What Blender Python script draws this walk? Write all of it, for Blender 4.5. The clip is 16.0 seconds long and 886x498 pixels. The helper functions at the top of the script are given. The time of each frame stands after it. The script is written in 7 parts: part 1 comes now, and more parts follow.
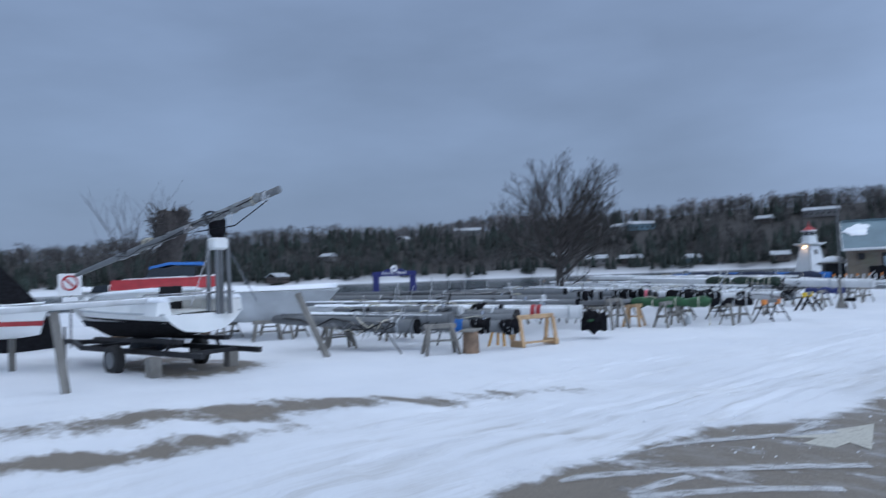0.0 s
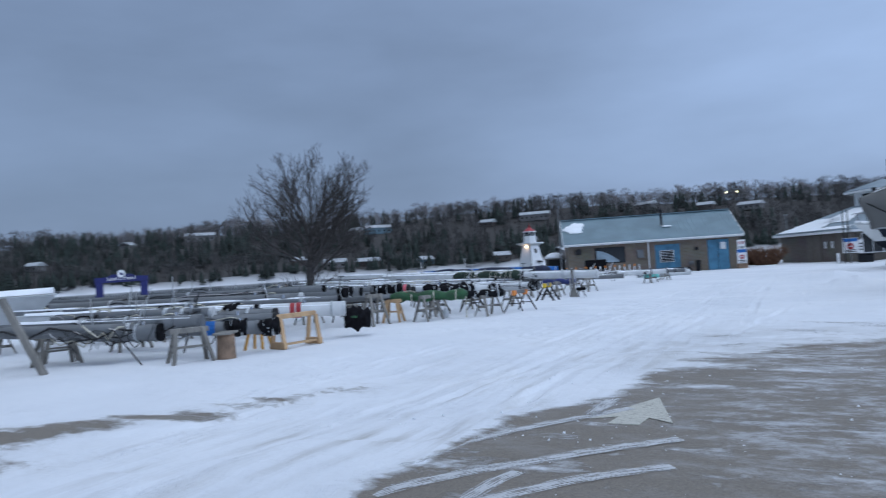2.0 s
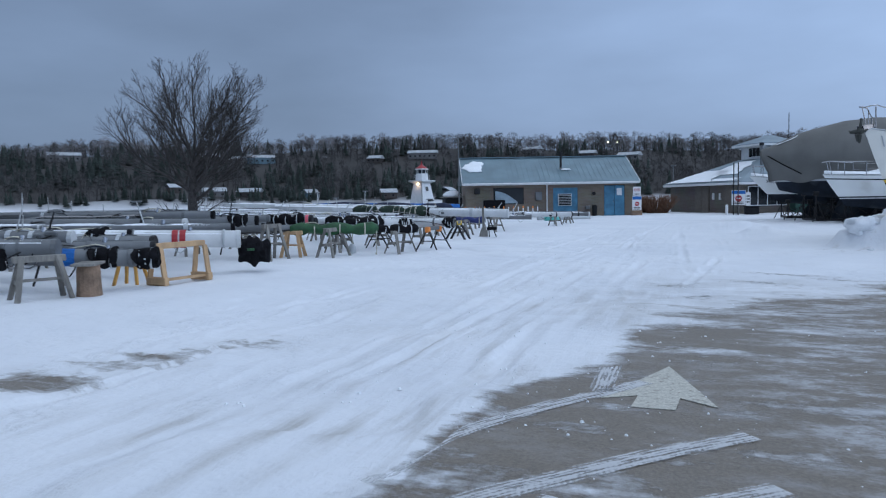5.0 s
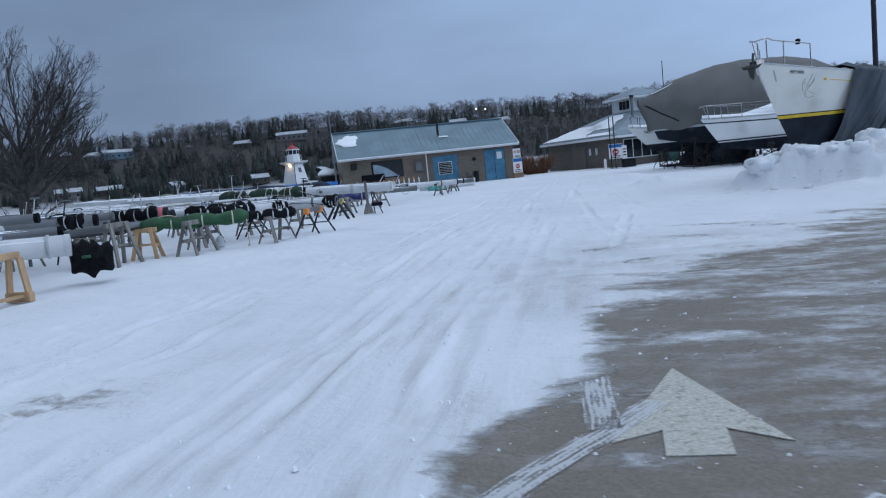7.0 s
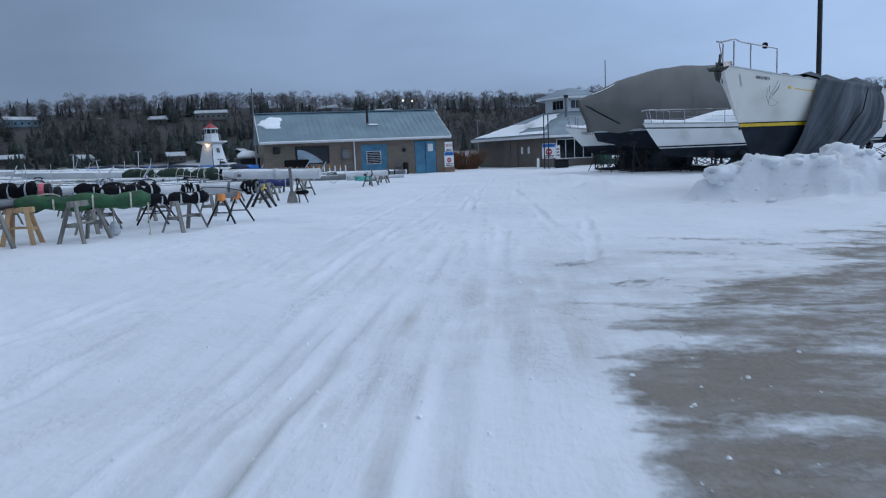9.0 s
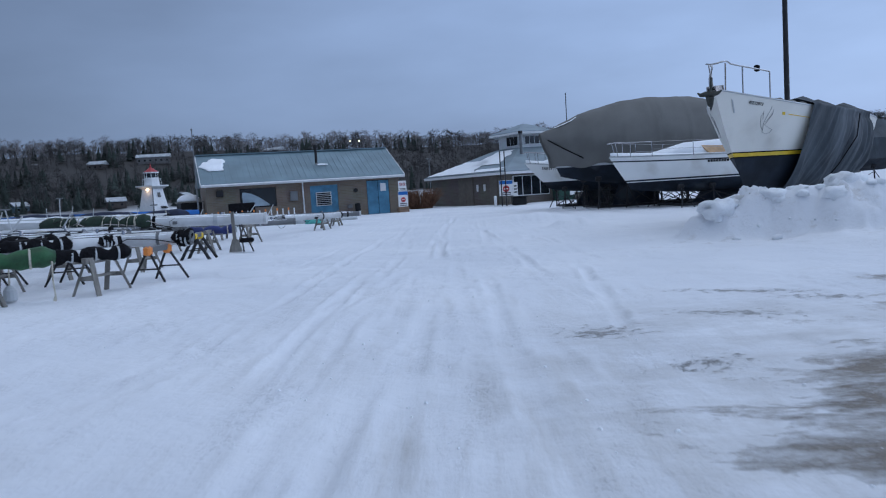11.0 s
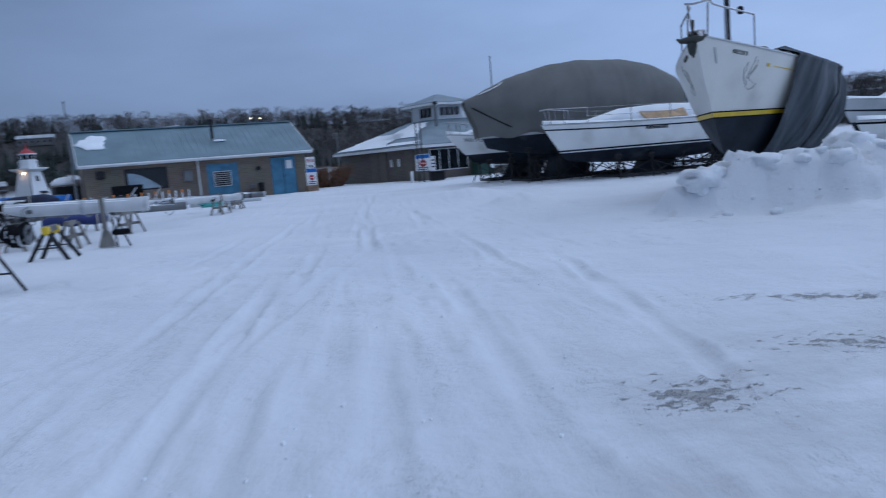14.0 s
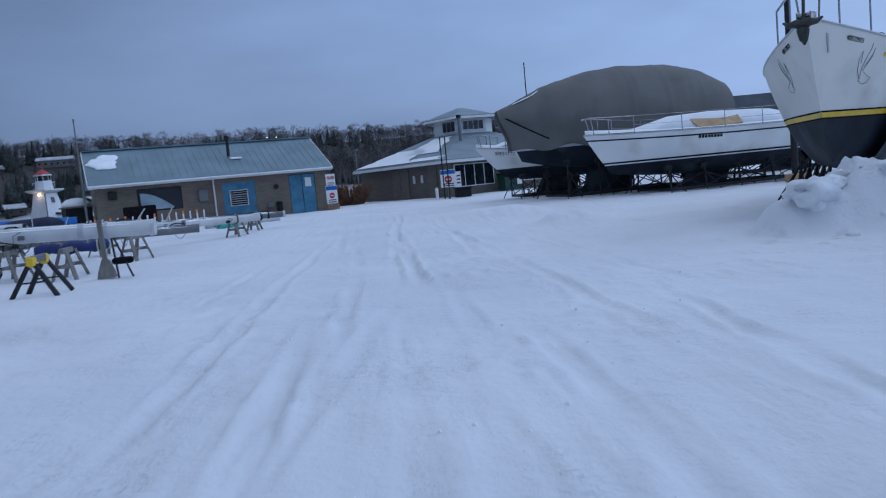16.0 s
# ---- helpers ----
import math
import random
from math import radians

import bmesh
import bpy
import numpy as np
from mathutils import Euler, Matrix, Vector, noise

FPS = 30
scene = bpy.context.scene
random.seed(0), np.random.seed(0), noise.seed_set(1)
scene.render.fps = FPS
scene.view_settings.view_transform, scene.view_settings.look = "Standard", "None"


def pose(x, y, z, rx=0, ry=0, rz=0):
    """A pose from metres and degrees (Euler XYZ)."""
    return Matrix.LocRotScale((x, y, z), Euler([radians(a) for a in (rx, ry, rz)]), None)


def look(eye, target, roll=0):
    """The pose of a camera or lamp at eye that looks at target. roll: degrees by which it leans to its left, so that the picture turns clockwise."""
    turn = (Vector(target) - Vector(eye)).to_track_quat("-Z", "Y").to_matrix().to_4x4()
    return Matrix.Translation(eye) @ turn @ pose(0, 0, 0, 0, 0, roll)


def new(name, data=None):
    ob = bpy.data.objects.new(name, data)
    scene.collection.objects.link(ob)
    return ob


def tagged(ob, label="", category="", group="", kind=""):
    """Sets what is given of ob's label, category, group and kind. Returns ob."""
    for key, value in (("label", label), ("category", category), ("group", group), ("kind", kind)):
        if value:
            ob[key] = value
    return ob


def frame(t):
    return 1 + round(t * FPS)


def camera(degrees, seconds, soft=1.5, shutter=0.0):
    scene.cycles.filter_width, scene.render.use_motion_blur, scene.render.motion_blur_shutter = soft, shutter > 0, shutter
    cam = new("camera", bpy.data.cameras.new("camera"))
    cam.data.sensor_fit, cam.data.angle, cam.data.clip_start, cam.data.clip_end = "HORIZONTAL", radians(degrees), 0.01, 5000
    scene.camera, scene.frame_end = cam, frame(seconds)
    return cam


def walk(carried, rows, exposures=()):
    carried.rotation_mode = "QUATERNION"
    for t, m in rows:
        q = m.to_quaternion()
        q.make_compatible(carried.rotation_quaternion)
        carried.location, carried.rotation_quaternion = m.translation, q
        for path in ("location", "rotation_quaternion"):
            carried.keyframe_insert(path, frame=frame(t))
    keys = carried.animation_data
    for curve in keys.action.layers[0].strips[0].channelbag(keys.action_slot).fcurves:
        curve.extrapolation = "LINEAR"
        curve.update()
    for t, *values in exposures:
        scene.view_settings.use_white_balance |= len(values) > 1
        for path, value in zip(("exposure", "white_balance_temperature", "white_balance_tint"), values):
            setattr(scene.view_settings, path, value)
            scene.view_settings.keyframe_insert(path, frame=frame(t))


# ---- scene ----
cam = camera(61.8, 16.0, soft=1.1, shutter=0.6)

PATH = [
    (0, (3.586, 1.108, 1.708), (2.089, 2.433, 1.779), -2.2),
    (0.5, (3.266, 1.237, 1.668), (1.902, 2.693, 1.807), -2.2),
    (1, (3.003, 1.279, 1.62), (1.768, 2.85, 1.71), -3.4),
    (1.5, (2.695, 1.518, 1.547), (1.593, 3.185, 1.599), -2.2),
    (2, (2.426, 1.679, 1.502), (1.474, 3.437, 1.549), -3.7),
    (2.5, (2.119, 1.922, 1.462), (1.291, 3.742, 1.492), -1.6),
    (3, (1.817, 2.226, 1.439), (1.006, 4.054, 1.432), 0.7),
    (3.5, (1.511, 2.514, 1.427), (0.748, 4.362, 1.374), -0.3),
    (6, (0.388, 4.368, 1.363), (-0.139, 6.288, 1.177), -1.7),
    (6.5, (0.19, 4.992, 1.343), (-0.146, 6.952, 1.13), -5.6),
    (7, (-0.047, 5.428, 1.287), (-0.414, 7.382, 1.068), -5.9),
    (7.5, (-0.261, 5.902, 1.273), (-0.429, 7.869, 0.956), -3.0),
    (8, (-0.416, 6.359, 1.301), (-0.857, 8.292, 1.043), -3.4),
    (8.5, (-0.567, 6.853, 1.28), (-0.722, 8.827, 0.999), -2.7),
    (9, (-0.717, 7.33, 1.283), (-0.87, 9.308, 1.027), -2.4),
    (11.5, (-1.295, 10.074, 1.315), (-1.293, 12.067, 1.16), -3.8),
    (12, (-1.341, 10.557, 1.287), (-1.406, 12.547, 1.103), -4.0),
    (12.5, (-1.43, 11.06, 1.315), (-1.615, 13.044, 1.149), -4.6),
    (13, (-1.465, 11.621, 1.294), (-1.559, 13.612, 1.134), -3.7),
    (13.5, (-1.538, 12.168, 1.273), (-1.583, 14.158, 1.077), -3.4),
    (14, (-1.619, 12.784, 1.269), (-1.392, 14.757, 1.028), -4.8),
    (14.5, (-1.767, 13.274, 1.246), (-1.459, 15.236, 1.012), -4.3),
    (15, (-1.883, 13.89, 1.276), (-1.521, 15.847, 1.084), -4.5),
    (15.5, (-1.947, 14.511, 1.271), (-1.762, 16.492, 1.069), -4.1),
    (16, (-1.981, 15.072, 1.265), (-1.792, 17.054, 1.072), -5.5),
]
walk(cam, [(t, look(eye, target, roll)) for t, eye, target, roll in PATH],
     exposures=[(0.0, -0.3, 5480, 9), (3.5, -0.4, 5440, 8), (9.0, -0.55, 5420, 7), (11.5, -0.66, 5280, 11), (16.0, -0.84, 5030, 11)])

# ---- world and light: overcast winter dusk ----
world = bpy.data.worlds.new("overcast_dusk")
scene.world = world
world.use_nodes = True
wn, wl = world.node_tree.nodes, world.node_tree.links
wn.clear()
w_out = wn.new("ShaderNodeOutputWorld")
w_bg = wn.new("ShaderNodeBackground")
w_sky = wn.new("ShaderNodeTexSky")
w_sky.sky_type, w_sky.sun_disc = "NISHITA", False
w_sky.sun_elevation, w_sky.sun_rotation = radians(14), radians(75)
w_sky.dust_density, w_sky.air_density = 3.0, 1.0
w_tc = wn.new("ShaderNodeTexCoord")
w_sep = wn.new("ShaderNodeSeparateXYZ")
wl.new(w_tc.outputs["Generated"], w_sep.inputs[0])
w_map = wn.new("ShaderNodeMapping")
w_map.inputs["Scale"].default_value = (1.0, 1.0, 3.2)
wl.new(w_tc.outputs["Generated"], w_map.inputs[0])
w_noise = wn.new("ShaderNodeTexNoise")
w_noise.inputs["Scale"].default_value, w_noise.inputs["Detail"].default_value = 2.1, 6.0
wl.new(w_map.outputs[0], w_noise.inputs["Vector"])
w_ramp = wn.new("ShaderNodeValToRGB")          # cloud deck by height: dull at the horizon, brighter overhead
for e, (p, c) in zip((w_ramp.color_ramp.elements[0], w_ramp.color_ramp.elements[1], w_ramp.color_ramp.elements.new(0.12), w_ramp.color_ramp.elements.new(0.4)),
                     ((0.0, (0.285, 0.342, 0.45, 1)), (1.0, (0.27, 0.327, 0.44, 1)), (0.12, (0.335, 0.402, 0.525, 1)), (0.4, (0.345, 0.415, 0.55, 1)))):
    e.position, e.color = p, c
wl.new(w_sep.outputs["Z"], w_ramp.inputs[0])
w_cl = wn.new("ShaderNodeMapRange")
w_cl.inputs[1].default_value, w_cl.inputs[2].default_value, w_cl.inputs[3].default_value, w_cl.inputs[4].default_value = 0.3, 0.7, 0.84, 1.16
wl.new(w_noise.outputs["Fac"], w_cl.inputs[0])
w_east = wn.new("ShaderNodeMapRange")           # the cloud thins towards the low sun
w_east.inputs[1].default_value, w_east.inputs[2].default_value, w_east.inputs[3].default_value, w_east.inputs[4].default_value = -0.5, 0.85, 0.86, 2.2
wl.new(w_sep.outputs["X"], w_east.inputs[0])
w_m1 = wn.new("ShaderNodeMath")
w_m1.operation = "MULTIPLY"
wl.new(w_cl.outputs[0], w_m1.inputs[0]), wl.new(w_east.outputs[0], w_m1.inputs[1])
w_v = wn.new("ShaderNodeVectorMath")
w_v.operation = "SCALE"
wl.new(w_ramp.outputs[0], w_v.inputs[0]), wl.new(w_m1.outputs[0], w_v.inputs["Scale"])
w_s = wn.new("ShaderNodeVectorMath")
w_s.operation = "SCALE"
w_s.inputs["Scale"].default_value = 0.012
wl.new(w_sky.outputs[0], w_s.inputs[0])
w_add = wn.new("ShaderNodeVectorMath")
wl.new(w_v.outputs[0], w_add.inputs[0]), wl.new(w_s.outputs[0], w_add.inputs[1])
wl.new(w_add.outputs[0], w_bg.inputs["Color"])
w_bg.inputs["Strength"].default_value = 1.0
wl.new(w_bg.outputs[0], w_out.inputs["Surface"])
sun = new("sun", bpy.data.lights.new("sun", "SUN"))
sun.data.energy, sun.data.angle, sun.data.color = 0.4, radians(35), (0.8, 0.88, 1.0)
sun.matrix_world = look((60, 20, 30), (0, 5, 0))

# ---- materials ----
def nodes_of(m):
    m.use_nodes = True
    return m.node_tree.nodes, m.node_tree.links


def mat(name, color, rough=0.6, metal=0.0, var=0.15, scale=4.0, bump=0.2, fine=60.0, dirt=None, stretch=(1, 1, 1), spec=0.5):
    """Base colour with broad stains and fine grain, and a light relief. dirt: (colour, share)."""
    m = bpy.data.materials.new(name)
    n, l = nodes_of(m)
    b = n["Principled BSDF"]
    b.inputs["Roughness"].default_value, b.inputs["Metallic"].default_value, b.inputs["Specular IOR Level"].default_value = rough, metal, spec
    tc, mp = n.new("ShaderNodeTexCoord"), n.new("ShaderNodeMapping")
    mp.inputs["Scale"].default_value = stretch
    l.new(tc.outputs["Object"], mp.inputs[0])
    big, small = n.new("ShaderNodeTexNoise"), n.new("ShaderNodeTexNoise")
    big.inputs["Scale"].default_value, big.inputs["Detail"].default_value = scale, 6
    small.inputs["Scale"].default_value, small.inputs["Detail"].default_value = fine, 4
    l.new(mp.outputs[0], big.inputs["Vector"]), l.new(mp.outputs[0], small.inputs["Vector"])
    rm = n.new("ShaderNodeValToRGB")
    lo, hi = [c * (1 - var) for c in color], [min(1, c * (1 + var)) for c in color]
    rm.color_ramp.elements[0].position, rm.color_ramp.elements[1].position = 0.35, 0.68
    rm.color_ramp.elements[0].color, rm.color_ramp.elements[1].color = (*lo, 1), (*hi, 1)
    mix = n.new("ShaderNodeMath")
    mix.operation = "MULTIPLY_ADD"
    mix.inputs[1].default_value = 0.3
    l.new(small.outputs["Fac"], mix.inputs[0])
    sub = n.new("ShaderNodeMath")
    sub.operation = "ADD"
    sub.inputs[1].default_value = -0.15
    l.new(big.outputs["Fac"], sub.inputs[0])
    l.new(sub.outputs[0], mix.inputs[2])
    l.new(mix.outputs[0], rm.inputs[0])
    col = rm.outputs[0]
    if dirt:
        dn, dr, dm = n.new("ShaderNodeTexNoise"), n.new("ShaderNodeMapRange"), n.new("ShaderNodeMix")
        dn.inputs["Scale"].default_value, dn.inputs["Detail"].default_value = scale * 0.6, 8
        l.new(mp.outputs[0], dn.inputs["Vector"])
        dr.inputs[1].default_value, dr.inputs[2].default_value = 0.72 - dirt[1], 0.84 - dirt[1]
        l.new(dn.outputs["Fac"], dr.inputs[0])
        dm.data_type = "RGBA"
        l.new(dr.outputs[0], dm.inputs[0]), l.new(col, dm.inputs[6])
        dm.inputs[7].default_value = (*dirt[0], 1)
        col = dm.outputs[2]
    l.new(col, b.inputs["Base Color"])
    if bump:
        bp = n.new("ShaderNodeBump")
        bp.inputs["Strength"].default_value, bp.inputs["Distance"].default_value = bump, 0.02
        l.new(small.outputs["Fac"], bp.inputs["Height"]), l.new(bp.outputs[0], b.inputs["Normal"])
    return m


def light_mat(name, color, power):
    m = bpy.data.materials.new(name)
    n, l = nodes_of(m)
    n["Principled BSDF"].inputs["Emission Color"].default_value = (*color, 1)
    n["Principled BSDF"].inputs["Emission Strength"].default_value = power
    return m


def ground_mat():
    """Trodden snow over a worn asphalt lane: bare patches where cars turned, the boat trailer's shade painted as one
    more, dirt in the ruts, woodland floor far off.
    """
    m = bpy.data.materials.new("snow_and_asphalt")
    n, l = nodes_of(m)
    b = n["Principled BSDF"]
    geo = n.new("ShaderNodeNewGeometry")
    sep = n.new("ShaderNodeSeparateXYZ")
    l.new(geo.outputs["Position"], sep.inputs[0])

    def calc(op, a, c=None, d=None):
        k = n.new("ShaderNodeMath")
        k.operation = op
        for i, v in enumerate((a, c, d)):
            if v is None:
                continue
            if isinstance(v, (int, float)):
                k.inputs[i].default_value = v
            else:
                l.new(v, k.inputs[i])
        return k.outputs[0]

    def noise_at(scale, detail, stretch=(1, 1, 1), rz=0.0, rough=0.55):
        mp, t = n.new("ShaderNodeMapping"), n.new("ShaderNodeTexNoise")
        mp.inputs["Scale"].default_value, mp.inputs["Rotation"].default_value = stretch, (0, 0, radians(rz))
        l.new(geo.outputs["Position"], mp.inputs[0]), l.new(mp.outputs[0], t.inputs["Vector"])
        t.inputs["Scale"].default_value, t.inputs["Detail"].default_value, t.inputs["Roughness"].default_value = scale, detail, rough
        return t.outputs["Fac"]

    def ellipse(cx, cy, rx, ry, turn=0.0, square=2.0):
        c, s = math.cos(radians(turn)), math.sin(radians(turn))
        dx, dy = calc("SUBTRACT", sep.outputs["X"], cx), calc("SUBTRACT", sep.outputs["Y"], cy)
        u = calc("DIVIDE", calc("ADD", calc("MULTIPLY", dx, c), calc("MULTIPLY", dy, s)), rx)
        v = calc("DIVIDE", calc("SUBTRACT", calc("MULTIPLY", dy, c), calc("MULTIPLY", dx, s)), ry)
        q = calc("ADD", calc("POWER", calc("ABSOLUTE", u), square), calc("POWER", calc("ABSOLUTE", v), square))
        return calc("SUBTRACT", 1.0, calc("POWER", q, 1.0 / square))

    def band(v, lo, hi):
        r = n.new("ShaderNodeMapRange")
        r.inputs[1].default_value, r.inputs[2].default_value = lo, hi
        l.new(v, r.inputs[0])
        return r.outputs[0]

    def blend(f, a, c):
        k = n.new("ShaderNodeMix")
        k.data_type = "RGBA"
        l.new(f, k.inputs[0])
        for i, v in ((6, a), (7, c)):
            if isinstance(v, tuple):
                k.inputs[i].default_value = (*v, 1)
            else:
                l.new(v, k.inputs[i])
        return k.outputs[2]

    streak = noise_at(1.15, 8, (0.5, 1.2, 1), 20, 0.64)
    fine = noise_at(7.0, 8, (1, 1, 1), 0, 0.7)
    speck = noise_at(8.0, 9, (0.9, 1.15, 1), -50, 0.8)
    # the turning place round the arrow: a sharp edge along the lane, fading streaks at its far end
    edge_x = calc("ADD", calc("MULTIPLY_ADD", band(sep.outputs["Y"], 8.2, 9.4), 0.3, -0.93), calc("MULTIPLY", band(sep.outputs["Y"], 9.4, 10.3), 0.66))
    lot = calc("MULTIPLY", calc("SUBTRACT", sep.outputs["X"], edge_x), calc("MULTIPLY_ADD", band(sep.outputs["Y"], 9.0, 12.5), -0.9, 1.9))
    fade = calc("MULTIPLY", calc("ADD", calc("SUBTRACT", 13.0, sep.outputs["Y"]), calc("MULTIPLY", calc("MINIMUM", sep.outputs["X"], 5.0), 1.15)), 0.2)
    back = calc("MULTIPLY", calc("SUBTRACT", 14.5, sep.outputs["X"]), 0.4)
    lot = calc("MINIMUM", calc("MINIMUM", lot, fade), back)
    left = ellipse(-5.9, 5.3, 3.9, 0.5, 67)
    left2 = ellipse(-4.85, 3.4, 2.2, 0.34, 78)
    spots = calc("MAXIMUM", ellipse(0.2, 16.65, 0.42, 0.4), calc("MAXIMUM", ellipse(2.2, 18.4, 1.2, 0.2, -30), calc("MAXIMUM", ellipse(1.6, 17.1, 0.8, 0.3, -25), ellipse(0.71, 15.25, 0.4, 0.3))))
    spots = calc("MAXIMUM", spots, ellipse(2.9, 17.6, 0.7, 0.2, -25))
    spots = calc("ADD", calc("MULTIPLY", spots, 0.26), calc("MULTIPLY", calc("SUBTRACT", speck, 0.615), 2.2))
    field = calc("MAXIMUM", lot, calc("MAXIMUM", calc("MULTIPLY", left, 0.42), calc("MULTIPLY", left2, 0.4)))
    # shade beneath the boat trailer, painted in as a patch of asphalt colour
    field = calc("MAXIMUM", field, calc("MULTIPLY", ellipse(-12.0, 7.4, 2.2, 1.3, 8), 1.2))
    field = calc("MAXIMUM", calc("MINIMUM", field, 0.3), -1.0)
    raw = calc("ADD", field, calc("ADD", calc("MULTIPLY", calc("SUBTRACT", streak, 0.5), 1.9), calc("MULTIPLY", calc("SUBTRACT", fine, 0.5), 0.5)))
    raw = calc("MAXIMUM", raw, calc("MINIMUM", spots, 0.08))
    bare = band(raw, -0.06, 0.2)
    # asphalt with stones, old salt and thin blown snow
    grit = noise_at(45, 6, rough=0.8)
    asph = blend(band(grit, 0.3, 0.72), (0.125, 0.109, 0.089), (0.27, 0.235, 0.19))
    dust = noise_at(2.6, 10, (0.65, 1.2, 1), 22, 0.76)
    asph = blend(calc("MULTIPLY", band(dust, 0.47, 0.6), calc("MULTIPLY", calc("MULTIPLY_ADD", band(sep.outputs["X"], 0.7, 1.8), 0.6, 0.2), calc("MULTIPLY", band(sep.outputs["Y"], 6.0, 9.0), band(fine, 0.3, 0.55)))), asph, (0.55, 0.56, 0.58))
    # snow: clean, with grey-brown slush in the lane
    lane = calc("SUBTRACT", 1.0, band(calc("ABSOLUTE", calc("ADD", sep.outputs["X"], 0.9)), 0.6, 4.2))
    lane = calc("MULTIPLY", lane, calc("SUBTRACT", 1.0, band(sep.outputs["Y"], 9, 24)))
    rutn = noise_at(1.9, 8, (2.4, 0.28, 1), -3, 0.6)
    dirty = calc("MULTIPLY", calc("MULTIPLY", calc("MULTIPLY", band(rutn, 0.45, 0.7), band(noise_at(0.5, 5), 0.36, 0.6)), lane), 1.0)
    tone = noise_at(0.35, 6)
    snow = blend(band(tone, 0.3, 0.7), (0.68, 0.7, 0.735), (0.76, 0.775, 0.8))
    snow = blend(dirty, snow, (0.45, 0.44, 0.42))
    slush = calc("MULTIPLY", band(ellipse(1.2, 14.8, 3.0, 4.2), 0.0, 0.5), band(noise_at(1.3, 9, (0.6, 1.2, 1), 20, 0.65), 0.36, 0.62))
    snow = blend(calc("MULTIPLY", slush, 0.6), snow, (0.47, 0.47, 0.465))
    edge = calc("MULTIPLY", calc("MULTIPLY", band(raw, -0.3, 0.06), 0.45), band(fine, 0.35, 0.6))
    snow = blend(edge, snow, (0.56, 0.555, 0.54))
    heap_dirt = calc("MULTIPLY", band(ellipse(9.0, 24.5, 8.0, 2.3), 0.0, 0.4), band(noise_at(2.4, 9, rough=0.7), 0.56, 0.68))
    snow = blend(calc("MULTIPLY", heap_dirt, 0.5), snow, (0.4, 0.375, 0.34))
    near = blend(bare, snow, asph)
    # woodland floor beyond the lake
    dist = calc("SQRT", calc("ADD", calc("MULTIPLY", sep.outputs["X"], sep.outputs["X"]), calc("MULTIPLY", sep.outputs["Y"], sep.outputs["Y"])))
    wood = blend(band(noise_at(0.05, 6), 0.68, 0.76), (0.05, 0.047, 0.045), (0.4, 0.42, 0.44))
    col = blend(band(dist, 395, 418), near, wood)
    l.new(col, b.inputs["Base Color"])
    rg = n.new("ShaderNodeMix")
    l.new(bare, rg.inputs[0])
    rg.inputs[2].default_value, rg.inputs[3].default_value = 0.75, 0.6
    l.new(rg.outputs[0], b.inputs["Roughness"])
    b.inputs["Specular IOR Level"].default_value = 0.3
    lumps = noise_at(2.2, 8, rough=0.6)
    h = calc("ADD", calc("MULTIPLY", lumps, 0.05), calc("MULTIPLY", fine, 0.012))
    h = calc("ADD", h, calc("MULTIPLY", rutn, calc("MULTIPLY", lane, 0.03)))
    h = calc("ADD", h, calc("MULTIPLY", calc("MULTIPLY", band(noise_at(16, 5, rough=0.65), 0.5, 0.75), band(noise_at(1.1, 6, (1.6, 0.5, 1), -3), 0.48, 0.64)), 0.014))
    hm = n.new("ShaderNodeMix")
    l.new(bare, hm.inputs[0]), l.new(h, hm.inputs[2])
    l.new(calc("MULTIPLY", grit, 0.006), hm.inputs[3])
    bp = n.new("ShaderNodeBump")
    bp.inputs["Strength"].default_value, bp.inputs["Distance"].default_value = 0.8, 1.0
    l.new(hm.outputs[0], bp.inputs["Height"]), l.new(bp.outputs[0], b.inputs["Normal"])
    return m


def brick_mat(name, c1, c2, mortar):
    m = bpy.data.materials.new(name)
    n, l = nodes_of(m)
    b = n["Principled BSDF"]
    tc, mp, bk = n.new("ShaderNodeTexCoord"), n.new("ShaderNodeMapping"), n.new("ShaderNodeTexBrick")
    mp.inputs["Rotation"].default_value = (radians(90), 0, 0)
    l.new(tc.outputs["Object"], mp.inputs[0]), l.new(mp.outputs[0], bk.inputs["Vector"])
    bk.inputs["Color1"].default_value, bk.inputs["Color2"].default_value, bk.inputs["Mortar"].default_value = (*c1, 1), (*c2, 1), (*mortar, 1)
    bk.inputs["Scale"].default_value, bk.inputs["Brick Width"].default_value, bk.inputs["Row Height"].default_value, bk.inputs["Mortar Size"].default_value = 1.0, 0.4, 0.1, 0.008
    nz, mx = n.new("ShaderNodeTexNoise"), n.new("ShaderNodeMix")
    nz.inputs["Scale"].default_value, nz.inputs["Detail"].default_value = 0.8, 8
    l.new(tc.outputs["Object"], nz.inputs["Vector"])
    mx.data_type, mx.blend_type = "RGBA", "MULTIPLY"
    mx.inputs[0].default_value = 0.35
    l.new(bk.outputs["Color"], mx.inputs[6]), l.new(nz.outputs["Color"], mx.inputs[7])
    l.new(mx.outputs[2], b.inputs["Base Color"])
    bp = n.new("ShaderNodeBump")
    bp.inputs["Strength"].default_value, bp.inputs["Distance"].default_value, bp.invert = 0.5, 0.01, True
    l.new(bk.outputs["Fac"], bp.inputs["Height"]), l.new(bp.outputs[0], b.inputs["Normal"])
    b.inputs["Roughness"].default_value = 0.85
    return m


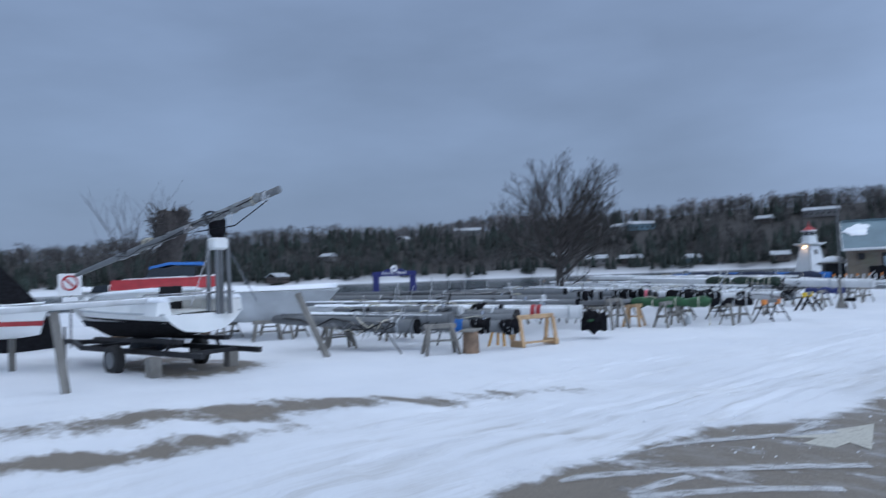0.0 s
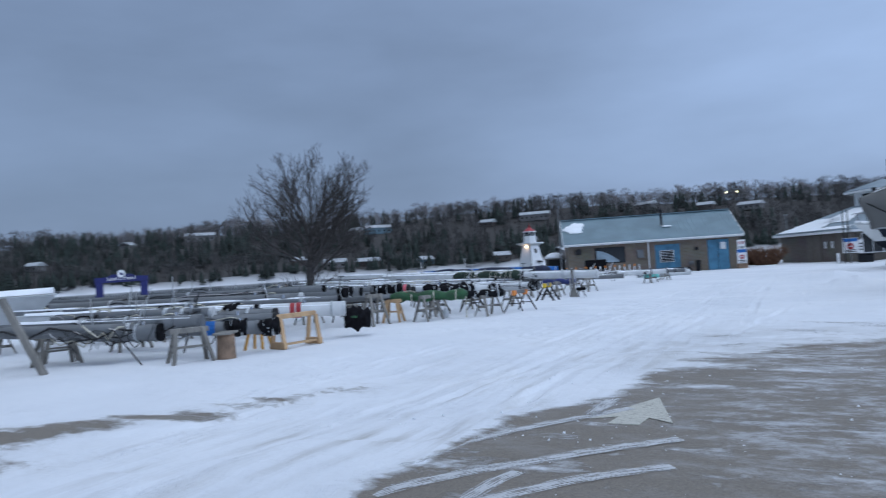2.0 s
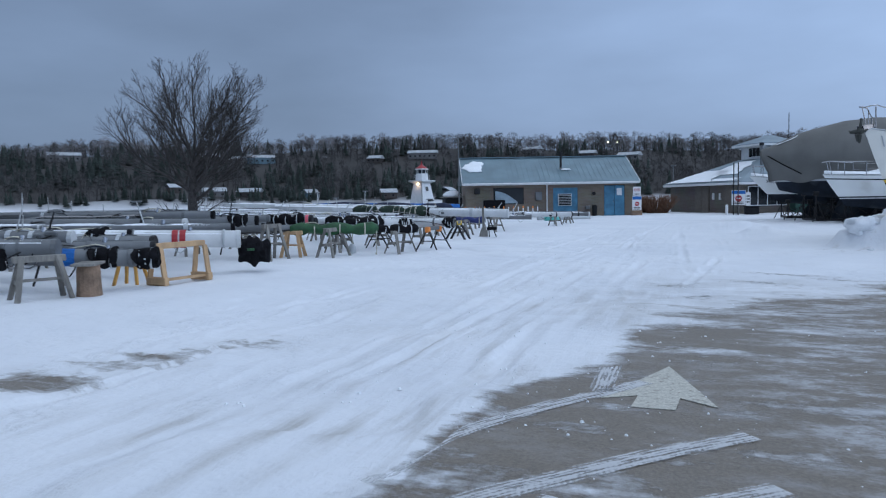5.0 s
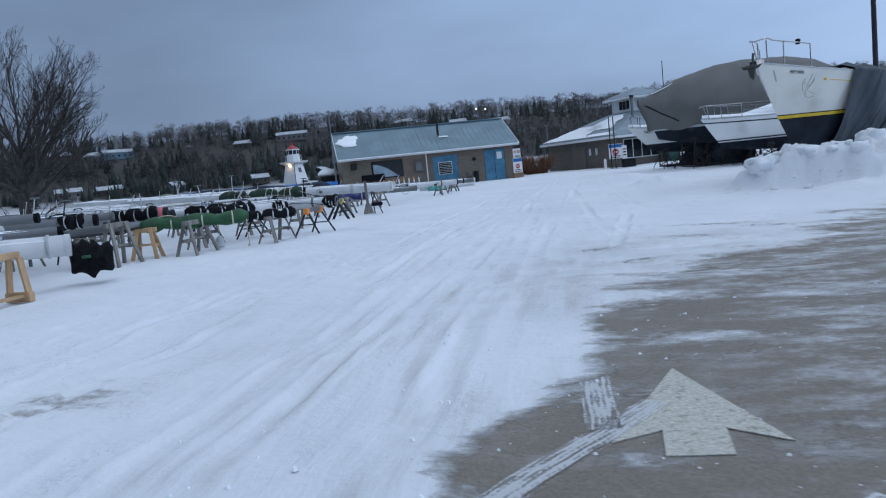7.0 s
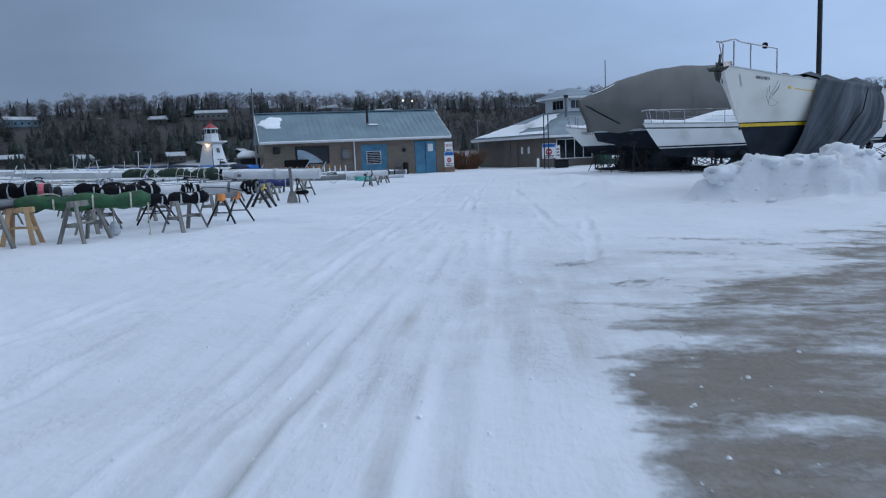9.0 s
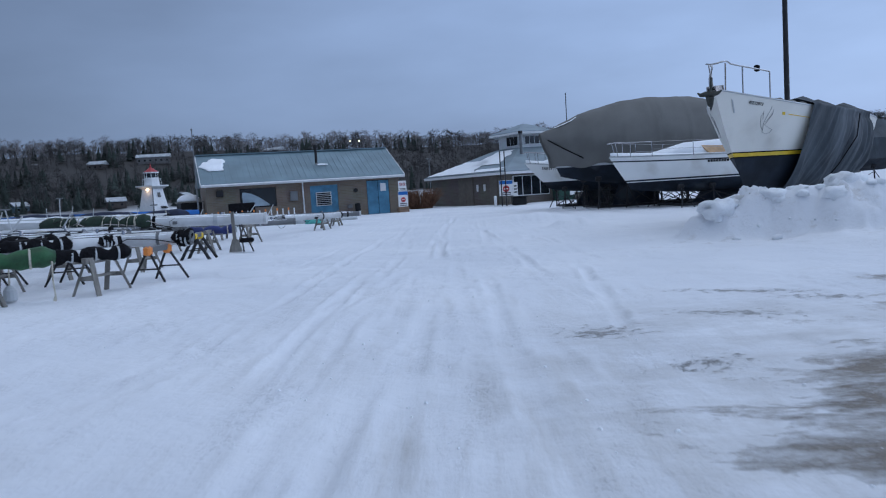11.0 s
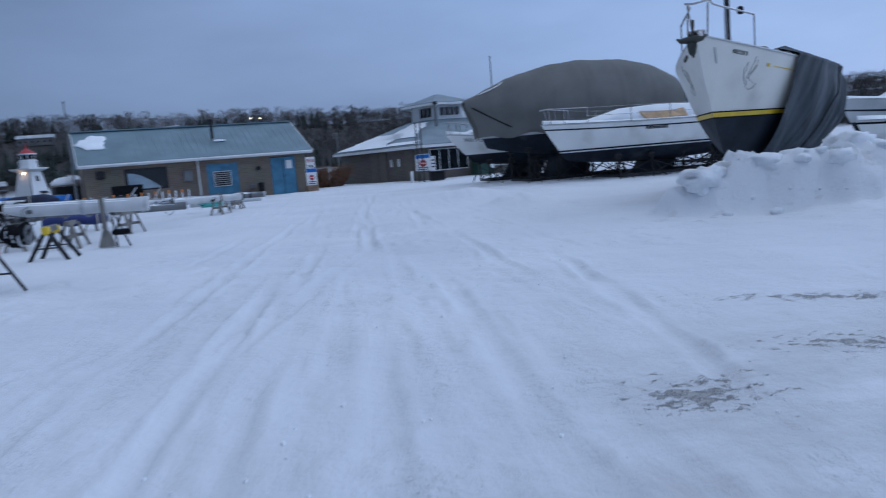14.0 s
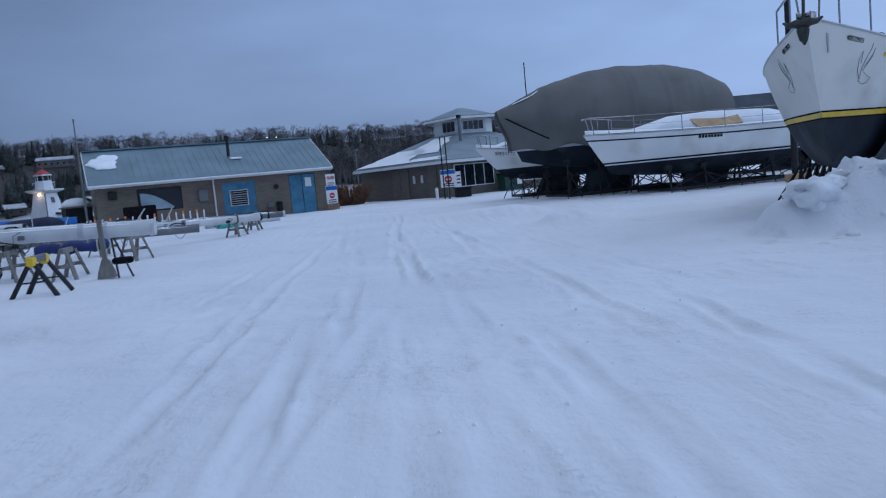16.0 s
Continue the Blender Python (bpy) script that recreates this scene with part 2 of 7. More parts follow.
GROUND = ground_mat()
SNOW = mat("snow", (0.85, 0.87, 0.89), 0.8, var=0.04, scale=1.5, bump=0.5, fine=12)
DIRTY_SNOW = mat("ploughed_dirty_snow", (0.78, 0.8, 0.82), 0.8, var=0.08, scale=2.5, bump=0.9, fine=16, dirt=((0.42, 0.4, 0.37), 0.13))
PAINT_WHITE = mat("worn_white_line_paint", (0.5, 0.485, 0.42), 0.75, var=0.2, scale=40, bump=0.3, dirt=((0.3, 0.28, 0.24), 0.17))
GEL = mat("white_gelcoat", (0.8, 0.81, 0.79), 0.3, var=0.06, scale=0.9, bump=0.02, dirt=((0.6, 0.59, 0.55), 0.16))
GEL_CREAM = mat("cream_gelcoat", (0.76, 0.745, 0.68), 0.32, var=0.06, scale=0.8, bump=0.02, dirt=((0.55, 0.53, 0.47), 0.16))
GEL_GREY = mat("weathered_grey_gelcoat", (0.48, 0.5, 0.51), 0.45, var=0.15, scale=1.3, bump=0.05)
NAVY = mat("navy_antifouling", (0.014, 0.02, 0.031), 0.7, var=0.4, scale=1.4, bump=0.15, dirt=((0.045, 0.052, 0.062), 0.2), spec=0.25)
BLACK = mat("black_fabric", (0.008, 0.008, 0.01), 0.9, var=0.5, scale=9, bump=0.7, fine=25, spec=0.15)
YELLOW = mat("yellow_stripe_paint", (0.72, 0.5, 0.02), 0.4, var=0.1, bump=0.03)
RED = mat("red_paint", (0.36, 0.025, 0.03), 0.45, var=0.15, bump=0.05)
BLUE = mat("bright_blue_canvas", (0.02, 0.12, 0.4), 0.7, var=0.2, bump=0.3)
ARCH_BLUE = mat("royal_blue_painted_steel", (0.01, 0.013, 0.11), 0.5, var=0.15, bump=0.05)
CANVAS = mat("grey_green_canvas", (0.155, 0.153, 0.143), 0.85, var=0.12, scale=0.9, bump=0.35, fine=30)
CANVAS_D = mat("slate_blue_tarpaulin", (0.06, 0.072, 0.085), 0.75, var=0.28, scale=1.6, bump=0.4, fine=14, stretch=(1, 1, 0.35))
GREEN = mat("green_tarpaulin", (0.018, 0.075, 0.024), 0.6, var=0.35, scale=5, bump=0.6, fine=14)
ALU = mat("weathered_aluminium", (0.16, 0.167, 0.172), 0.55, 0.25, var=0.14, scale=2.5, bump=0.06)
ALU_W = mat("white_painted_spar", (0.56, 0.57, 0.57), 0.4, var=0.09, scale=2.5, bump=0.04, dirt=((0.45, 0.45, 0.44), 0.18))
STEEL = mat("stainless_steel", (0.38, 0.38, 0.39), 0.25, 1.0, var=0.08, bump=0.0)
STEEL_B = mat("black_steel", (0.016, 0.016, 0.018), 0.55, 0.3, var=0.4, bump=0.1)
WOOD_G = mat("grey_weathered_wood", (0.2, 0.19, 0.17), 0.85, var=0.3, scale=5, bump=0.5, fine=40, stretch=(1, 1, 0.25))
WOOD_N = mat("new_pine", (0.45, 0.3, 0.16), 0.7, var=0.2, scale=5, bump=0.3, fine=40, stretch=(1, 1, 0.25))
WOOD_B = mat("brown_stump_wood", (0.22, 0.15, 0.1), 0.85, var=0.3, scale=6, bump=0.6, fine=30)
BARK = mat("grey_brown_bark", (0.052, 0.046, 0.043), 0.9, var=0.35, scale=6, bump=0.7, fine=30)
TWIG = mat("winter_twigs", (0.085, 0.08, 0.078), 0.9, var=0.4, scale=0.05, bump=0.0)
# Same winter twigs lightened: distance haze and sky glow put into the colour.
TWIG_HAZE = mat("haze_tinted_twigs", (0.23, 0.215, 0.215), 0.9, var=0.25, scale=0.04, bump=0.0)
CONIFER = mat("dark_conifer_needles", (0.024, 0.034, 0.028), 0.9, var=0.5, scale=0.06, bump=0.0)
BRICK = brick_mat("tan_block", (0.19, 0.15, 0.112), (0.235, 0.188, 0.143), (0.235, 0.22, 0.198))
BRICK2 = brick_mat("brown_block", (0.14, 0.12, 0.1), (0.17, 0.148, 0.126), (0.19, 0.178, 0.16))
ROOF = mat("blue_grey_metal_roof", (0.155, 0.225, 0.262), 0.45, 0.2, var=0.14, scale=0.7, bump=0.05)
ROOF2 = mat("grey_metal_roof", (0.2, 0.25, 0.28), 0.5, 0.2, var=0.14, scale=0.7, bump=0.05)
TRIM = mat("white_trim", (0.72, 0.73, 0.73), 0.5, var=0.06, bump=0.05)
DOORBLUE = mat("faded_blue_paint", (0.075, 0.2, 0.31), 0.6, var=0.25, scale=2, bump=0.1)
GLASS = mat("dark_window_glass", (0.012, 0.016, 0.02), 0.08, var=0.3, scale=1.0, bump=0.0)
RUBBER = mat("tyre_rubber", (0.018, 0.018, 0.018), 0.85, var=0.3, bump=0.3)
DARKBOX = mat("dark_plastic", (0.01, 0.011, 0.013), 0.6, var=0.3, bump=0.1, spec=0.25)
PINK = mat("pink_ribbon", (0.8, 0.16, 0.2), 0.6, var=0.1, bump=0.0)
ORANGE = mat("orange_plastic", (0.75, 0.26, 0.05), 0.5, var=0.15, bump=0.05)
ROPE = mat("pale_rope", (0.5, 0.47, 0.38), 0.85, var=0.2, bump=0.4)
TEAL = mat("teal_plastic", (0.12, 0.42, 0.38), 0.5, var=0.15, bump=0.05)
BRUSH = mat("rust_brown_brush", (0.16, 0.085, 0.05), 0.9, var=0.4, scale=5, bump=0.4)
WATER = mat("cold_lake_water", (0.03, 0.045, 0.055), 0.12, var=0.25, scale=0.02, bump=0.3, fine=0.8)
LAMP_WARM = light_mat("warm_lamp", (1.0, 0.62, 0.3), 14.0)
LAMP_FAR = light_mat("yellow_street_lamp", (1.0, 0.75, 0.32), 12.0)
RIVER_SIGN = mat("white_sign_enamel", (0.75, 0.75, 0.74), 0.4, var=0.05, bump=0.02)

# ---- mesh helpers ----
class Shape:
    """Collects faces for one mesh."""

    def __init__(self):
        self.v, self.f = [], []

    def add(self, vs, fs):
        o = len(self.v)
        self.v += [tuple(v) for v in vs]
        self.f += [tuple(i + o for i in f) for f in fs]
        return self

    def box(self, c, d, turn=0.0, m=None, cut=0.0):
        """A box with its edges chamfered by cut, centred on c."""
        x, y, z = (k / 2 for k in d)
        k = min(cut, 0.45 * min(d))
        vs, fs = [], []
        if k <= 0:
            vs = [(sx * x, sy * y, sz * z) for sz in (-1, 1) for sy in (-1, 1) for sx in (-1, 1)]
            fs = [(0, 2, 3, 1), (4, 5, 7, 6), (0, 1, 5, 4), (2, 6, 7, 3), (0, 4, 6, 2), (1, 3, 7, 5)]
        else:
            rings = []
            for zz, q in ((-z, k), (-z + k, 0), (z - k, 0), (z, k)):
                a, b2 = x - q, y - q
                rings.append([(-a + k, -b2, zz), (a - k, -b2, zz), (a, -b2 + k, zz), (a, b2 - k, zz), (a - k, b2, zz), (-a + k, b2, zz), (-a, b2 - k, zz), (-a, -b2 + k, zz)])
            for r in rings:
                vs += r
            fs = [tuple(range(7, -1, -1)), tuple(range(24, 32))]
            for r in range(3):
                for i in range(8):
                    j = (i + 1) % 8
                    fs.append((r * 8 + i, r * 8 + j, r * 8 + 8 + j, r * 8 + 8 + i))
        t = Matrix.Translation(c) @ Matrix.Rotation(radians(turn), 4, "Z") @ (m or Matrix())
        return self.add([t @ Vector(v) for v in vs], fs)

    def tube(self, pts, radii, n=8, cap=True, flat=1.0):
        """A round bar along pts; flat squeezes it sideways."""
        pts = [Vector(p) for p in pts]
        if isinstance(radii, (int, float)):
            radii = [radii] * len(pts)
        o = len(self.v)
        for i, p in enumerate(pts):
            d = (pts[min(i + 1, len(pts) - 1)] - pts[max(i - 1, 0)]).normalized()
            a = d.cross(Vector((0, 0, 1)) if abs(d.z) < 0.95 else Vector((0, 1, 0))).normalized()
            b = a.cross(d)
            for k in range(n):
                g = 2 * math.pi * k / n
                self.v.append(tuple(p + (a * math.cos(g) * flat + b * math.sin(g)) * radii[i]))
        for i in range(len(pts) - 1):
            for k in range(n):
                q = (k + 1) % n
                self.f.append((o + i * n + k, o + i * n + n + k, o + i * n + n + q, o + i * n + q))
        if cap:
            self.f.append(tuple(o + k for k in range(n)))
            self.f.append(tuple(o + (len(pts) - 1) * n + k for k in range(n - 1, -1, -1)))
        return self

    def beam(self, p, q, w, h):
        """A square bar from p to q."""
        p, q = Vector(p), Vector(q)
        d = (q - p).normalized()
        a = d.cross(Vector((0, 0, 1)) if abs(d.z) < 0.95 else Vector((1, 0, 0))).normalized() * w / 2
        b = a.normalized().cross(d) * h / 2
        vs = [e + s * a + t * b for e in (p, q) for s, t in ((-1, -1), (1, -1), (1, 1), (-1, 1))]
        return self.add(vs, [(0, 1, 2, 3), (7, 6, 5, 4), (0, 4, 5, 1), (1, 5, 6, 2), (2, 6, 7, 3), (3, 7, 4, 0)])

    def loft(self, rings, closed=True, cap=True):
        o, n = len(self.v), len(rings[0])
        for r in rings:
            self.v += [tuple(p) for p in r]
        for i in range(len(rings) - 1):
            for k in range(n if closed else n - 1):
                q = (k + 1) % n
                self.f.append((o + i * n + k, o + i * n + q, o + i * n + n + q, o + i * n + n + k))
        if cap and closed:
            self.f.append(tuple(o + k for k in range(n - 1, -1, -1)))
            self.f.append(tuple(o + (len(rings) - 1) * n + k for k in range(n)))
        return self

    def slab(self, outline, z0, z1):
        """An upright prism over an outline of (x, y)."""
        return self.loft([[(x, y, z0) for x, y in outline], [(x, y, z1) for x, y in outline]])


def mesh_of(name, sh, material, smooth=False):
    me = bpy.data.meshes.new(name)
    me.from_pydata(sh.v, [], sh.f)
    me.validate()
    me.materials.append(material)
    if smooth:
        me.polygons.foreach_set("use_smooth", [True] * len(me.polygons))
    return me


def part(name, sh, material, parent, label="", smooth=False):
    ob = new(name, mesh_of(name, sh, material, smooth))
    ob.parent = parent
    return tagged(ob, label)


def thing(name, m, label, category, group="", kind=""):
    ob = new(name)
    ob.matrix_world = m
    return tagged(ob, label, category, group, kind)


def single(name, sh, material, m, label, category, group="", kind="", smooth=False):
    ob = new(name, mesh_of(name, sh, material, smooth))
    ob.matrix_world = m
    return tagged(ob, label, category, group, kind)


def words(name, text, size, material, parent, m, thick=0.004):
    """Lettering in the built-in font, as a mesh."""
    cu = bpy.data.curves.new(name, "FONT")
    cu.body, cu.size, cu.align_x, cu.align_y, cu.extrude, cu.resolution_u = text, size, "CENTER", "CENTER", thick, 2
    tmp = bpy.data.objects.new(name, cu)
    me = bpy.data.meshes.new_from_object(tmp)
    bpy.data.objects.remove(tmp)
    me.materials.clear()
    me.materials.append(material)
    ob = new(name, me)
    ob.parent, ob.matrix_local = parent, m
    return ob


def step(a, b, v):
    u = np.clip((v - a) / (b - a), 0, 1)
    return u * u * (3 - 2 * u)


# ---- the ground, from the yard to the far ridge ----
def lattice(x, y, seed):
    """Smooth value noise, 0 to 1."""
    ix, iy = np.floor(x).astype(np.int64), np.floor(y).astype(np.int64)
    fx, fy = x - ix, y - iy
    fx, fy = fx * fx * (3 - 2 * fx), fy * fy * (3 - 2 * fy)

    def h(i, j):
        k = (i * 374761393 + j * 668265263 + seed * 1442695041) & 0xFFFFFFFF
        k = ((k ^ (k >> 13)) * 1274126177) & 0xFFFFFFFF
        return ((k ^ (k >> 16)) & 0xFFFF) / 65535.0
    return (h(ix, iy) * (1 - fx) + h(ix + 1, iy) * fx) * (1 - fy) + (h(ix, iy + 1) * (1 - fx) + h(ix + 1, iy + 1) * fx) * fy


def ridge_angle(th):
    return np.interp(th, [-100, -79, -62, -50, -35, -20, 0, 12, 28, 45, 70], [2.6, 3.1, 4.0, 4.4, 4.75, 4.95, 4.8, 4.4, 3.5, 3.1, 3.0])


def near_shore(th):
    return np.interp(th, [-120, -90, -50, -25, -10, -2, 4, 10], [60, 58, 56, 76, 118, 180, 330, 420])


def base_height(x, y):
    z = -0.14 * step(-8, -3, x) * (1 - step(12, 40, y))
    r = np.hypot(x, y - 10)
    th = np.degrees(np.arctan2(x, y - 10))
    rn = near_shore(th)
    inlake = step(0, 7, r - rn) * (1 - step(-6, 6, r - 392))
    z = z - 2.6 * inlake + 2.6 * step(390, 403, r) * (0.5 + lattice(x / 28, y / 28, 9))
    top = np.tan(np.radians(ridge_angle(th))) * 560 - 12.0
    back = np.abs(th) > 100
    top = np.where(back, 6.0, top)
    rise = step(396, 575, r)
    z = z + top * rise * (0.9 + 0.2 * lattice(x / 90, y / 90, 3)) - step(640, 1500, r) * 30
    return z


LUMPS = [(4.5, 25.8, 0.6, 0.46), (4.95, 25.65, 0.75, 0.6), (5.5, 25.55, 0.85, 0.88), (6.2, 25.15, 0.95, 0.82), (7.1, 24.7, 1.2, 0.85),
         (8.3, 24.1, 1.2, 0.8), (9.4, 24.0, 1.4, 0.88), (10.6, 23.9, 1.5, 0.8), (12.0, 23.8, 1.7, 0.74), (13.8, 23.9, 2.1, 0.7),
         (16.5, 24.5, 2.6, 0.7), (7.0, 23.4, 1.8, 0.16), (9.5, 22.6, 2.6, 0.26), (2.6, 31.5, 0.9, 0.22), (1.6, 36.2, 1.6, 0.2)]
RUTS = [(-4.9, 0.05, 0.0, 0.10, 9, 30), (-3.9, 0.03, 0.0005, 0.09, 6, 34), (-3.0, 0.035, -0.001, 0.12, 6, 40), (-2.45, 0.012, 0.0, 0.14, 6, 30), (-2.0, 0.004, 0.001, 0.10, 8, 45), (-1.62, 0.012, 0.0, 0.12, 6, 40),
        (-1.05, -0.004, 0.0, 0.13, 6, 28), (-0.75, 0.0, 0.0006, 0.09, 10, 48), (-0.2, -0.02, 0.001, 0.09, 14, 46), (0.9, -0.05, 0.0, 0.07, 17, 40), (1.8, -0.03, 0.0, 0.06, 20, 40), (-0.4, 0.16, -0.004, 0.07, 15, 27), (-4.4, 0.2, 0.0, 0.07, 16, 28)]


def ground_height(x, y):
    z = base_height(x, y)
    near = 1 - step(60, 130, np.hypot(x, y - 15))
    z = z + near * (0.10 * (lattice(x / 3.1, y / 3.1, 5) - 0.5) + 0.05 * (lattice(x / 0.9, y / 0.9, 6) - 0.5) + 0.018 * (lattice(x / 0.33, y / 0.33, 7) - 0.5))
    for k, (x0, bend, curve, d, ya, yb) in enumerate(RUTS):
        c = x0 + bend * (y - 10) + curve * (y - 10) ** 2 + 0.1 * (lattice(y / 4.3, y * 0 + k, 11) - 0.5) + 0.05 * (lattice(y / 0.8, y * 0 + k, 14) - 0.5)
        half = 0.06 + 0.05 * lattice(y / 1.3, y * 0 + k, 12) + 0.025 * (lattice(x / 0.09, y / 0.12, 50 + k) - 0.5)
        e = np.abs(x - c)
        g = 0.75 * (1 - step(half - 0.02, half + 0.03, e)) - 1.1 * np.exp(-((e - half - 0.055) / 0.035) ** 2) * lattice(x / 0.13, y / 0.3, 60 + k)
        z = z - 0.58 * d * g * np.clip(2.2 * lattice(x / 1.1, y / 3.3, 40 + k) - 0.65, 0, 1.2) * (0.15 + 1.2 * lattice(x / 0.4, y / 0.9, 13 + k) ** 1.5) * step(ya, ya + 2.5, y) * (1 - 0.9 * step(yb - 8, yb, y))
    heap = np.zeros_like(z)
    for cx, cy, rad, hh in LUMPS:
        q = ((x - cx) / rad) ** 2 + ((y - cy) / (rad * 0.95)) ** 2
        heap = np.maximum(heap, hh * np.exp(-1.5 * q * q))
    on = np.minimum(heap * 4, 1)
    if np.any(on > 0.01):
        wx, wy = x + 0.2 * lattice(x / 0.35, y / 0.35, 25), y + 0.2 * lattice(x / 0.35, y / 0.35, 26)
        crag = 0.3 * np.abs(2 * lattice(wx / 0.85, wy / 0.85, 28) - 1) + 0.2 * np.abs(2 * lattice(wx / 0.37, wy / 0.37, 29) - 1) + 0.1 * np.abs(2 * lattice(wx / 0.17, wy / 0.17, 24) - 1)
        z = z + heap * (0.85 + 0.3 * lattice(x / 1.3, y / 1.3, 27)) + on * (0.25 + 0.75 * heap) * (0.34 - 1.15 * crag)
    # wind-cut lips and trodden crumbs in the open snow
    lip = step(0.5, 0.55, lattice(x / 1.5 + 0.4 * lattice(x / 0.5, y / 0.5, 82), y / 0.8, 81)) * step(0.5, 0.7, lattice(x / 3.7, y / 3.7, 83))
    crumb = np.maximum(lattice(x / 0.11, y / 0.13, 84) - 0.62, 0) * step(0.5, 0.72, lattice(x / 0.8, y / 2.3, 85))
    z = z + near * (1 - on) * (0.028 * lip + 0.09 * crumb)
    # bare asphalt lies lower than the snow
    edge = -0.93 + 0.3 * np.clip((y - 8.2) / 1.2, 0, 1) + 0.66 * np.clip((y - 9.4) / 0.9, 0, 1)
    flat = step(-0.05, 0.35, x - edge) * (1 - step(11.0, 14.0, y - 0.9 * np.minimum(x, 5.0))) * (1 - step(12.5, 15, x))
    z = z * (1 - flat) + flat * (base_height(x, y) - 0.012 + 0.008 * lattice(x / 0.7, y / 0.7, 31))
    return z


def gh(x, y):
    return float(base_height(np.array([float(x)]), np.array([float(y)]))[0])


def axis_steps(lo, hi, fine, far):
    a = list(np.arange(lo, hi, fine))
    s, p = fine, hi
    up = []
    while p < far:
        up.append(p)
        s *= 1.07
        p += min(s, 40)
    s, p = fine, lo
    dn = []
    while p > -far:
        s *= 1.07
        p -= min(s, 40)
        dn.append(p)
    return np.array(dn[::-1] + a + up)


gx, gy = axis_steps(-6.0, 14.0, 0.05, 1500), axis_steps(5.0, 27.0, 0.085, 1500)
X, Y = np.meshgrid(gx, gy)
Z = ground_height(X, Y)
nx, ny = len(gx), len(gy)
gm = bpy.data.meshes.new("ground")
gm.vertices.add(nx * ny)
gm.vertices.foreach_set("co", np.stack([X, Y, Z], -1).astype(np.float32).ravel())
ii = (np.arange(ny - 1)[:, None] * nx + np.arange(nx - 1)[None, :]).ravel()
quads = np.stack([ii, ii + 1, ii + nx + 1, ii + nx], -1).astype(np.int32)
gm.loops.add(quads.size)
gm.loops.foreach_set("vertex_index", quads.ravel())
gm.polygons.add(len(quads))
gm.polygons.foreach_set("loop_start", np.arange(0, quads.size, 4, dtype=np.int32))
gm.update(calc_edges=True)
gm.polygons.foreach_set("use_smooth", [True] * len(quads))
gm.materials.append(GROUND)
tagged(new("ground", gm), "snow-covered yard with tyre ruts and bare asphalt patches", "ground", kind="structure")
lake = Shape()
ring = [-(100 - k * 5) for k in range(25)]
lake.loft([[(r * math.sin(radians(a)), 10 + r * math.cos(radians(a)), -1.05) for a in ring] for r in (40, 60, 90, 140, 220, 320, 400)], closed=False)
tagged(new("water", mesh_of("water", lake, WATER)), "grey open lake water beyond the yard", "lake", kind="structure")

# ---- far woods ----
rng = np.random.default_rng(4)


def template(kind, k):
    g = np.random.default_rng(100 + k)
    sh = Shape()
    if kind != "fir":
        sh.tube([(0, 0, 0), (0, 0, 0.45), (g.normal(0, 0.03), g.normal(0, 0.03), 0.8)], [0.016, 0.012, 0.005], 3, False)
        lobes = [Vector((g.uniform(-0.17, 0.17), g.uniform(-0.17, 0.17), g.uniform(0.16, 0.84))) for _ in range(9)]
        for c in lobes[:4]:
            sh.tube([(0, 0, 0.22 + 0.3 * c.z), tuple(c)], [0.009, 0.004], 3, False)
        for i in range(126 if kind == "bare" else 36):                      # short twigs fan out from several lobes
            c = lobes[i % 9]
            a, e = g.uniform(0, 6.28), math.asin(g.uniform(-0.55, 1.0))
            d = Vector((math.cos(a) * math.cos(e), math.sin(a) * math.cos(e), math.sin(e)))
            p = c + d * g.uniform(0.0, 0.07)
            tip = c + d * g.uniform(0.08, 0.16)
            tip.z = min(tip.z, 0.97 + 0.03 * g.random())
            s = d.cross(Vector((g.normal(), g.normal(), g.normal()))).normalized() * 0.006
            sh.add([p + s, p - s, tip], [(0, 1, 2)])
            q = p.lerp(tip, 0.45)
            sd = (d + Vector((g.normal(), g.normal(), g.normal())) * 0.7).normalized()
            sh.add([q + s * 0.7, q - s * 0.7, q + sd * 0.085], [(0, 1, 2)])
    else:
        sh.tube([(0, 0, 0), (0, 0, 0.5)], 0.02, 3, False)
        for i in range(7):
            z0 = 0.08 + i * 0.125
            rad = 0.2 * (1 - i / 7.6)
            pts = [(math.cos(6.28 * j / 7) * rad * g.uniform(0.6, 1.2), math.sin(6.28 * j / 7) * rad * g.uniform(0.6, 1.2), z0 - g.uniform(0, 0.05)) for j in range(7)]
            sh.add(pts + [(0, 0, z0 + 0.2)], [(j, (j + 1) % 7, 7) for j in range(7)])
    f = [t for q in sh.f for t in ([q] if len(q) == 3 else [(q[0], q[1], q[2]), (q[0], q[2], q[3])])]
    return np.array(sh.v), np.array(f)


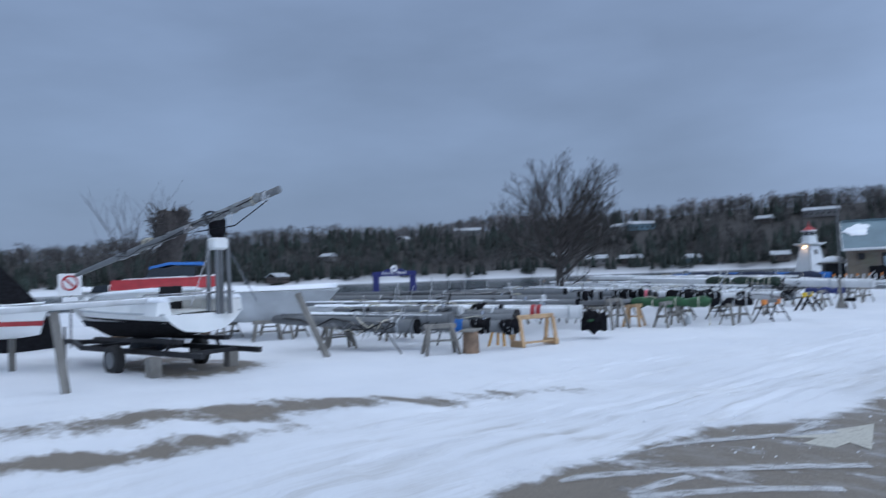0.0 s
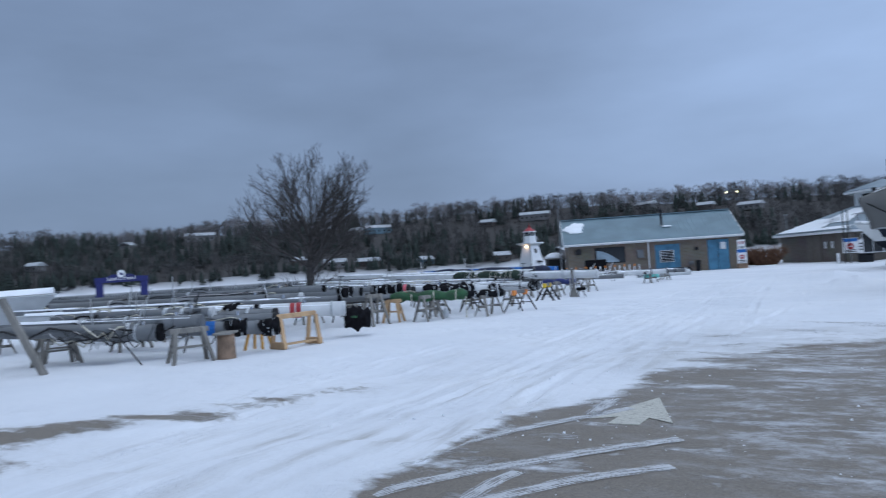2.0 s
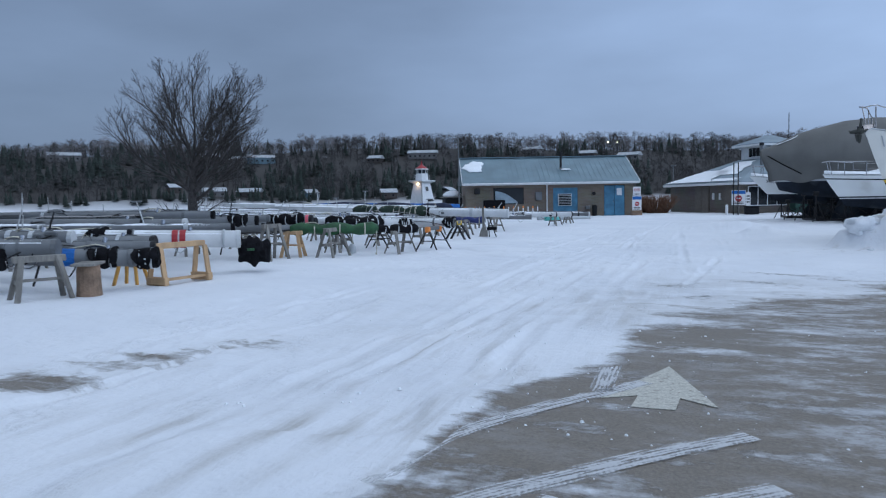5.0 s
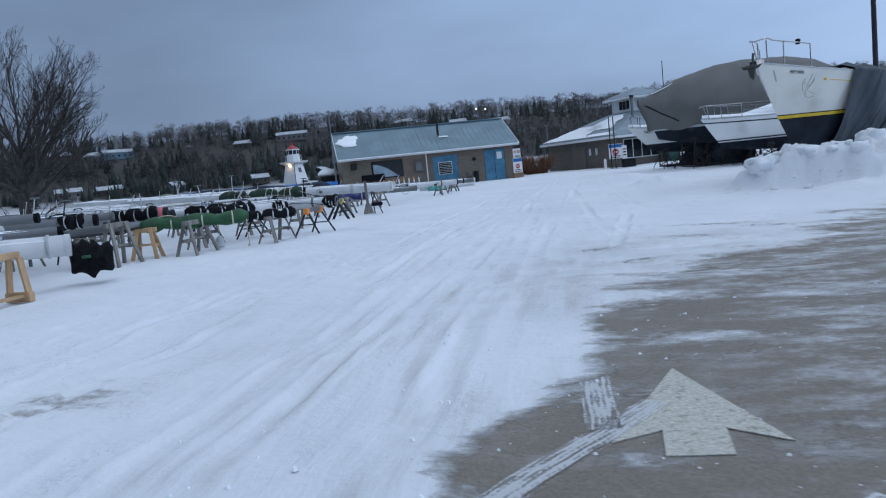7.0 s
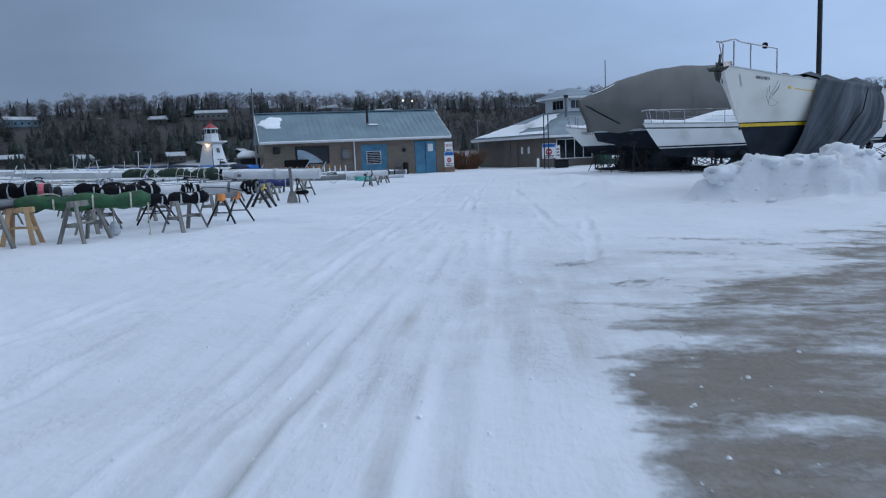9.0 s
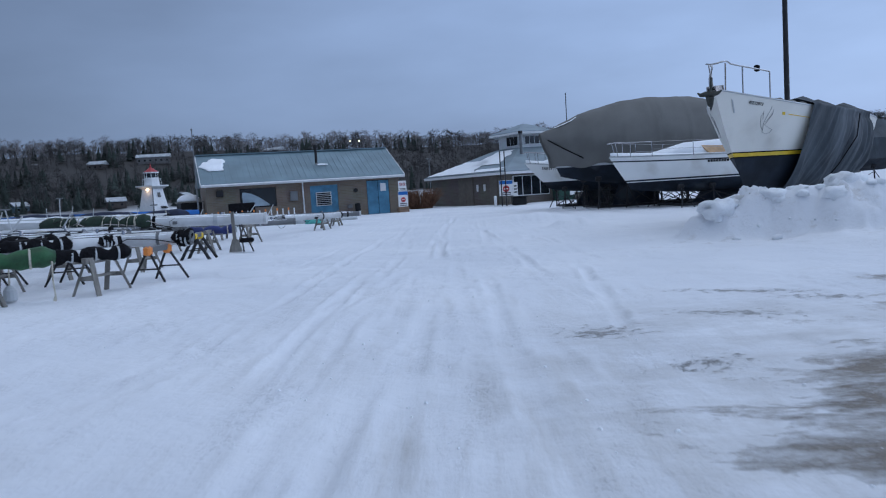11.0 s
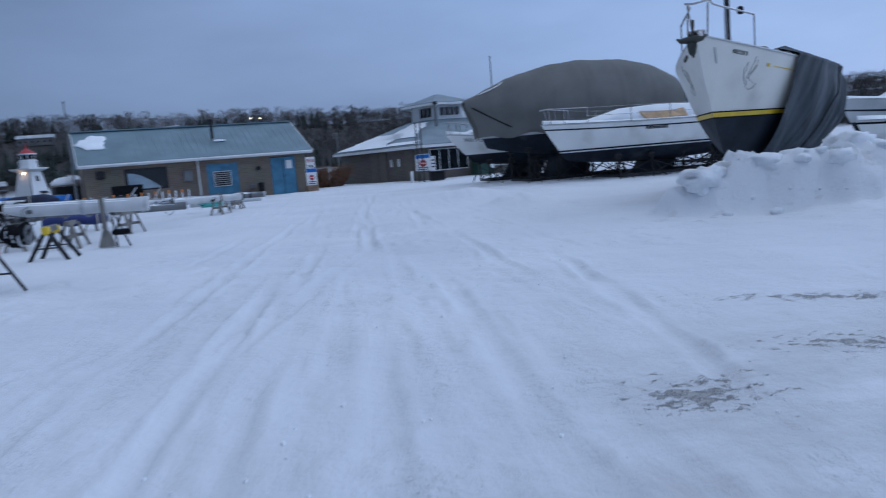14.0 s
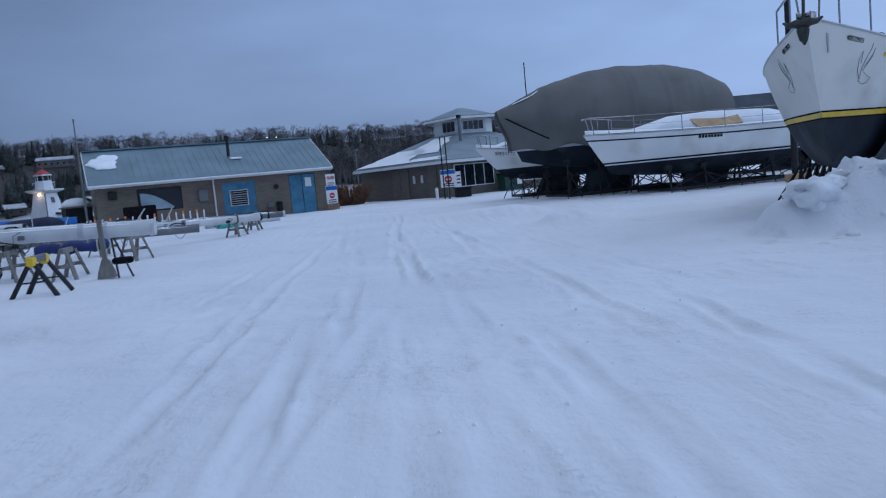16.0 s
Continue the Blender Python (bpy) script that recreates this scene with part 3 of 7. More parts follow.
def woods(name, kinds, places, heights, material, label, spread=(1.2, 1.8)):
    """One mesh of many trees."""
    temps = [template(kinds, k) for k in range(6)]
    vs, fs, o = [], [], 0
    for (x, y, z), h in zip(places, heights):
        tv, tf = temps[rng.integers(0, 6)]
        a = rng.uniform(0, 6.28)
        c, s = math.cos(a), math.sin(a)
        w = h * rng.uniform(*spread)
        vs.append(np.stack([x + (tv[:, 0] * c - tv[:, 1] * s) * w, y + (tv[:, 0] * s + tv[:, 1] * c) * w, z + tv[:, 2] * h], -1))
        fs.append(tf + o)
        o += len(tv)
    v, f = np.concatenate(vs), np.concatenate(fs).astype(np.int32)
    me = bpy.data.meshes.new(name)
    me.vertices.add(len(v))
    me.vertices.foreach_set("co", v.astype(np.float32).ravel())
    me.loops.add(f.size)
    me.loops.foreach_set("vertex_index", f.ravel())
    me.polygons.add(len(f))
    me.polygons.foreach_set("loop_start", np.arange(0, f.size, 3, dtype=np.int32))
    me.update(calc_edges=True)
    me.materials.append(material)
    return tagged(new(name, me), label, "woodland", kind="stuff")


def scatter(count, r0, r1, seed, clump):
    g = np.random.default_rng(seed)
    th, r = g.uniform(-92, 60, count * 3), np.sqrt(g.uniform(r0 ** 2, r1 ** 2, count * 3))
    x, y = r * np.sin(np.radians(th)), 10 + r * np.cos(np.radians(th))
    keep = lattice(x / 45, y / 45, seed) > clump
    x, y = x[keep][:count], y[keep][:count]
    return np.stack([x, y, base_height(x, y) - 0.3], -1)


ROOF_SNOW = mat("thin_roof_snow", (0.42, 0.44, 0.46), 0.8, var=0.2, scale=0.5, bump=0.2)
HW = mat("grey_house_siding", (0.17, 0.165, 0.16), 0.8, var=0.2, scale=0.4, bump=0.1)
HB = mat("brown_house_siding", (0.07, 0.058, 0.05), 0.8, var=0.2, scale=0.4, bump=0.1)
HT = mat("blue_house_siding", (0.13, 0.2, 0.24), 0.8, var=0.15, scale=0.4, bump=0.1)
HOMES = ((-62, 400, 10, HB), (-58, 470, 9, HW), (-52, 520, 9, HW), (-47.0, 531, 19, HW), (-37.3, 525, 12, HB), (-33.65, 512, 18, HT), (-35.3, 512, 9, HW), (-25.0, 509, 10, HB),
         (-21.3, 514, 20, HW), (-12.8, 533, 19, HW), (-8.6, 515, 11, HB), (-5.5, 504, 14.5, HW), (-34.6, 420, 12.5, HB), (-40.0, 440, 7, HB), (-37.2, 419, 12, HW),
         (-30.1, 418, 7, HT), (-24.1, 405, 8.5, HB), (-19.5, 402, 7, HW), (-14.6, 398, 9, HB))


def cleared(p):
    """Drop the trees that stand on a house plot or on the slope below it."""
    th, r = np.degrees(np.arctan2(p[:, 0], p[:, 1] - 10)), np.hypot(p[:, 0], p[:, 1] - 10)
    keep = np.ones(len(p), bool)
    for ht_, hr, w, _ in HOMES:
        keep &= ~((np.abs(th - ht_) < 0.25 + w * 0.047) & (r < hr + 6) & (r > hr - (22 if hr > 450 else 9)))
    return p[keep]


def stand(p, seed, lo, hi):
    """Tree heights that vary from one stand to the next."""
    g = np.random.default_rng(seed)
    return (lo + (hi - lo) * lattice(p[:, 0] / 34, p[:, 1] / 34, seed)) * g.uniform(0.72, 1.12, len(p))


p1 = cleared(scatter(4000, 404, 590, 41, 0.08))
woods("bare_woods", "bare", p1, stand(p1, 61, 9, 15), TWIG, "leafless grey-brown woods on the far hillside", (0.9, 1.4))
p4 = scatter(2000, 525, 620, 43, 0.06)
woods("ridge_woods", "bare", p4, stand(p4, 62, 8, 16), TWIG_HAZE, "leafless hardwoods along the far ridge, haze put into their colour", (0.75, 1.2))
p2 = cleared(scatter(2600, 402, 540, 47, 0.36))
p2 = p2[np.interp(np.degrees(np.arctan2(p2[:, 0], p2[:, 1] - 10)), [-60, -30, 0], [1.0, 0.75, 0.35]) > np.random.default_rng(6).random(len(p2))]
woods("conifer_woods", "fir", p2, stand(p2, 63, 6, 13), CONIFER, "dark conifers mixed into the far hillside woods", (1.2, 1.8))
p5 = scatter(40, 540, 600, 48, 0.3)
woods("ridge_conifers", "fir", p5, stand(p5, 64, 7, 12), CONIFER, "single dark conifers standing on the far ridge", (0.8, 1.1))
p3 = np.concatenate([scatter(420, 396, 425, 53, 0.3), scatter(1500, 400, 530, 54, 0.1)])
p7 = scatter(420, 396, 414, 57, 0.25)
woods("shore_conifers", "fir", p7, stand(p7, 65, 4, 9), CONIFER, "dark cedars along the far shore", (1.2, 1.8))
p6 = scatter(1300, 540, 612, 55, 0.05)
woods("ridge_brush", "brush", p6, np.random.default_rng(5).uniform(4, 8, len(p6)), TWIG_HAZE, "leafless undergrowth along the far ridge", (1.4, 2.2))
woods("shore_brush", "brush", p3, np.random.default_rng(3).uniform(2, 4.5, len(p3)), TWIG, "low leafless brush along the far shore")


def far_house(th, r, z, w, d, h, wall, turn):
    x, y = r * math.sin(radians(th)), 10 + r * math.cos(radians(th))
    t = thing("house", pose(x, y, z, 0, 0, -th + turn), "small lakeside house with a snow-covered roof", "house", "houses on the far shore")
    part("wall", Shape().box((0, 0, h / 2), (w, d, h)), wall, t)
    e = 0.5
    roof = Shape()
    roof.add([(-w / 2 - e, -d / 2 - e, h), (w / 2 + e, -d / 2 - e, h), (w / 2 + e, d / 2 + e, h), (-w / 2 - e, d / 2 + e, h),
              (-w / 2 - e, 0, h + d * 0.28), (w / 2 + e, 0, h + d * 0.28), (-w / 2 - e, 0, h + d * 0.28 + 0.35), (w / 2 + e, 0, h + d * 0.28 + 0.35),
              (-w / 2 - e, -d / 2 - e, h + 0.35), (w / 2 + e, -d / 2 - e, h + 0.35), (w / 2 + e, d / 2 + e, h + 0.35), (-w / 2 - e, d / 2 + e, h + 0.35)],
             [(0, 1, 9, 8), (8, 9, 7, 6), (2, 3, 11, 10), (10, 11, 6, 7), (0, 8, 6, 11, 3, 4), (1, 2, 10, 7, 9), (0, 4, 5, 1), (4, 3, 2, 5)])
    part("roof", roof, ROOF_SNOW, t, "roof under thick snow")
    for k in range(max(2, int(w // 3.2))):
        wx = -w / 2 + (k + 0.5) * w / max(2, int(w // 3.2))
        win = part("window", Shape().box((wx, -d / 2 - 0.04, h * 0.55), (1.3, 0.1, 1.1)), HB, t)
        part("pane", Shape().box((wx, -d / 2 - 0.1, h * 0.55), (1.05, 0.06, 0.85)), GLASS, win)


for th, r, w, wall in HOMES:
    z = gh(r * math.sin(radians(th)), 10 + r * math.cos(radians(th)))
    far_house(th, r, z - 0.6, w, 7.0, 3.2 if w < 15 else 4.2, wall, (th * 37) % 120 - 60)

for th, r, z in ((-7.1, 508, 37.5), (-6.4, 508, 37.2)):
    x, y = r * math.sin(radians(th)), 10 + r * math.cos(radians(th))
    t = thing("street_lamp", pose(x, y, z - 9), "lit yellow street lamp on the far hill", "street lamp", "lamps on the far hill")
    part("pole", Shape().tube([(0, 0, 0), (0, 0, 9)], 0.1, 6), STEEL_B, t)
    part("lamp_head", Shape().loft([[(0.36 * math.cos(a * 0.7854) * s, 0.36 * math.sin(a * 0.7854) * s, 9 + zz) for a in range(8)] for s, zz in ((0.5, 0), (1, 0.25), (1, 0.45), (0.4, 0.7))]), LAMP_FAR, t, "glowing lamp head")

# ---- the store building with the blue metal roof ----
BLD = pose(-15.55, 53.31, 0, 0, 0, 21)


def store_building():
    t = thing("store_building", BLD, "long tan block building with a blue-grey metal roof", "building")
    L, D, e, H = 12.62, 7.6, 0.4, 2.4
    x0, x1, y0, y1 = 0.3, L - 0.3, e, D - e
    holes = [(2.22, 4.4, 0.94, 2.12), (6.5, 8.26, 0.3, 2.06), (10.15, 11.65, 0.0, 2.2)]
    cur = x0
    wall_bit = lambda c, d: part("wall_section", Shape().box(c, d), BRICK, t, "tan block front wall")
    for a, b, c, d in holes:
        wall_bit(((cur + a) / 2, y0 + 0.1, H / 2), (a - cur, 0.2, H))
        if c > 0:
            wall_bit(((a + b) / 2, y0 + 0.1, c / 2), (b - a, 0.2, c))
        wall_bit(((a + b) / 2, y0 + 0.1, (d + H) / 2), (b - a, 0.2, H - d))
        cur = b
    wall_bit(((cur + x1) / 2, y0 + 0.1, H / 2), (x1 - cur, 0.2, H))
    rise, mid = 1.93, D / 2
    for xx in (x0 + 0.1, x1 - 0.1):
        part("gable_wall", Shape().loft([[(xx + s, y0 + 0.2, 0), (xx + s, y1, 0), (xx + s, y1, H), (xx + s, mid, H + rise * 0.86), (xx + s, y0 + 0.2, H)] for s in (-0.1, 0.1)]), BRICK, t)
    part("back_wall", Shape().box(((x0 + x1) / 2, y1 + 0.1, H / 2), (x1 - x0, 0.2, H)), BRICK, t)
    roof = Shape()
    for sgn, ya in ((1, 0.0), (-1, D)):
        roof.loft([[(xx, ya, H + 0.03), (xx, mid, H + rise + 0.03), (xx, mid, H + rise + 0.09), (xx, ya, H + 0.09)] for xx in (0, L)])
    part("roof", roof, ROOF, t, "blue-grey ribbed metal roof")
    for k in range(35):
        xx = 0.02 + k * (L - 0.04) / 34
        part("seam", Shape().beam((xx, 0.0, H + 0.11), (xx, mid, H + rise + 0.11), 0.012, 0.012), ROOF, t)
    part("ridge_cap", Shape().beam((0, mid, H + rise + 0.12), (L, mid, H + rise + 0.12), 0.3, 0.06), ROOF, t)
    part("fascia", Shape().box((L / 2, -0.03, H - 0.03), (L, 0.05, 0.16), cut=0.01), TRIM, t, "white eave board")
    part("soffit", Shape().box((L / 2, 0.2, H - 0.06), (L - 0.02, 0.4, 0.03)), TRIM, t)
    for xx in (-0.02, L + 0.02):
        part("barge_board", Shape().beam((xx, 0.0, H + 0.01), (xx, mid, H + rise + 0.01), 0.04, 0.16), TRIM, t)
    part("gutter", Shape().tube([(0.02, -0.1, H + 0.0), (L - 0.02, -0.1, H + 0.0)], 0.06, 8), TRIM, t)
    part("downpipe", Shape().tube([(6.04, 0.3, 2.3), (6.04, 0.3, 0.1)], 0.045, 8), TRIM, t)
    # long display window with a painted swoosh panel
    w = part("window", Shape().box((3.31, y0 + 0.12, 1.53), (2.18, 0.1, 1.18)), STEEL_B, t, "dark display window with a pale panel")
    part("pane", Shape().box((3.31, y0 + 0.05, 1.53), (2.06, 0.06, 1.06)), GLASS, w)
    swoosh = Shape()
    swoosh.loft([[(2.36 + 1.6 * u, y0 + 0.014, 1.02), (2.36 + 1.6 * u, y0 + 0.014, 1.04 + 0.85 * math.cos(u * 1.5)), (2.36 + 1.6 * u, y0 + 0.02, 1.04 + 0.85 * math.cos(u * 1.5)), (2.36 + 1.6 * u, y0 + 0.02, 1.02)] for u in [k / 8 for k in range(9)]])
    part("display_panel", swoosh, mat("pale_blue_panel", (0.3, 0.37, 0.42), 0.5, var=0.25, scale=1.5), w, "pale curved display panel")
    # blue service hatch with a louvre
    hatch = part("service_hatch", Shape().box((7.38, y0 + 0.08, 1.18), (1.76, 0.1, 1.76), cut=0.01), DOORBLUE, t, "blue boarded hatch with a white louvre")
    part("louvre_frame", Shape().box((7.33, y0, 1.2), (0.97, 0.08, 0.86)), TRIM, hatch)
    for k in range(7):
        part("slat", Shape().box((7.33, y0 - 0.06, 0.86 + k * 0.115), (0.88, 0.05, 0.06), m=Matrix.Rotation(radians(25), 4, "X")), DARKBOX, hatch)
    door = part("double_door", Shape().box((10.9, y0 + 0.1, 1.1), (1.5, 0.1, 2.2)), DARKBOX, t, "faded blue double door")
    for a in (10.17, 10.91):
        leaf = part("door_leaf", Shape().box((a + 0.36, y0 + 0.04, 1.09), (0.71, 0.06, 2.15), cut=0.01), DOORBLUE, door)
    part("door_handle", Shape().tube([(10.84, y0 - 0.05, 0.95), (10.84, y0 - 0.05, 1.15)], 0.02, 6), STEEL, door)
    part("door_notice", Shape().box((11.25, y0 - 0.003, 1.72), (0.36, 0.014, 0.5)), RIVER_SIGN, door, "white paper notice")
    part("meter_box", Shape().box((5.45, y0 - 0.1, 1.5), (0.46, 0.2, 0.6), cut=0.02), ALU, t, "grey metal meter box")
    part("wall_lamp", Shape().box((1.05, y0 - 0.12, 1.9), (0.42, 0.24, 0.42), cut=0.05), STEEL_B, t, "black wall lamp")
    part("vent_hood", Shape().tube([(9.4, y0 + 0.02, 1.62), (9.4, y0 - 0.14, 1.62)], 0.13, 12), STEEL_B, t)
    part("wall_hydrant", Shape().box((8.95, y0 - 0.1, 0.62), (0.3, 0.2, 0.25), cut=0.03), ALU, t)
    ch = part("chimney_pipe", Shape().tube([(7.35, 2.0, H + 0.9), (7.35, 2.0, H + 2.15)], 0.085, 12), STEEL_B, t, "black stove pipe")
    part("cowl", Shape().tube([(7.35, 2.0, H + 2.12), (7.35, 2.0, H + 2.28)], 0.13, 12), STEEL_B, ch)
    part("flashing", Shape().tube([(7.35, 2.0, H + 0.95), (7.35, 2.0, H + 1.15)], [0.22, 0.1], 12), ALU, ch)


store_building()


def snow_patch(name, m, outline, z, label):
    """A thin lump of snow over an outline, highest in the middle."""
    cx, cy = sum(p[0] for p in outline) / len(outline), sum(p[1] for p in outline) / len(outline)
    sh = Shape()
    sh.loft([[(cx + (x - cx) * s, cy + (y - cy) * s, zz * (0.8 + 0.4 * random.random())) for x, y in outline] for s, zz in ((1, 0.0), (0.95, z * 0.7), (0.7, z), (0.25, z * 1.1))])
    return single(name, sh, SNOW, m, label, "snow", smooth=True)


def ragged(w, h, n=40, k=0.25):
    ph = [random.uniform(0, 6.28) for _ in range(4)]
    rad = [1 + k * (0.5 * math.sin(2 * a + ph[0]) + 0.35 * math.sin(3 * a + ph[1]) + 0.22 * math.sin(7 * a + ph[2]) + 0.12 * math.sin(13 * a + ph[3])) for a in [6.283 * i / n for i in range(n)]]
    return [(w * rad[i] * math.cos(6.283 * i / n), h * rad[i] * math.sin(6.283 * i / n)) for i in range(n)]


slope = math.degrees(math.atan2(1.93, 3.8))
snow_patch("roof_snow", BLD @ pose(0.95, 2.35, 2.4 + 2.35 * 0.508 + 0.11, slope, 0, 0), ragged(0.85, 0.8, k=0.4), 0.06, "patch of snow clinging to the blue metal roof")
snow_patch("roof_snow", BLD @ pose(7.65, 1.7, 2.4 + 1.75 * 0.508 + 0.11, slope, 0, 0), ragged(0.32, 0.12), 0.05, "small snow clump below the roof pipe")
single("utility_bin", Shape().box((0, 0, 0.72), (1.5, 0.6, 1.1), cut=0.05).box((-0.6, 0, 0.1), (0.1, 0.5, 0.2)).box((0.6, 0, 0.1), (0.1, 0.5, 0.2)), BLACK, BLD @ pose(2.15, -0.9, 0), "black metal cabinet standing before the block wall", "cabinet")
single("litter_bin", Shape().tube([(0, 0, 0), (0, 0, 0.1), (0, 0, 0.75), (0, 0, 0.8)], [0.16, 0.17, 0.19, 0.14], 14), DARKBOX, BLD @ pose(9.36, -0.1, 0), "narrow black bin against the block wall", "bin")


def sign_board(m, label, boards, base=None):
    t = thing("sign_post", m, label, "sign")
    part("post", Shape().box((0, 0.05, 0.95), (0.1, 0.08, 1.9), cut=0.01), WOOD_G, t)
    for w, h, z, top, disc in boards:
        b = part("sign_panel", Shape().box((0, -0.02, z), (w, 0.03, h), cut=0.005), RIVER_SIGN, t, "white sign panel")
        if top:
            part("header_band", Shape().box((0, -0.038, z + h * 0.36), (w * 0.96, 0.01, h * 0.22)), BLUE, b, "blue header band")
        if disc == "entry":
            part("no_entry_disc", Shape().tube([(0, -0.034, z - h * 0.05), (0, -0.046, z - h * 0.05)], w * 0.24, 20), RED, b, "red no-entry disc")
            part("bar", Shape().box((0, -0.05, z - h * 0.05), (w * 0.3, 0.008, w * 0.08)), RIVER_SIGN, b)
        if disc == "rings":
            for sx in (-0.22, 0.22):
                ringp = [(sx * w + w * 0.15 * math.cos(a * 0.3927), -0.042, z + h * 0.15 + w * 0.15 * math.sin(a * 0.3927)) for a in range(17)]
                part("red_ring", Shape().tube(ringp, 0.018, 5), RED, b)
                part("bar", Shape().beam((sx * w - w * 0.1, -0.045, z + h * 0.15 + w * 0.1), (sx * w + w * 0.1, -0.045, z + h * 0.15 - w * 0.1), 0.02, 0.02), RED, b)
        for k in range(2):
            part("text_bar", Shape().box((0, -0.04, z - h * (0.3 + 0.11 * k)), (w * 0.7, 0.008, h * 0.05)), DARKBOX, b)
    return t


sg = sign_board(BLD @ pose(12.2, -0.7, 0, 0, 0, 4), "white notice boards with red signs on a post", [(0.55, 0.62, 1.72, False, "rings"), (0.66, 1.0, 0.88, True, "entry")])
part("plinth", Shape().box((0, 0.06, 0.18), (0.7, 0.4, 0.36), cut=0.03), WOOD_B, sg, "dark brown plinth")
sg2 = sign_board(pose(2.75, 57.6, 0, 0, 0, 8), "blue and white marina notice board with a no-entry disc", [(0.9, 1.0, 1.15, True, "entry")])
part("side_panel", Shape().box((0.62, 0.0, 1.05), (0.3, 0.03, 0.9)), RIVER_SIGN, sg2)
for k in range(3):
    part("text_bar", Shape().box((0.62, -0.02, 0.85 + 0.2 * k), (0.2, 0.01, 0.08)), DARKBOX, sg2)
single("short_bollard", Shape().tube([(0, 0, 0), (0, 0, 0.62), (0, 0, 0.7)], [0.09, 0.09, 0.05], 12), TRIM, pose(2.0, 57.2, 0), "short white bollard standing in the snow", "bollard")
single("dark_bin", Shape().box((0, 0, 0.25), (0.9, 0.5, 0.5), cut=0.04).box((0, 0, 0.54), (1.0, 0.58, 0.08), cut=0.02), DARKBOX, pose(3.6, 58.0, 0, 0, 0, 10), "low black bin with a lid", "bin")
gb = thing("waste_container", pose(6.95, 60.6, 0, 0, 0, 19), "dark green waste container against the pavilion wall", "container")
part("body", Shape().loft([[(x * sc, y * sc, z) for x, y in ((-0.65, -0.45), (0.65, -0.45), (0.65, 0.45), (-0.65, 0.45))] for sc, z in ((0.92, 0.08), (1.0, 1.05))]), mat("dark_green_steel", (0.012, 0.05, 0.035), 0.5, var=0.3, bump=0.1), gb)
part("lid", Shape().box((0, 0, 1.1), (1.4, 1.0, 0.1), cut=0.03), DARKBOX, gb)
part("notice", Shape().box((0.4, -0.47, 0.6), (0.35, 0.02, 0.4)), RIVER_SIGN, gb)
for dx in (0, 0.28):
    single("steel_post", Shape().tube([(0, 0, 0), (0, 0, 3.5)], 0.035, 8), STEEL_B, pose(2.42 + dx, 57.0, 0), "tall thin dark steel post", "post", "pair of posts")

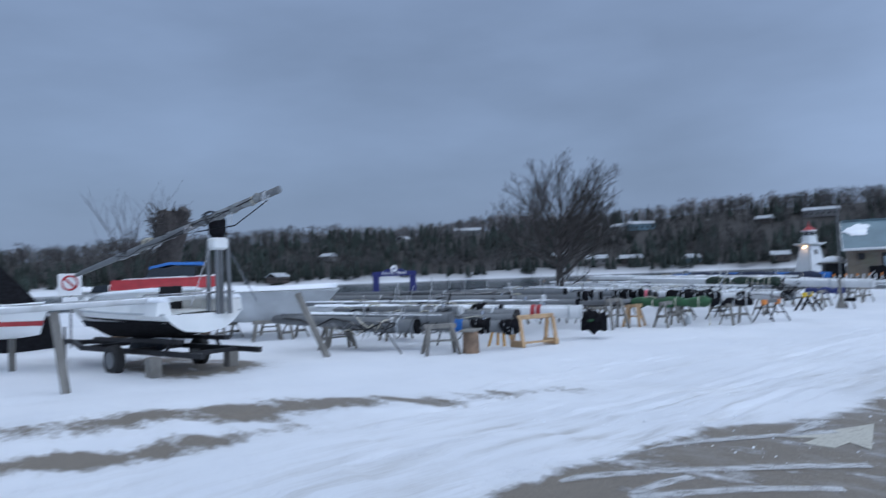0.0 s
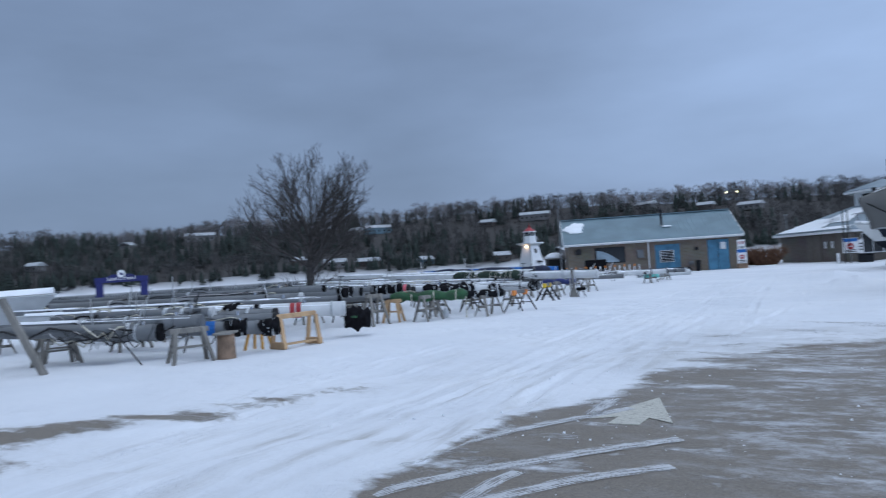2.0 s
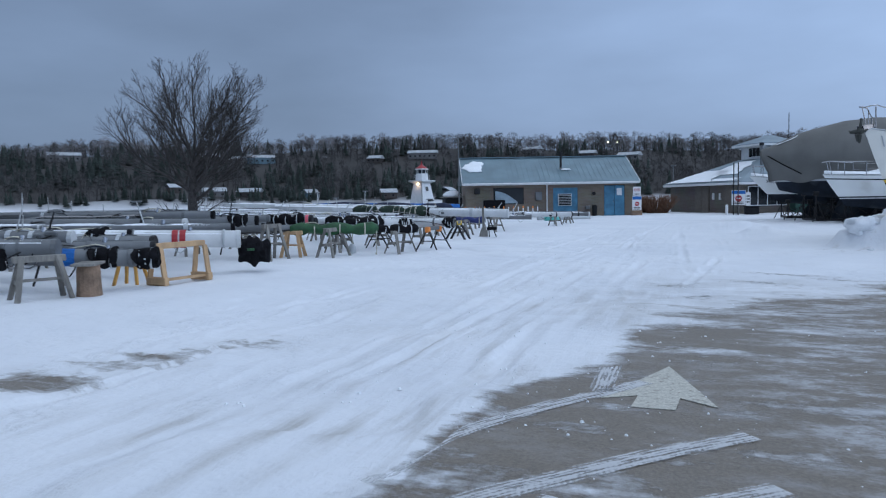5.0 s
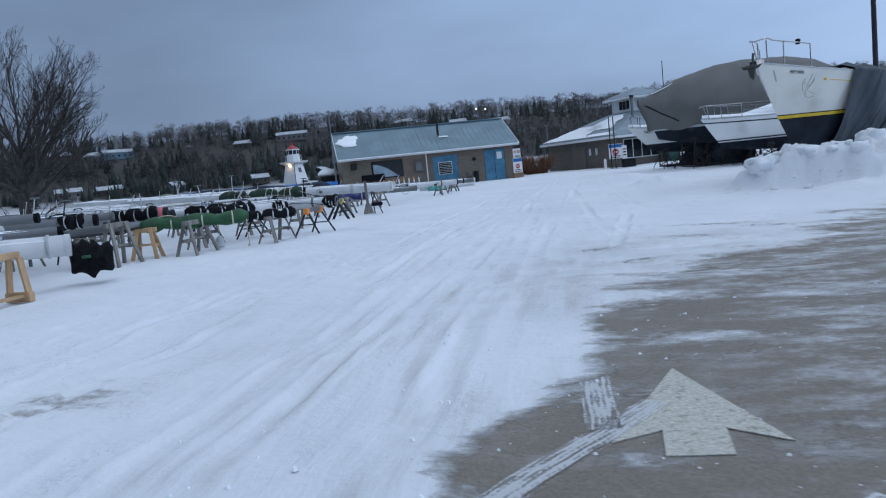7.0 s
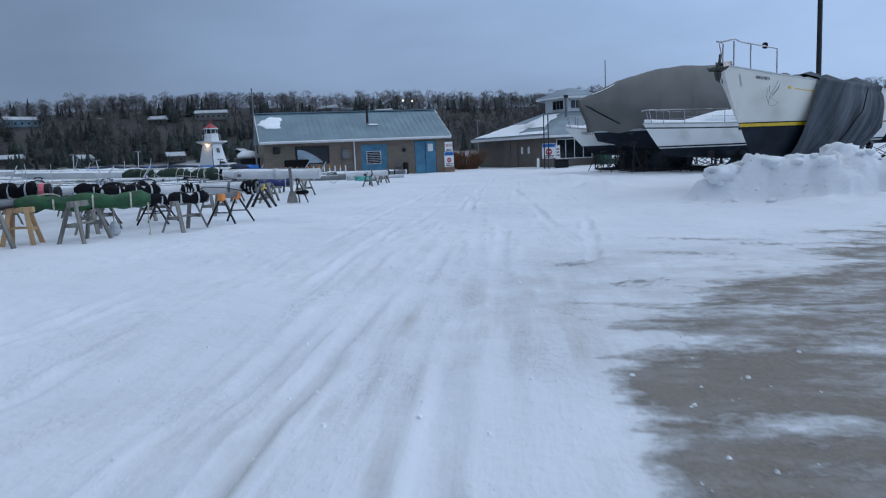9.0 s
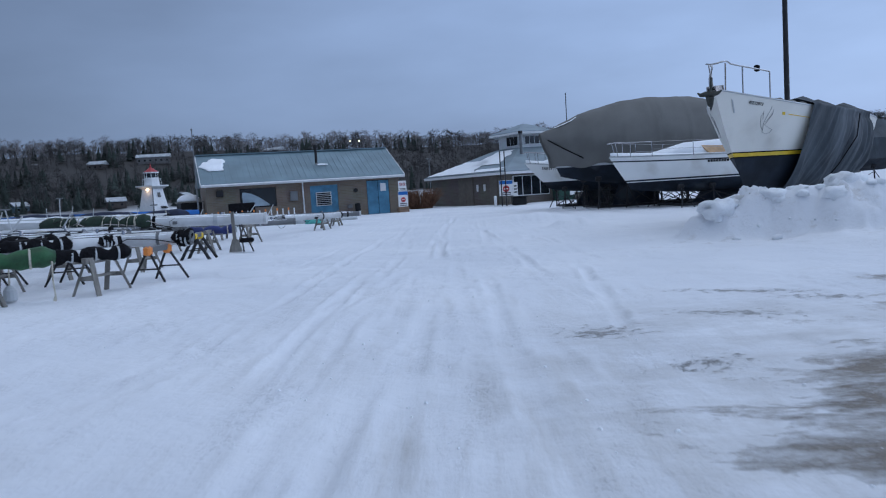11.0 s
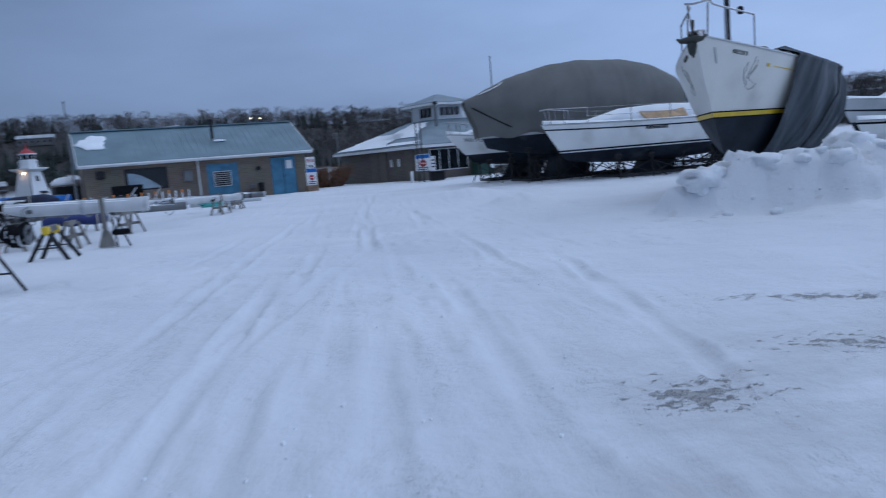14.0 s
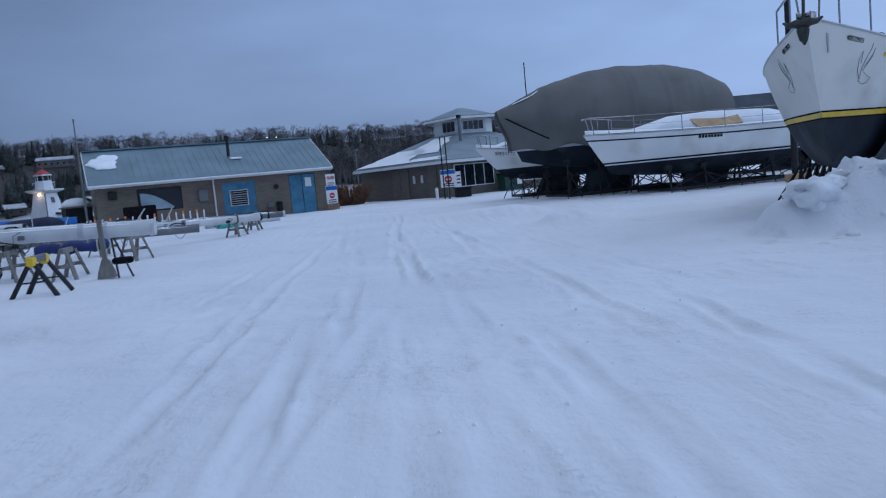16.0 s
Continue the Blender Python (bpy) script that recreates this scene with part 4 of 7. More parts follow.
# ---- the harbour pavilion with the cupola ----
def pavilion():
    t = thing("pavilion", pose(0, 0, 0), "brown block harbour pavilion with a hipped metal roof and cupola", "building")
    eave = [(-2.75, 69.0), (2.95, 59.5), (11.5, 62.5), (14.5, 70.0), (9.5, 78.5), (0.5, 78.5)]
    C = Vector((5.4, 69.3))
    ins = [tuple(C + (Vector(p) - C) * 0.93) for p in eave]
    part("wall", Shape().slab(ins, 0, 2.2), BRICK2, t, "brown block walls")
    ring = lambda s, z: [(*(C + (Vector(p) - C) * s), z) for p in eave]
    part("roof", Shape().loft([ring(1.0, 2.12), ring(1.0, 2.28), ring(0.28, 4.15)]), ROOF2, t, "hipped grey metal roof")
    part("fascia", Shape().loft([ring(1.006, 2.06), ring(1.006, 2.24)], cap=False), TRIM, t)
    part("cupola_wall", Shape().loft([ring(0.25, 4.0), ring(0.25, 5.25)]), TRIM, t, "pale cupola walls")
    part("cupola_roof", Shape().loft([ring(0.34, 5.2), ring(0.34, 5.34), ring(0.03, 6.1)]), ROOF2, t)
    part("cupola_fascia", Shape().loft([ring(0.344, 5.14), ring(0.344, 5.3)], cap=False), TRIM, t)
    K, R, T = Vector(ins[1]), Vector(ins[2]), Vector(ins[0])

    def on(a, b, u0, u1, z0, z1, cols, name="window"):
        d = (b - a).normalized()
        nrm = Vector((d.y, -d.x))
        if nrm.dot(C - a) > 0:
            nrm = -nrm
        w = new(name)
        w.parent = t
        f = Shape()
        p, q = a + d * u0, a + d * u1
        for off, mt, zz0, zz1, nm in ((0.03, TRIM, z0, z1, "frame"),):
            f.beam((*(p + nrm * off), (z0 + z1) / 2), (*(q + nrm * off), (z0 + z1) / 2), 0.08, z1 - z0)
        fr = part(name, f, TRIM, t)
        bpy.data.objects.remove(w)
        st = (u1 - u0 - 0.06) / cols
        for k in range(cols):
            g0, g1 = a + d * (u0 + 0.06 + k * st) + nrm * 0.06, a + d * (u0 + (k + 1) * st) + nrm * 0.06
            part("pane", Shape().beam((*g0, (z0 + z1) / 2), (*g1, (z0 + z1) / 2), 0.06, z1 - z0 - 0.12), GLASS, fr)
    on(K, R, 0.35, 3.1, 0.55, 1.95, 4)
    on(K, R, 4.6, 6.6, 0.55, 1.95, 3)
    for u in (1.2, 4.3, 5.3):
        d = (T - K).normalized()
        nrm = Vector((d.y, -d.x))
        nrm = -nrm if nrm.dot(C - K) > 0 else nrm
        part("door", Shape().beam((*(K + d * u + nrm * 0.03), 1.0), (*(K + d * (u + 0.95) + nrm * 0.03), 1.0), 0.08, 2.0), mat("brown_steel_door", (0.13, 0.11, 0.09), 0.5, var=0.15, bump=0.05), t)
    d = (T - K).normalized()
    nrm = Vector((d.y, -d.x))
    nrm = -nrm if nrm.dot(C - K) > 0 else nrm
    for u in (2.7, 3.6):
        part("wall_light", Shape().beam((*(K + d * u + nrm * 0.06), 1.25), (*(K + d * (u + 0.16) + nrm * 0.06), 1.25), 0.1, 0.5), RIVER_SIGN, t)
    ck = [C + (Vector(p) - C) * 0.25 for p in eave]
    on(ck[0], ck[1], 1.1, 2.6, 4.3, 5.08, 3)
    on(ck[1], ck[2], 0.35, 2.05, 4.35, 5.05, 4)
    # snow lying on the slope that faces the yard
    for s0, s1, u0, u1 in ((0.985, 0.62, 0.02, 0.62), (0.78, 0.36, 0.34, 0.86), (0.98, 0.9, 0.6, 0.96)):
        def pt(s, u):
            a, b = C + (Vector(eave[0]) - C) * s, C + (Vector(eave[1]) - C) * s
            p = a + (b - a) * u
            return (p.x, p.y, 2.28 + (1 - s) / 0.72 * 1.87 + 0.05)
        sh, rows = Shape(), []
        for k in range(9):
            s = s0 + (s1 - s0) * k / 8
            a = min(0.98, max(0.02, u0 + 0.06 * (random.random() - 0.5) + 0.05 * k / 8))
            b = min(0.98, max(0.02, u1 + 0.1 * (random.random() - 0.5)))
            rows.append([pt(s, a + (b - a) * j / 10) for j in range(11)])
        sh.loft(rows, closed=False)
        part("roof_snow", sh, SNOW, t, "snow lying on the roof")
    st = part("stove_pipe", Shape().tube([(4.6, 64.5, 3.0), (4.6, 64.5, 5.1)], 0.11, 10), ALU, t)
    part("cowl", Shape().tube([(4.6, 64.5, 5.05), (4.6, 64.5, 5.25)], 0.17, 10), STEEL_B, st)


pavilion()


def bush(m, r, h, material, label, n=260):
    sh = Shape()
    g = random.Random(8)
    for k in range(n):
        a, q = g.uniform(0, 6.28), g.random() ** 0.5 * r * 0.5
        p = Vector((math.cos(a) * q, math.sin(a) * q, 0))
        d = Vector((math.cos(a) * g.uniform(0.1, 0.7) * r, math.sin(a) * g.uniform(0.1, 0.7) * r, h * g.uniform(0.6, 1.0)))
        mid = p + d * 0.5 + Vector((g.uniform(-0.1, 0.1), g.uniform(-0.1, 0.1), 0.1))
        sh.tube([p, mid, p + d], [0.03, 0.02, 0.008], 3, False)
    return single("bush", sh, material, m, label, "bush")


bush(pose(-3.0, 64.5, 0), 1.6, 1.55, BRUSH, "rust-brown leafless bush between the two buildings", 420)
bush(pose(-4.6, 66.0, 0), 1.5, 1.4, BRUSH, "rust-brown leafless bush beside the block building", 420)

# ---- lighthouse, flag pole, arch, shed ----
LH = pose(-38.9, 105.5, -0.4, 0, 0, -23.4)


def lighthouse():
    t = thing("lighthouse", LH, "white tapered wooden lighthouse with a red lantern roof", "lighthouse")
    sq = lambda r, z: [(r, r, z), (-r, r, z), (-r, -r, z), (r, -r, z)]
    part("tower", Shape().loft([sq(1.5, 0), sq(0.84, 4.3)]), TRIM, t, "white shingled tower")
    part("corner_cable", Shape().tube([(1.5, -1.53, 0.1), (0.85, -0.88, 4.25)], 0.05, 5), STEEL_B, t)
    part("gallery", Shape().loft([sq(0.9, 4.15), sq(1.38, 4.42), sq(1.42, 4.45), sq(1.42, 4.6)]), TRIM, t)
    part("lantern", Shape().tube([(0, 0, 4.6), (0, 0, 5.6)], [0.98, 0.86], 8), TRIM, t)
    part("lantern_glass", Shape().tube([(0, 0, 5.58), (0, 0, 6.2)], 0.78, 8), GLASS, t)
    for k in range(8):
        a = k * 0.7854
        part("mullion", Shape().tube([(0.79 * math.cos(a), 0.79 * math.sin(a), 5.58), (0.79 * math.cos(a), 0.79 * math.sin(a), 6.2)], 0.05, 4), TRIM, t)
        part("rail_post", Shape().tube([(1.12 * math.cos(a), 1.12 * math.sin(a), 4.6), (1.12 * math.cos(a), 1.12 * math.sin(a), 5.4)], 0.025, 4), TRIM, t)
    part("rail", Shape().tube([(1.12 * math.cos(k * 0.7854), 1.12 * math.sin(k * 0.7854), 5.4) for k in range(9)], 0.03, 5), TRIM, t)
    part("eave", Shape().tube([(0, 0, 6.18), (0, 0, 6.32)], 0.98, 8), TRIM, t)
    part("lantern_roof", Shape().tube([(0, 0, 6.31), (0, 0, 6.4), (0, 0, 6.85), (0, 0, 7.0)], [0.93, 0.85, 0.2, 0.12], 8), RED, t, "red lantern roof")
    part("finial", Shape().tube([(0, 0, 6.98), (0, 0, 7.12), (0, 0, 7.2), (0, 0, 7.6)], [0.08, 0.13, 0.05, 0.02], 8), RED, t)
    part("window", Shape().box((1.02, 0.0, 3.35), (0.16, 0.42, 0.62), m=Matrix.Rotation(radians(-9), 4, "Y")), GLASS, t)
    part("door_hood", Shape().box((1.36, 0.35, 1.75), (0.5, 0.9, 0.1), m=Matrix.Rotation(radians(25), 4, "Y")), DARKBOX, t)
    part("wall_lamp", Shape().tube([(0.1, -0.9, 4.1), (0.1, -1.06, 4.0)], [0.07, 0.12], 8), LAMP_WARM, t, "glowing warm wall lamp")


lighthouse()
lh_lamp = new("lighthouse_lamp", bpy.data.lights.new("lighthouse_lamp", "POINT"))
lh_lamp.data.energy, lh_lamp.data.color, lh_lamp.data.shadow_soft_size = 11, (1.0, 0.6, 0.3), 0.15
lh_lamp.location = LH @ Vector((0.1, -1.45, 3.85))
fp = thing("flag_pole", pose(-15.9, 53.6, 0), "slim grey flag pole beside the block building", "flag pole")
part("pole", Shape().tube([(0, 0, 0), (0, 0, 3), (0, 0, 5.7)], [0.06, 0.05, 0.03], 8), ALU, fp)
part("finial", Shape().loft([[(r * math.cos(a), r * math.sin(a), z) for a in [k * 0.7854 for k in range(8)]] for r, z in ((0.01, 5.68), (0.06, 5.73), (0.06, 5.78), (0.01, 5.84))]), ALU, fp)

sh_t = thing("shed", pose(-17.45, 56.6, 0, 0, 0, 30), "dark shed with a snowy roof beside the block building", "shed")
part("wall", Shape().box((0, 0, 0.75), (1.3, 1.3, 1.5)), DARKBOX, sh_t)
part("roof", Shape().box((0, 0, 1.53), (1.5, 1.5, 0.08)), WOOD_G, sh_t)
part("roof_snow", Shape().loft([[(s * x, s * y, z) for x, y in ragged(1.0, 1.0, 20, 0.1)] for s, z in ((0.72, 1.57), (0.74, 1.72), (0.5, 1.95), (0.15, 2.02))]), SNOW, sh_t, "mound of snow on the roof", smooth=True)


def arch():
    m = pose(-31.5, 28.2, -0.22, 0, 0, 48)
    t = thing("welcome_arch", m, "royal blue steel photo arch with white lettering", "arch")
    w, h = 2.2, 2.0
    for s in (-1, 1):
        part("leg", Shape().box((s * w / 2, 0, h / 2), (0.36, 0.3, h), cut=0.02), ARCH_BLUE, t)
    top = Shape()
    top.loft([[(-w / 2 - 0.21, y, h), (w / 2 + 0.21, y, h), (w / 2 + 0.21, y, h + 0.27), (0.7, y, h + 0.3), (0.45, y, h + 0.42), (-0.45, y, h + 0.42), (-0.7, y, h + 0.3), (-w / 2 - 0.21, y, h + 0.27)] for y in (-0.15, 0.15)])
    head = part("header", top, ARCH_BLUE, t)
    words("lettering", "Lion's Head", 0.3, RIVER_SIGN, head, Matrix.Translation((0, -0.16, h + 0.2)) @ Matrix.Rotation(radians(90), 4, "X"))
    part("emblem", Shape().tube([(0, -0.15, h + 0.45), (0, -0.19, h + 0.45)], 0.2, 16), RIVER_SIGN, head, "round white emblem")
    part("emblem_mark", Shape().box((0.02, -0.2, h + 0.43), (0.18, 0.02, 0.12), m=Matrix.Rotation(radians(25), 4, "Y")), ARCH_BLUE, head)


arch()


# ---- trees ----
def grow(sh, g, p, d, ln, r, level, top):
    segs = 3 if level < 3 else 2
    pts, rad = [p], [r]
    for k in range(segs):
        d = (d + Vector((g.gauss(0, 0.11), g.gauss(0, 0.11), g.gauss(0.05, 0.07)))).normalized()
        pts.append(pts[-1] + d * ln / segs)
        rad.append(r * (1 - 0.5 * (k + 1) / segs))
    sh.tube(pts, rad, 7 if level < 2 else (5 if level < 3 else 3), False)
    if level >= top:
        return
    kids = (5, 6, 6, 4, 4)[level]
    for k in range(kids):
        u = 0.3 + 0.7 * (k + g.random() * 0.8) / kids
        i = min(segs - 1, int(u * segs))
        q = pts[i].lerp(pts[i + 1], u * segs - i)
        a = k * 2.4 + g.uniform(-0.4, 0.4)
        side = Vector((math.cos(a), math.sin(a), 0.25))
        nd = (d * (1.0 if level else 0.95) + side * (0.56 if level else 0.5)).normalized()
        grow(sh, g, q, nd, ln * g.uniform(0.42, 0.66), max(0.0045, r * 0.5 * (1.15 - 0.5 * u)), level + 1, top)


def limb(sh, g, p, d, ln, r, level):
    """A branch that bends upwards and bears shorter branches on alternate sides."""
    segs = (6, 5, 4, 3)[level]
    pts, rad = [p], [r]
    for k in range(segs):
        d = (d + Vector((g.gauss(0, 0.1), g.gauss(0, 0.1), (0.02, 0.045, 0.06, 0.06)[level] + g.gauss(0, 0.06)))).normalized()
        pts.append(pts[-1] + d * ln / segs)
        rad.append(max(0.0033, r * (1 - 0.78 * (k + 1) / segs)))
    sh.tube(pts, rad, (7, 5, 4, 3)[level], False)
    if level == 3:
        return
    kids = (11, 8, 5)[level]
    for k in range(kids):
        u = 0.22 + 0.76 * (k + g.random() * 0.7) / kids
        i = min(segs - 1, int(u * segs))
        q = pts[i].lerp(pts[i + 1], u * segs - i)
        ax = (pts[i + 1] - pts[i]).normalized()
        side = ax.cross(Vector((g.gauss(0, 1), g.gauss(0, 1), g.gauss(0, 0.6)))).normalized()
        nd = (ax * 0.82 + side * g.uniform(0.4, 0.7) + Vector((0, 0, 0.12))).normalized()
        limb(sh, g, q, nd, ln * (0.6 - 0.34 * u) * g.uniform(0.75, 1.25), max(0.0042, r * (0.46 - 0.22 * u)), level + 1)


def yard_tree(m, h, seed, label):
    g = random.Random(seed)
    t = thing("tree", m, label, "tree")
    part("trunk", Shape().tube([(0, 0, -0.1), (0, 0, 0.15), (0.02, 0, 0.6), (-0.02, 0, 1.3), (0.02, 0.02, 2.2), (0.12, 0, 3.2)], [0.36, 0.24, 0.2, 0.18, 0.15, 0.1], 12), BARK, t, smooth=True)
    cr = Shape()
    for k in range(19):                               # crown wider towards -x, its leader leaning to +x
        a, u = k * 2.4 + g.uniform(-0.3, 0.3), k / 18
        reach = (0.47 - 0.1 * math.cos(a)) * h * (1.0 - 0.55 * u)
        tip = Vector((reach * math.cos(a) + 0.55 * u, reach * math.sin(a), h * (0.54 + 0.44 * u) * g.uniform(0.93, 1.03)))
        o = Vector((0.02 + 0.06 * u, 0, 1.45 + 1.75 * u))
        d = tip - o
        limb(cr, g, o, (d.normalized() - Vector((0, 0, 0.12))).normalized(), d.length, 0.075 - 0.02 * u, 0)
    for a, z, ln in ((0.3, 0.75, 1.6), (2.9, 0.7, 1.5), (1.2, 1.0, 1.3), (5.2, 1.1, 1.2)):
        limb(cr, g, Vector((0, 0, z)), Vector((math.cos(a), math.sin(a), 0.45)).normalized(), ln, 0.035, 1)
    part("crown", cr, BARK, t, "leafless spreading crown")
    return t


yard_tree(pose(-18.0, 27.2, 0, 0, 0, 38), 6.5, 5, "leafless spreading tree standing behind the spar racks")
sm = thing("tree", pose(-25.5, 11.2, 0), "young leafless tree by the shore", "tree")
g0, ts = random.Random(3), Shape()
for k in range(4):
    grow(ts, g0, Vector((0, 0, 0.2)), Vector((0.25 * math.cos(k * 1.7), 0.25 * math.sin(k * 1.7), 1)).normalized(), 3.6, 0.05, 2, 4)
part("crown", ts, BARK, sm)
part("trunk", Shape().tube([(0, 0, -0.1), (0, 0, 0.5), (0, 0, 1.0)], [0.13, 0.1, 0.08], 8), BARK, sm)

# ---- painted arrow and tyre prints on the lane ----
arrow = Shape().slab([(0.46, 10.24), (0.02, 9.02), (0.28, 9.17), (0.26, 8.84), (0.57, 8.84), (0.59, 9.17), (0.86, 8.98)], -0.156, -0.1505)
single("lane_arrow", arrow, PAINT_WHITE, pose(0, 0, 0.008), "worn white direction arrow painted on the asphalt", "road marking", kind="structure")


def film_mat():
    """Pressed snow in broken ribs, thinning towards the sides and ends, over bare asphalt."""
    m = bpy.data.materials.new("pressed_snow_film")
    n, l = nodes_of(m)
    b = n["Principled BSDF"]
    b.inputs["Base Color"].default_value, b.inputs["Roughness"].default_value = (0.62, 0.63, 0.64, 1), 0.8
    uv, sep = n.new("ShaderNodeTexCoord"), n.new("ShaderNodeSeparateXYZ")
    l.new(uv.outputs["UV"], sep.inputs[0])

    def calc(op, a, c):
        k = n.new("ShaderNodeMath")
        k.operation = op
        for i, v in enumerate((a, c)):
            if isinstance(v, (int, float)):
                k.inputs[i].default_value = v
            else:
                l.new(v, k.inputs[i])
        return k.outputs[0]

    def grain(scale, stretch):
        mp, t = n.new("ShaderNodeMapping"), n.new("ShaderNodeTexNoise")
        mp.inputs["Scale"].default_value = stretch
        l.new(uv.outputs["UV"], mp.inputs[0]), l.new(mp.outputs[0], t.inputs["Vector"])
        t.inputs["Scale"].default_value, t.inputs["Detail"].default_value, t.inputs["Roughness"].default_value = scale, 6, 0.65
        return t.outputs["Fac"]

    across = calc("ABSOLUTE", calc("SUBTRACT", sep.outputs["Y"], 0.5), 0)
    rib = calc("MULTIPLY", calc("SINE", calc("MULTIPLY", sep.outputs["Y"], 44.0), 0), 0.16)
    lug = calc("MULTIPLY", calc("SINE", calc("ADD", calc("MULTIPLY", sep.outputs["X"], 150.0), calc("MULTIPLY", across, 22.0)), 0), 0.07)
    v = calc("ADD", calc("ADD", rib, lug), calc("MULTIPLY", calc("SUBTRACT", grain(5.0, (1.0, 1.2, 1.0)), 0.5), 2.4))
    v = calc("ADD", v, calc("MULTIPLY", calc("SUBTRACT", grain(40.0, (1.0, 0.3, 1.0)), 0.5), 0.8))
    v = calc("ADD", v, calc("SUBTRACT", 0.42, calc("MULTIPLY", calc("POWER", across, 3.0), 6.5)))
    r, mix, tr, out = n.new("ShaderNodeMapRange"), n.new("ShaderNodeMixShader"), n.new("ShaderNodeBsdfTransparent"), n["Material Output"]
    r.inputs[1].default_value, r.inputs[2].default_value, r.inputs[4].default_value = -0.05, 0.45, 0.78
    l.new(v, r.inputs[0]), l.new(r.outputs[0], mix.inputs[0]), l.new(tr.outputs[0], mix.inputs[1]), l.new(b.outputs[0], mix.inputs[2])
    l.new(mix.outputs[0], out.inputs["Surface"])
    return m


PRINT = film_mat()


def print_track(pts, w, label):
    """A film of pressed snow left by a tyre, along a smooth line through pts."""
    P = [Vector(p) for p in pts]
    P = [2 * P[0] - P[1]] + P + [2 * P[-1] - P[-2]]
    path = []
    for k in range(1, len(P) - 2):
        for i in range(8):
            t = i / 8
            path.append(0.5 * (2 * P[k] + (P[k + 1] - P[k - 1]) * t + (2 * P[k - 1] - 5 * P[k] + 4 * P[k + 1] - P[k + 2]) * t * t + (3 * P[k] - P[k - 1] - 3 * P[k + 1] + P[k + 2]) * t ** 3))
    path.append(P[-2])
    sh, run = Shape(), [0.0]
    rows = []
    for i, p in enumerate(path):
        d = (path[min(i + 1, len(path) - 1)] - path[max(i - 1, 0)]).normalized()
        s = Vector((-d.y, d.x))
        rows.append([(*(p + s * w * (j / 4 - 0.5)), gh(*p) + 0.0) for j in range(5)])
        run.append(run[-1] + (path[min(i + 1, len(path) - 1)] - p).length)
    sh.loft(rows, closed=False)
    ob = single("tyre_print", sh, PRINT, pose(0, 0, 0), label, "tyre track", kind="stuff")
    lay = ob.data.uv_layers.new(name="tread")
    for lp in ob.data.loops:
        i, j = divmod(lp.vertex_index, 5)
        lay.data[lp.index].uv = (run[i], j / 4)
    return ob


clods = Shape()
gc = random.Random(77)
for k in range(900):
    y = 8 + 34 * gc.random() ** 1.6
    x = gc.choice((-2.5, -2.0, -1.6, -1.1, -0.6, 0.2)) + gc.gauss(0, 0.35) + (0.0 if k % 4 else gc.uniform(-3, 3.5))
    r = 0.005 + 0.015 * gc.random() ** 4
    z = float(ground_height(np.array([x]), np.array([y]))[0])
    ring = [(x + r * gc.uniform(0.7, 1.3) * math.cos(i * 1.2566), y + r * gc.uniform(0.7, 1.3) * math.sin(i * 1.2566), z + r * 0.1) for i in range(5)]
    up = [((px + x) / 2, (py + y) / 2, z + r * gc.uniform(0.7, 1.1)) for px, py, _ in ring]
    clods.loft([ring, up])
single("snow_clods", clods, SNOW, pose(0, 0, 0), "small clods of snow scattered along the ruts", "snow", kind="stuff")
grit = Shape()
for k in range(420):
    x, y = gc.uniform(-0.4, 10), gc.uniform(4.0, 15)
    r = 0.003 + 0.008 * gc.random() ** 3
    z = gh(x, y) - 0.008
    grit.loft([[(x + r * gc.uniform(0.6, 1.4) * math.cos(i * 1.2566), y + r * gc.uniform(0.6, 1.4) * math.sin(i * 1.2566), z) for i in range(5)], [(x + r * 0.5 * math.cos(i * 1.2566), y + r * 0.5 * math.sin(i * 1.2566), z + r * 0.7) for i in range(5)]])
single("ice_crumbs", grit, SNOW, pose(0, 0, 0), "white ice crumbs lying on the asphalt", "snow", kind="stuff")
print_track([(0.0, 9.2), (-0.03, 10.2), (-0.01, 11.3)], 0.24, "snowy tyre print pressed onto the asphalt")
print_track([(-0.97, 6.9), (-0.93, 7.11), (-0.8, 7.8), (-0.5, 8.4), (-0.2, 8.87), (0.05, 9.22), (0.3, 9.6)], 0.22, "snowy tyre print curving past the arrow")
print_track([(-0.75, 6.2), (-0.61, 6.5), (-0.28, 6.98), (0.01, 7.3), (0.32, 7.65), (0.66, 8.01), (1.05, 8.37)], 0.24, "snowy tyre print crossing the asphalt")
print_track([(0.0, 6.2), (0.32, 6.64), (0.63, 7.04), (1.15, 7.5)], 0.22, "snowy tyre print crossing the asphalt")
print_track([(-0.03, 6.3), (0.0, 6.79), (0.06, 7.05)], 0.2, "short snowy tyre print crossing the asphalt")


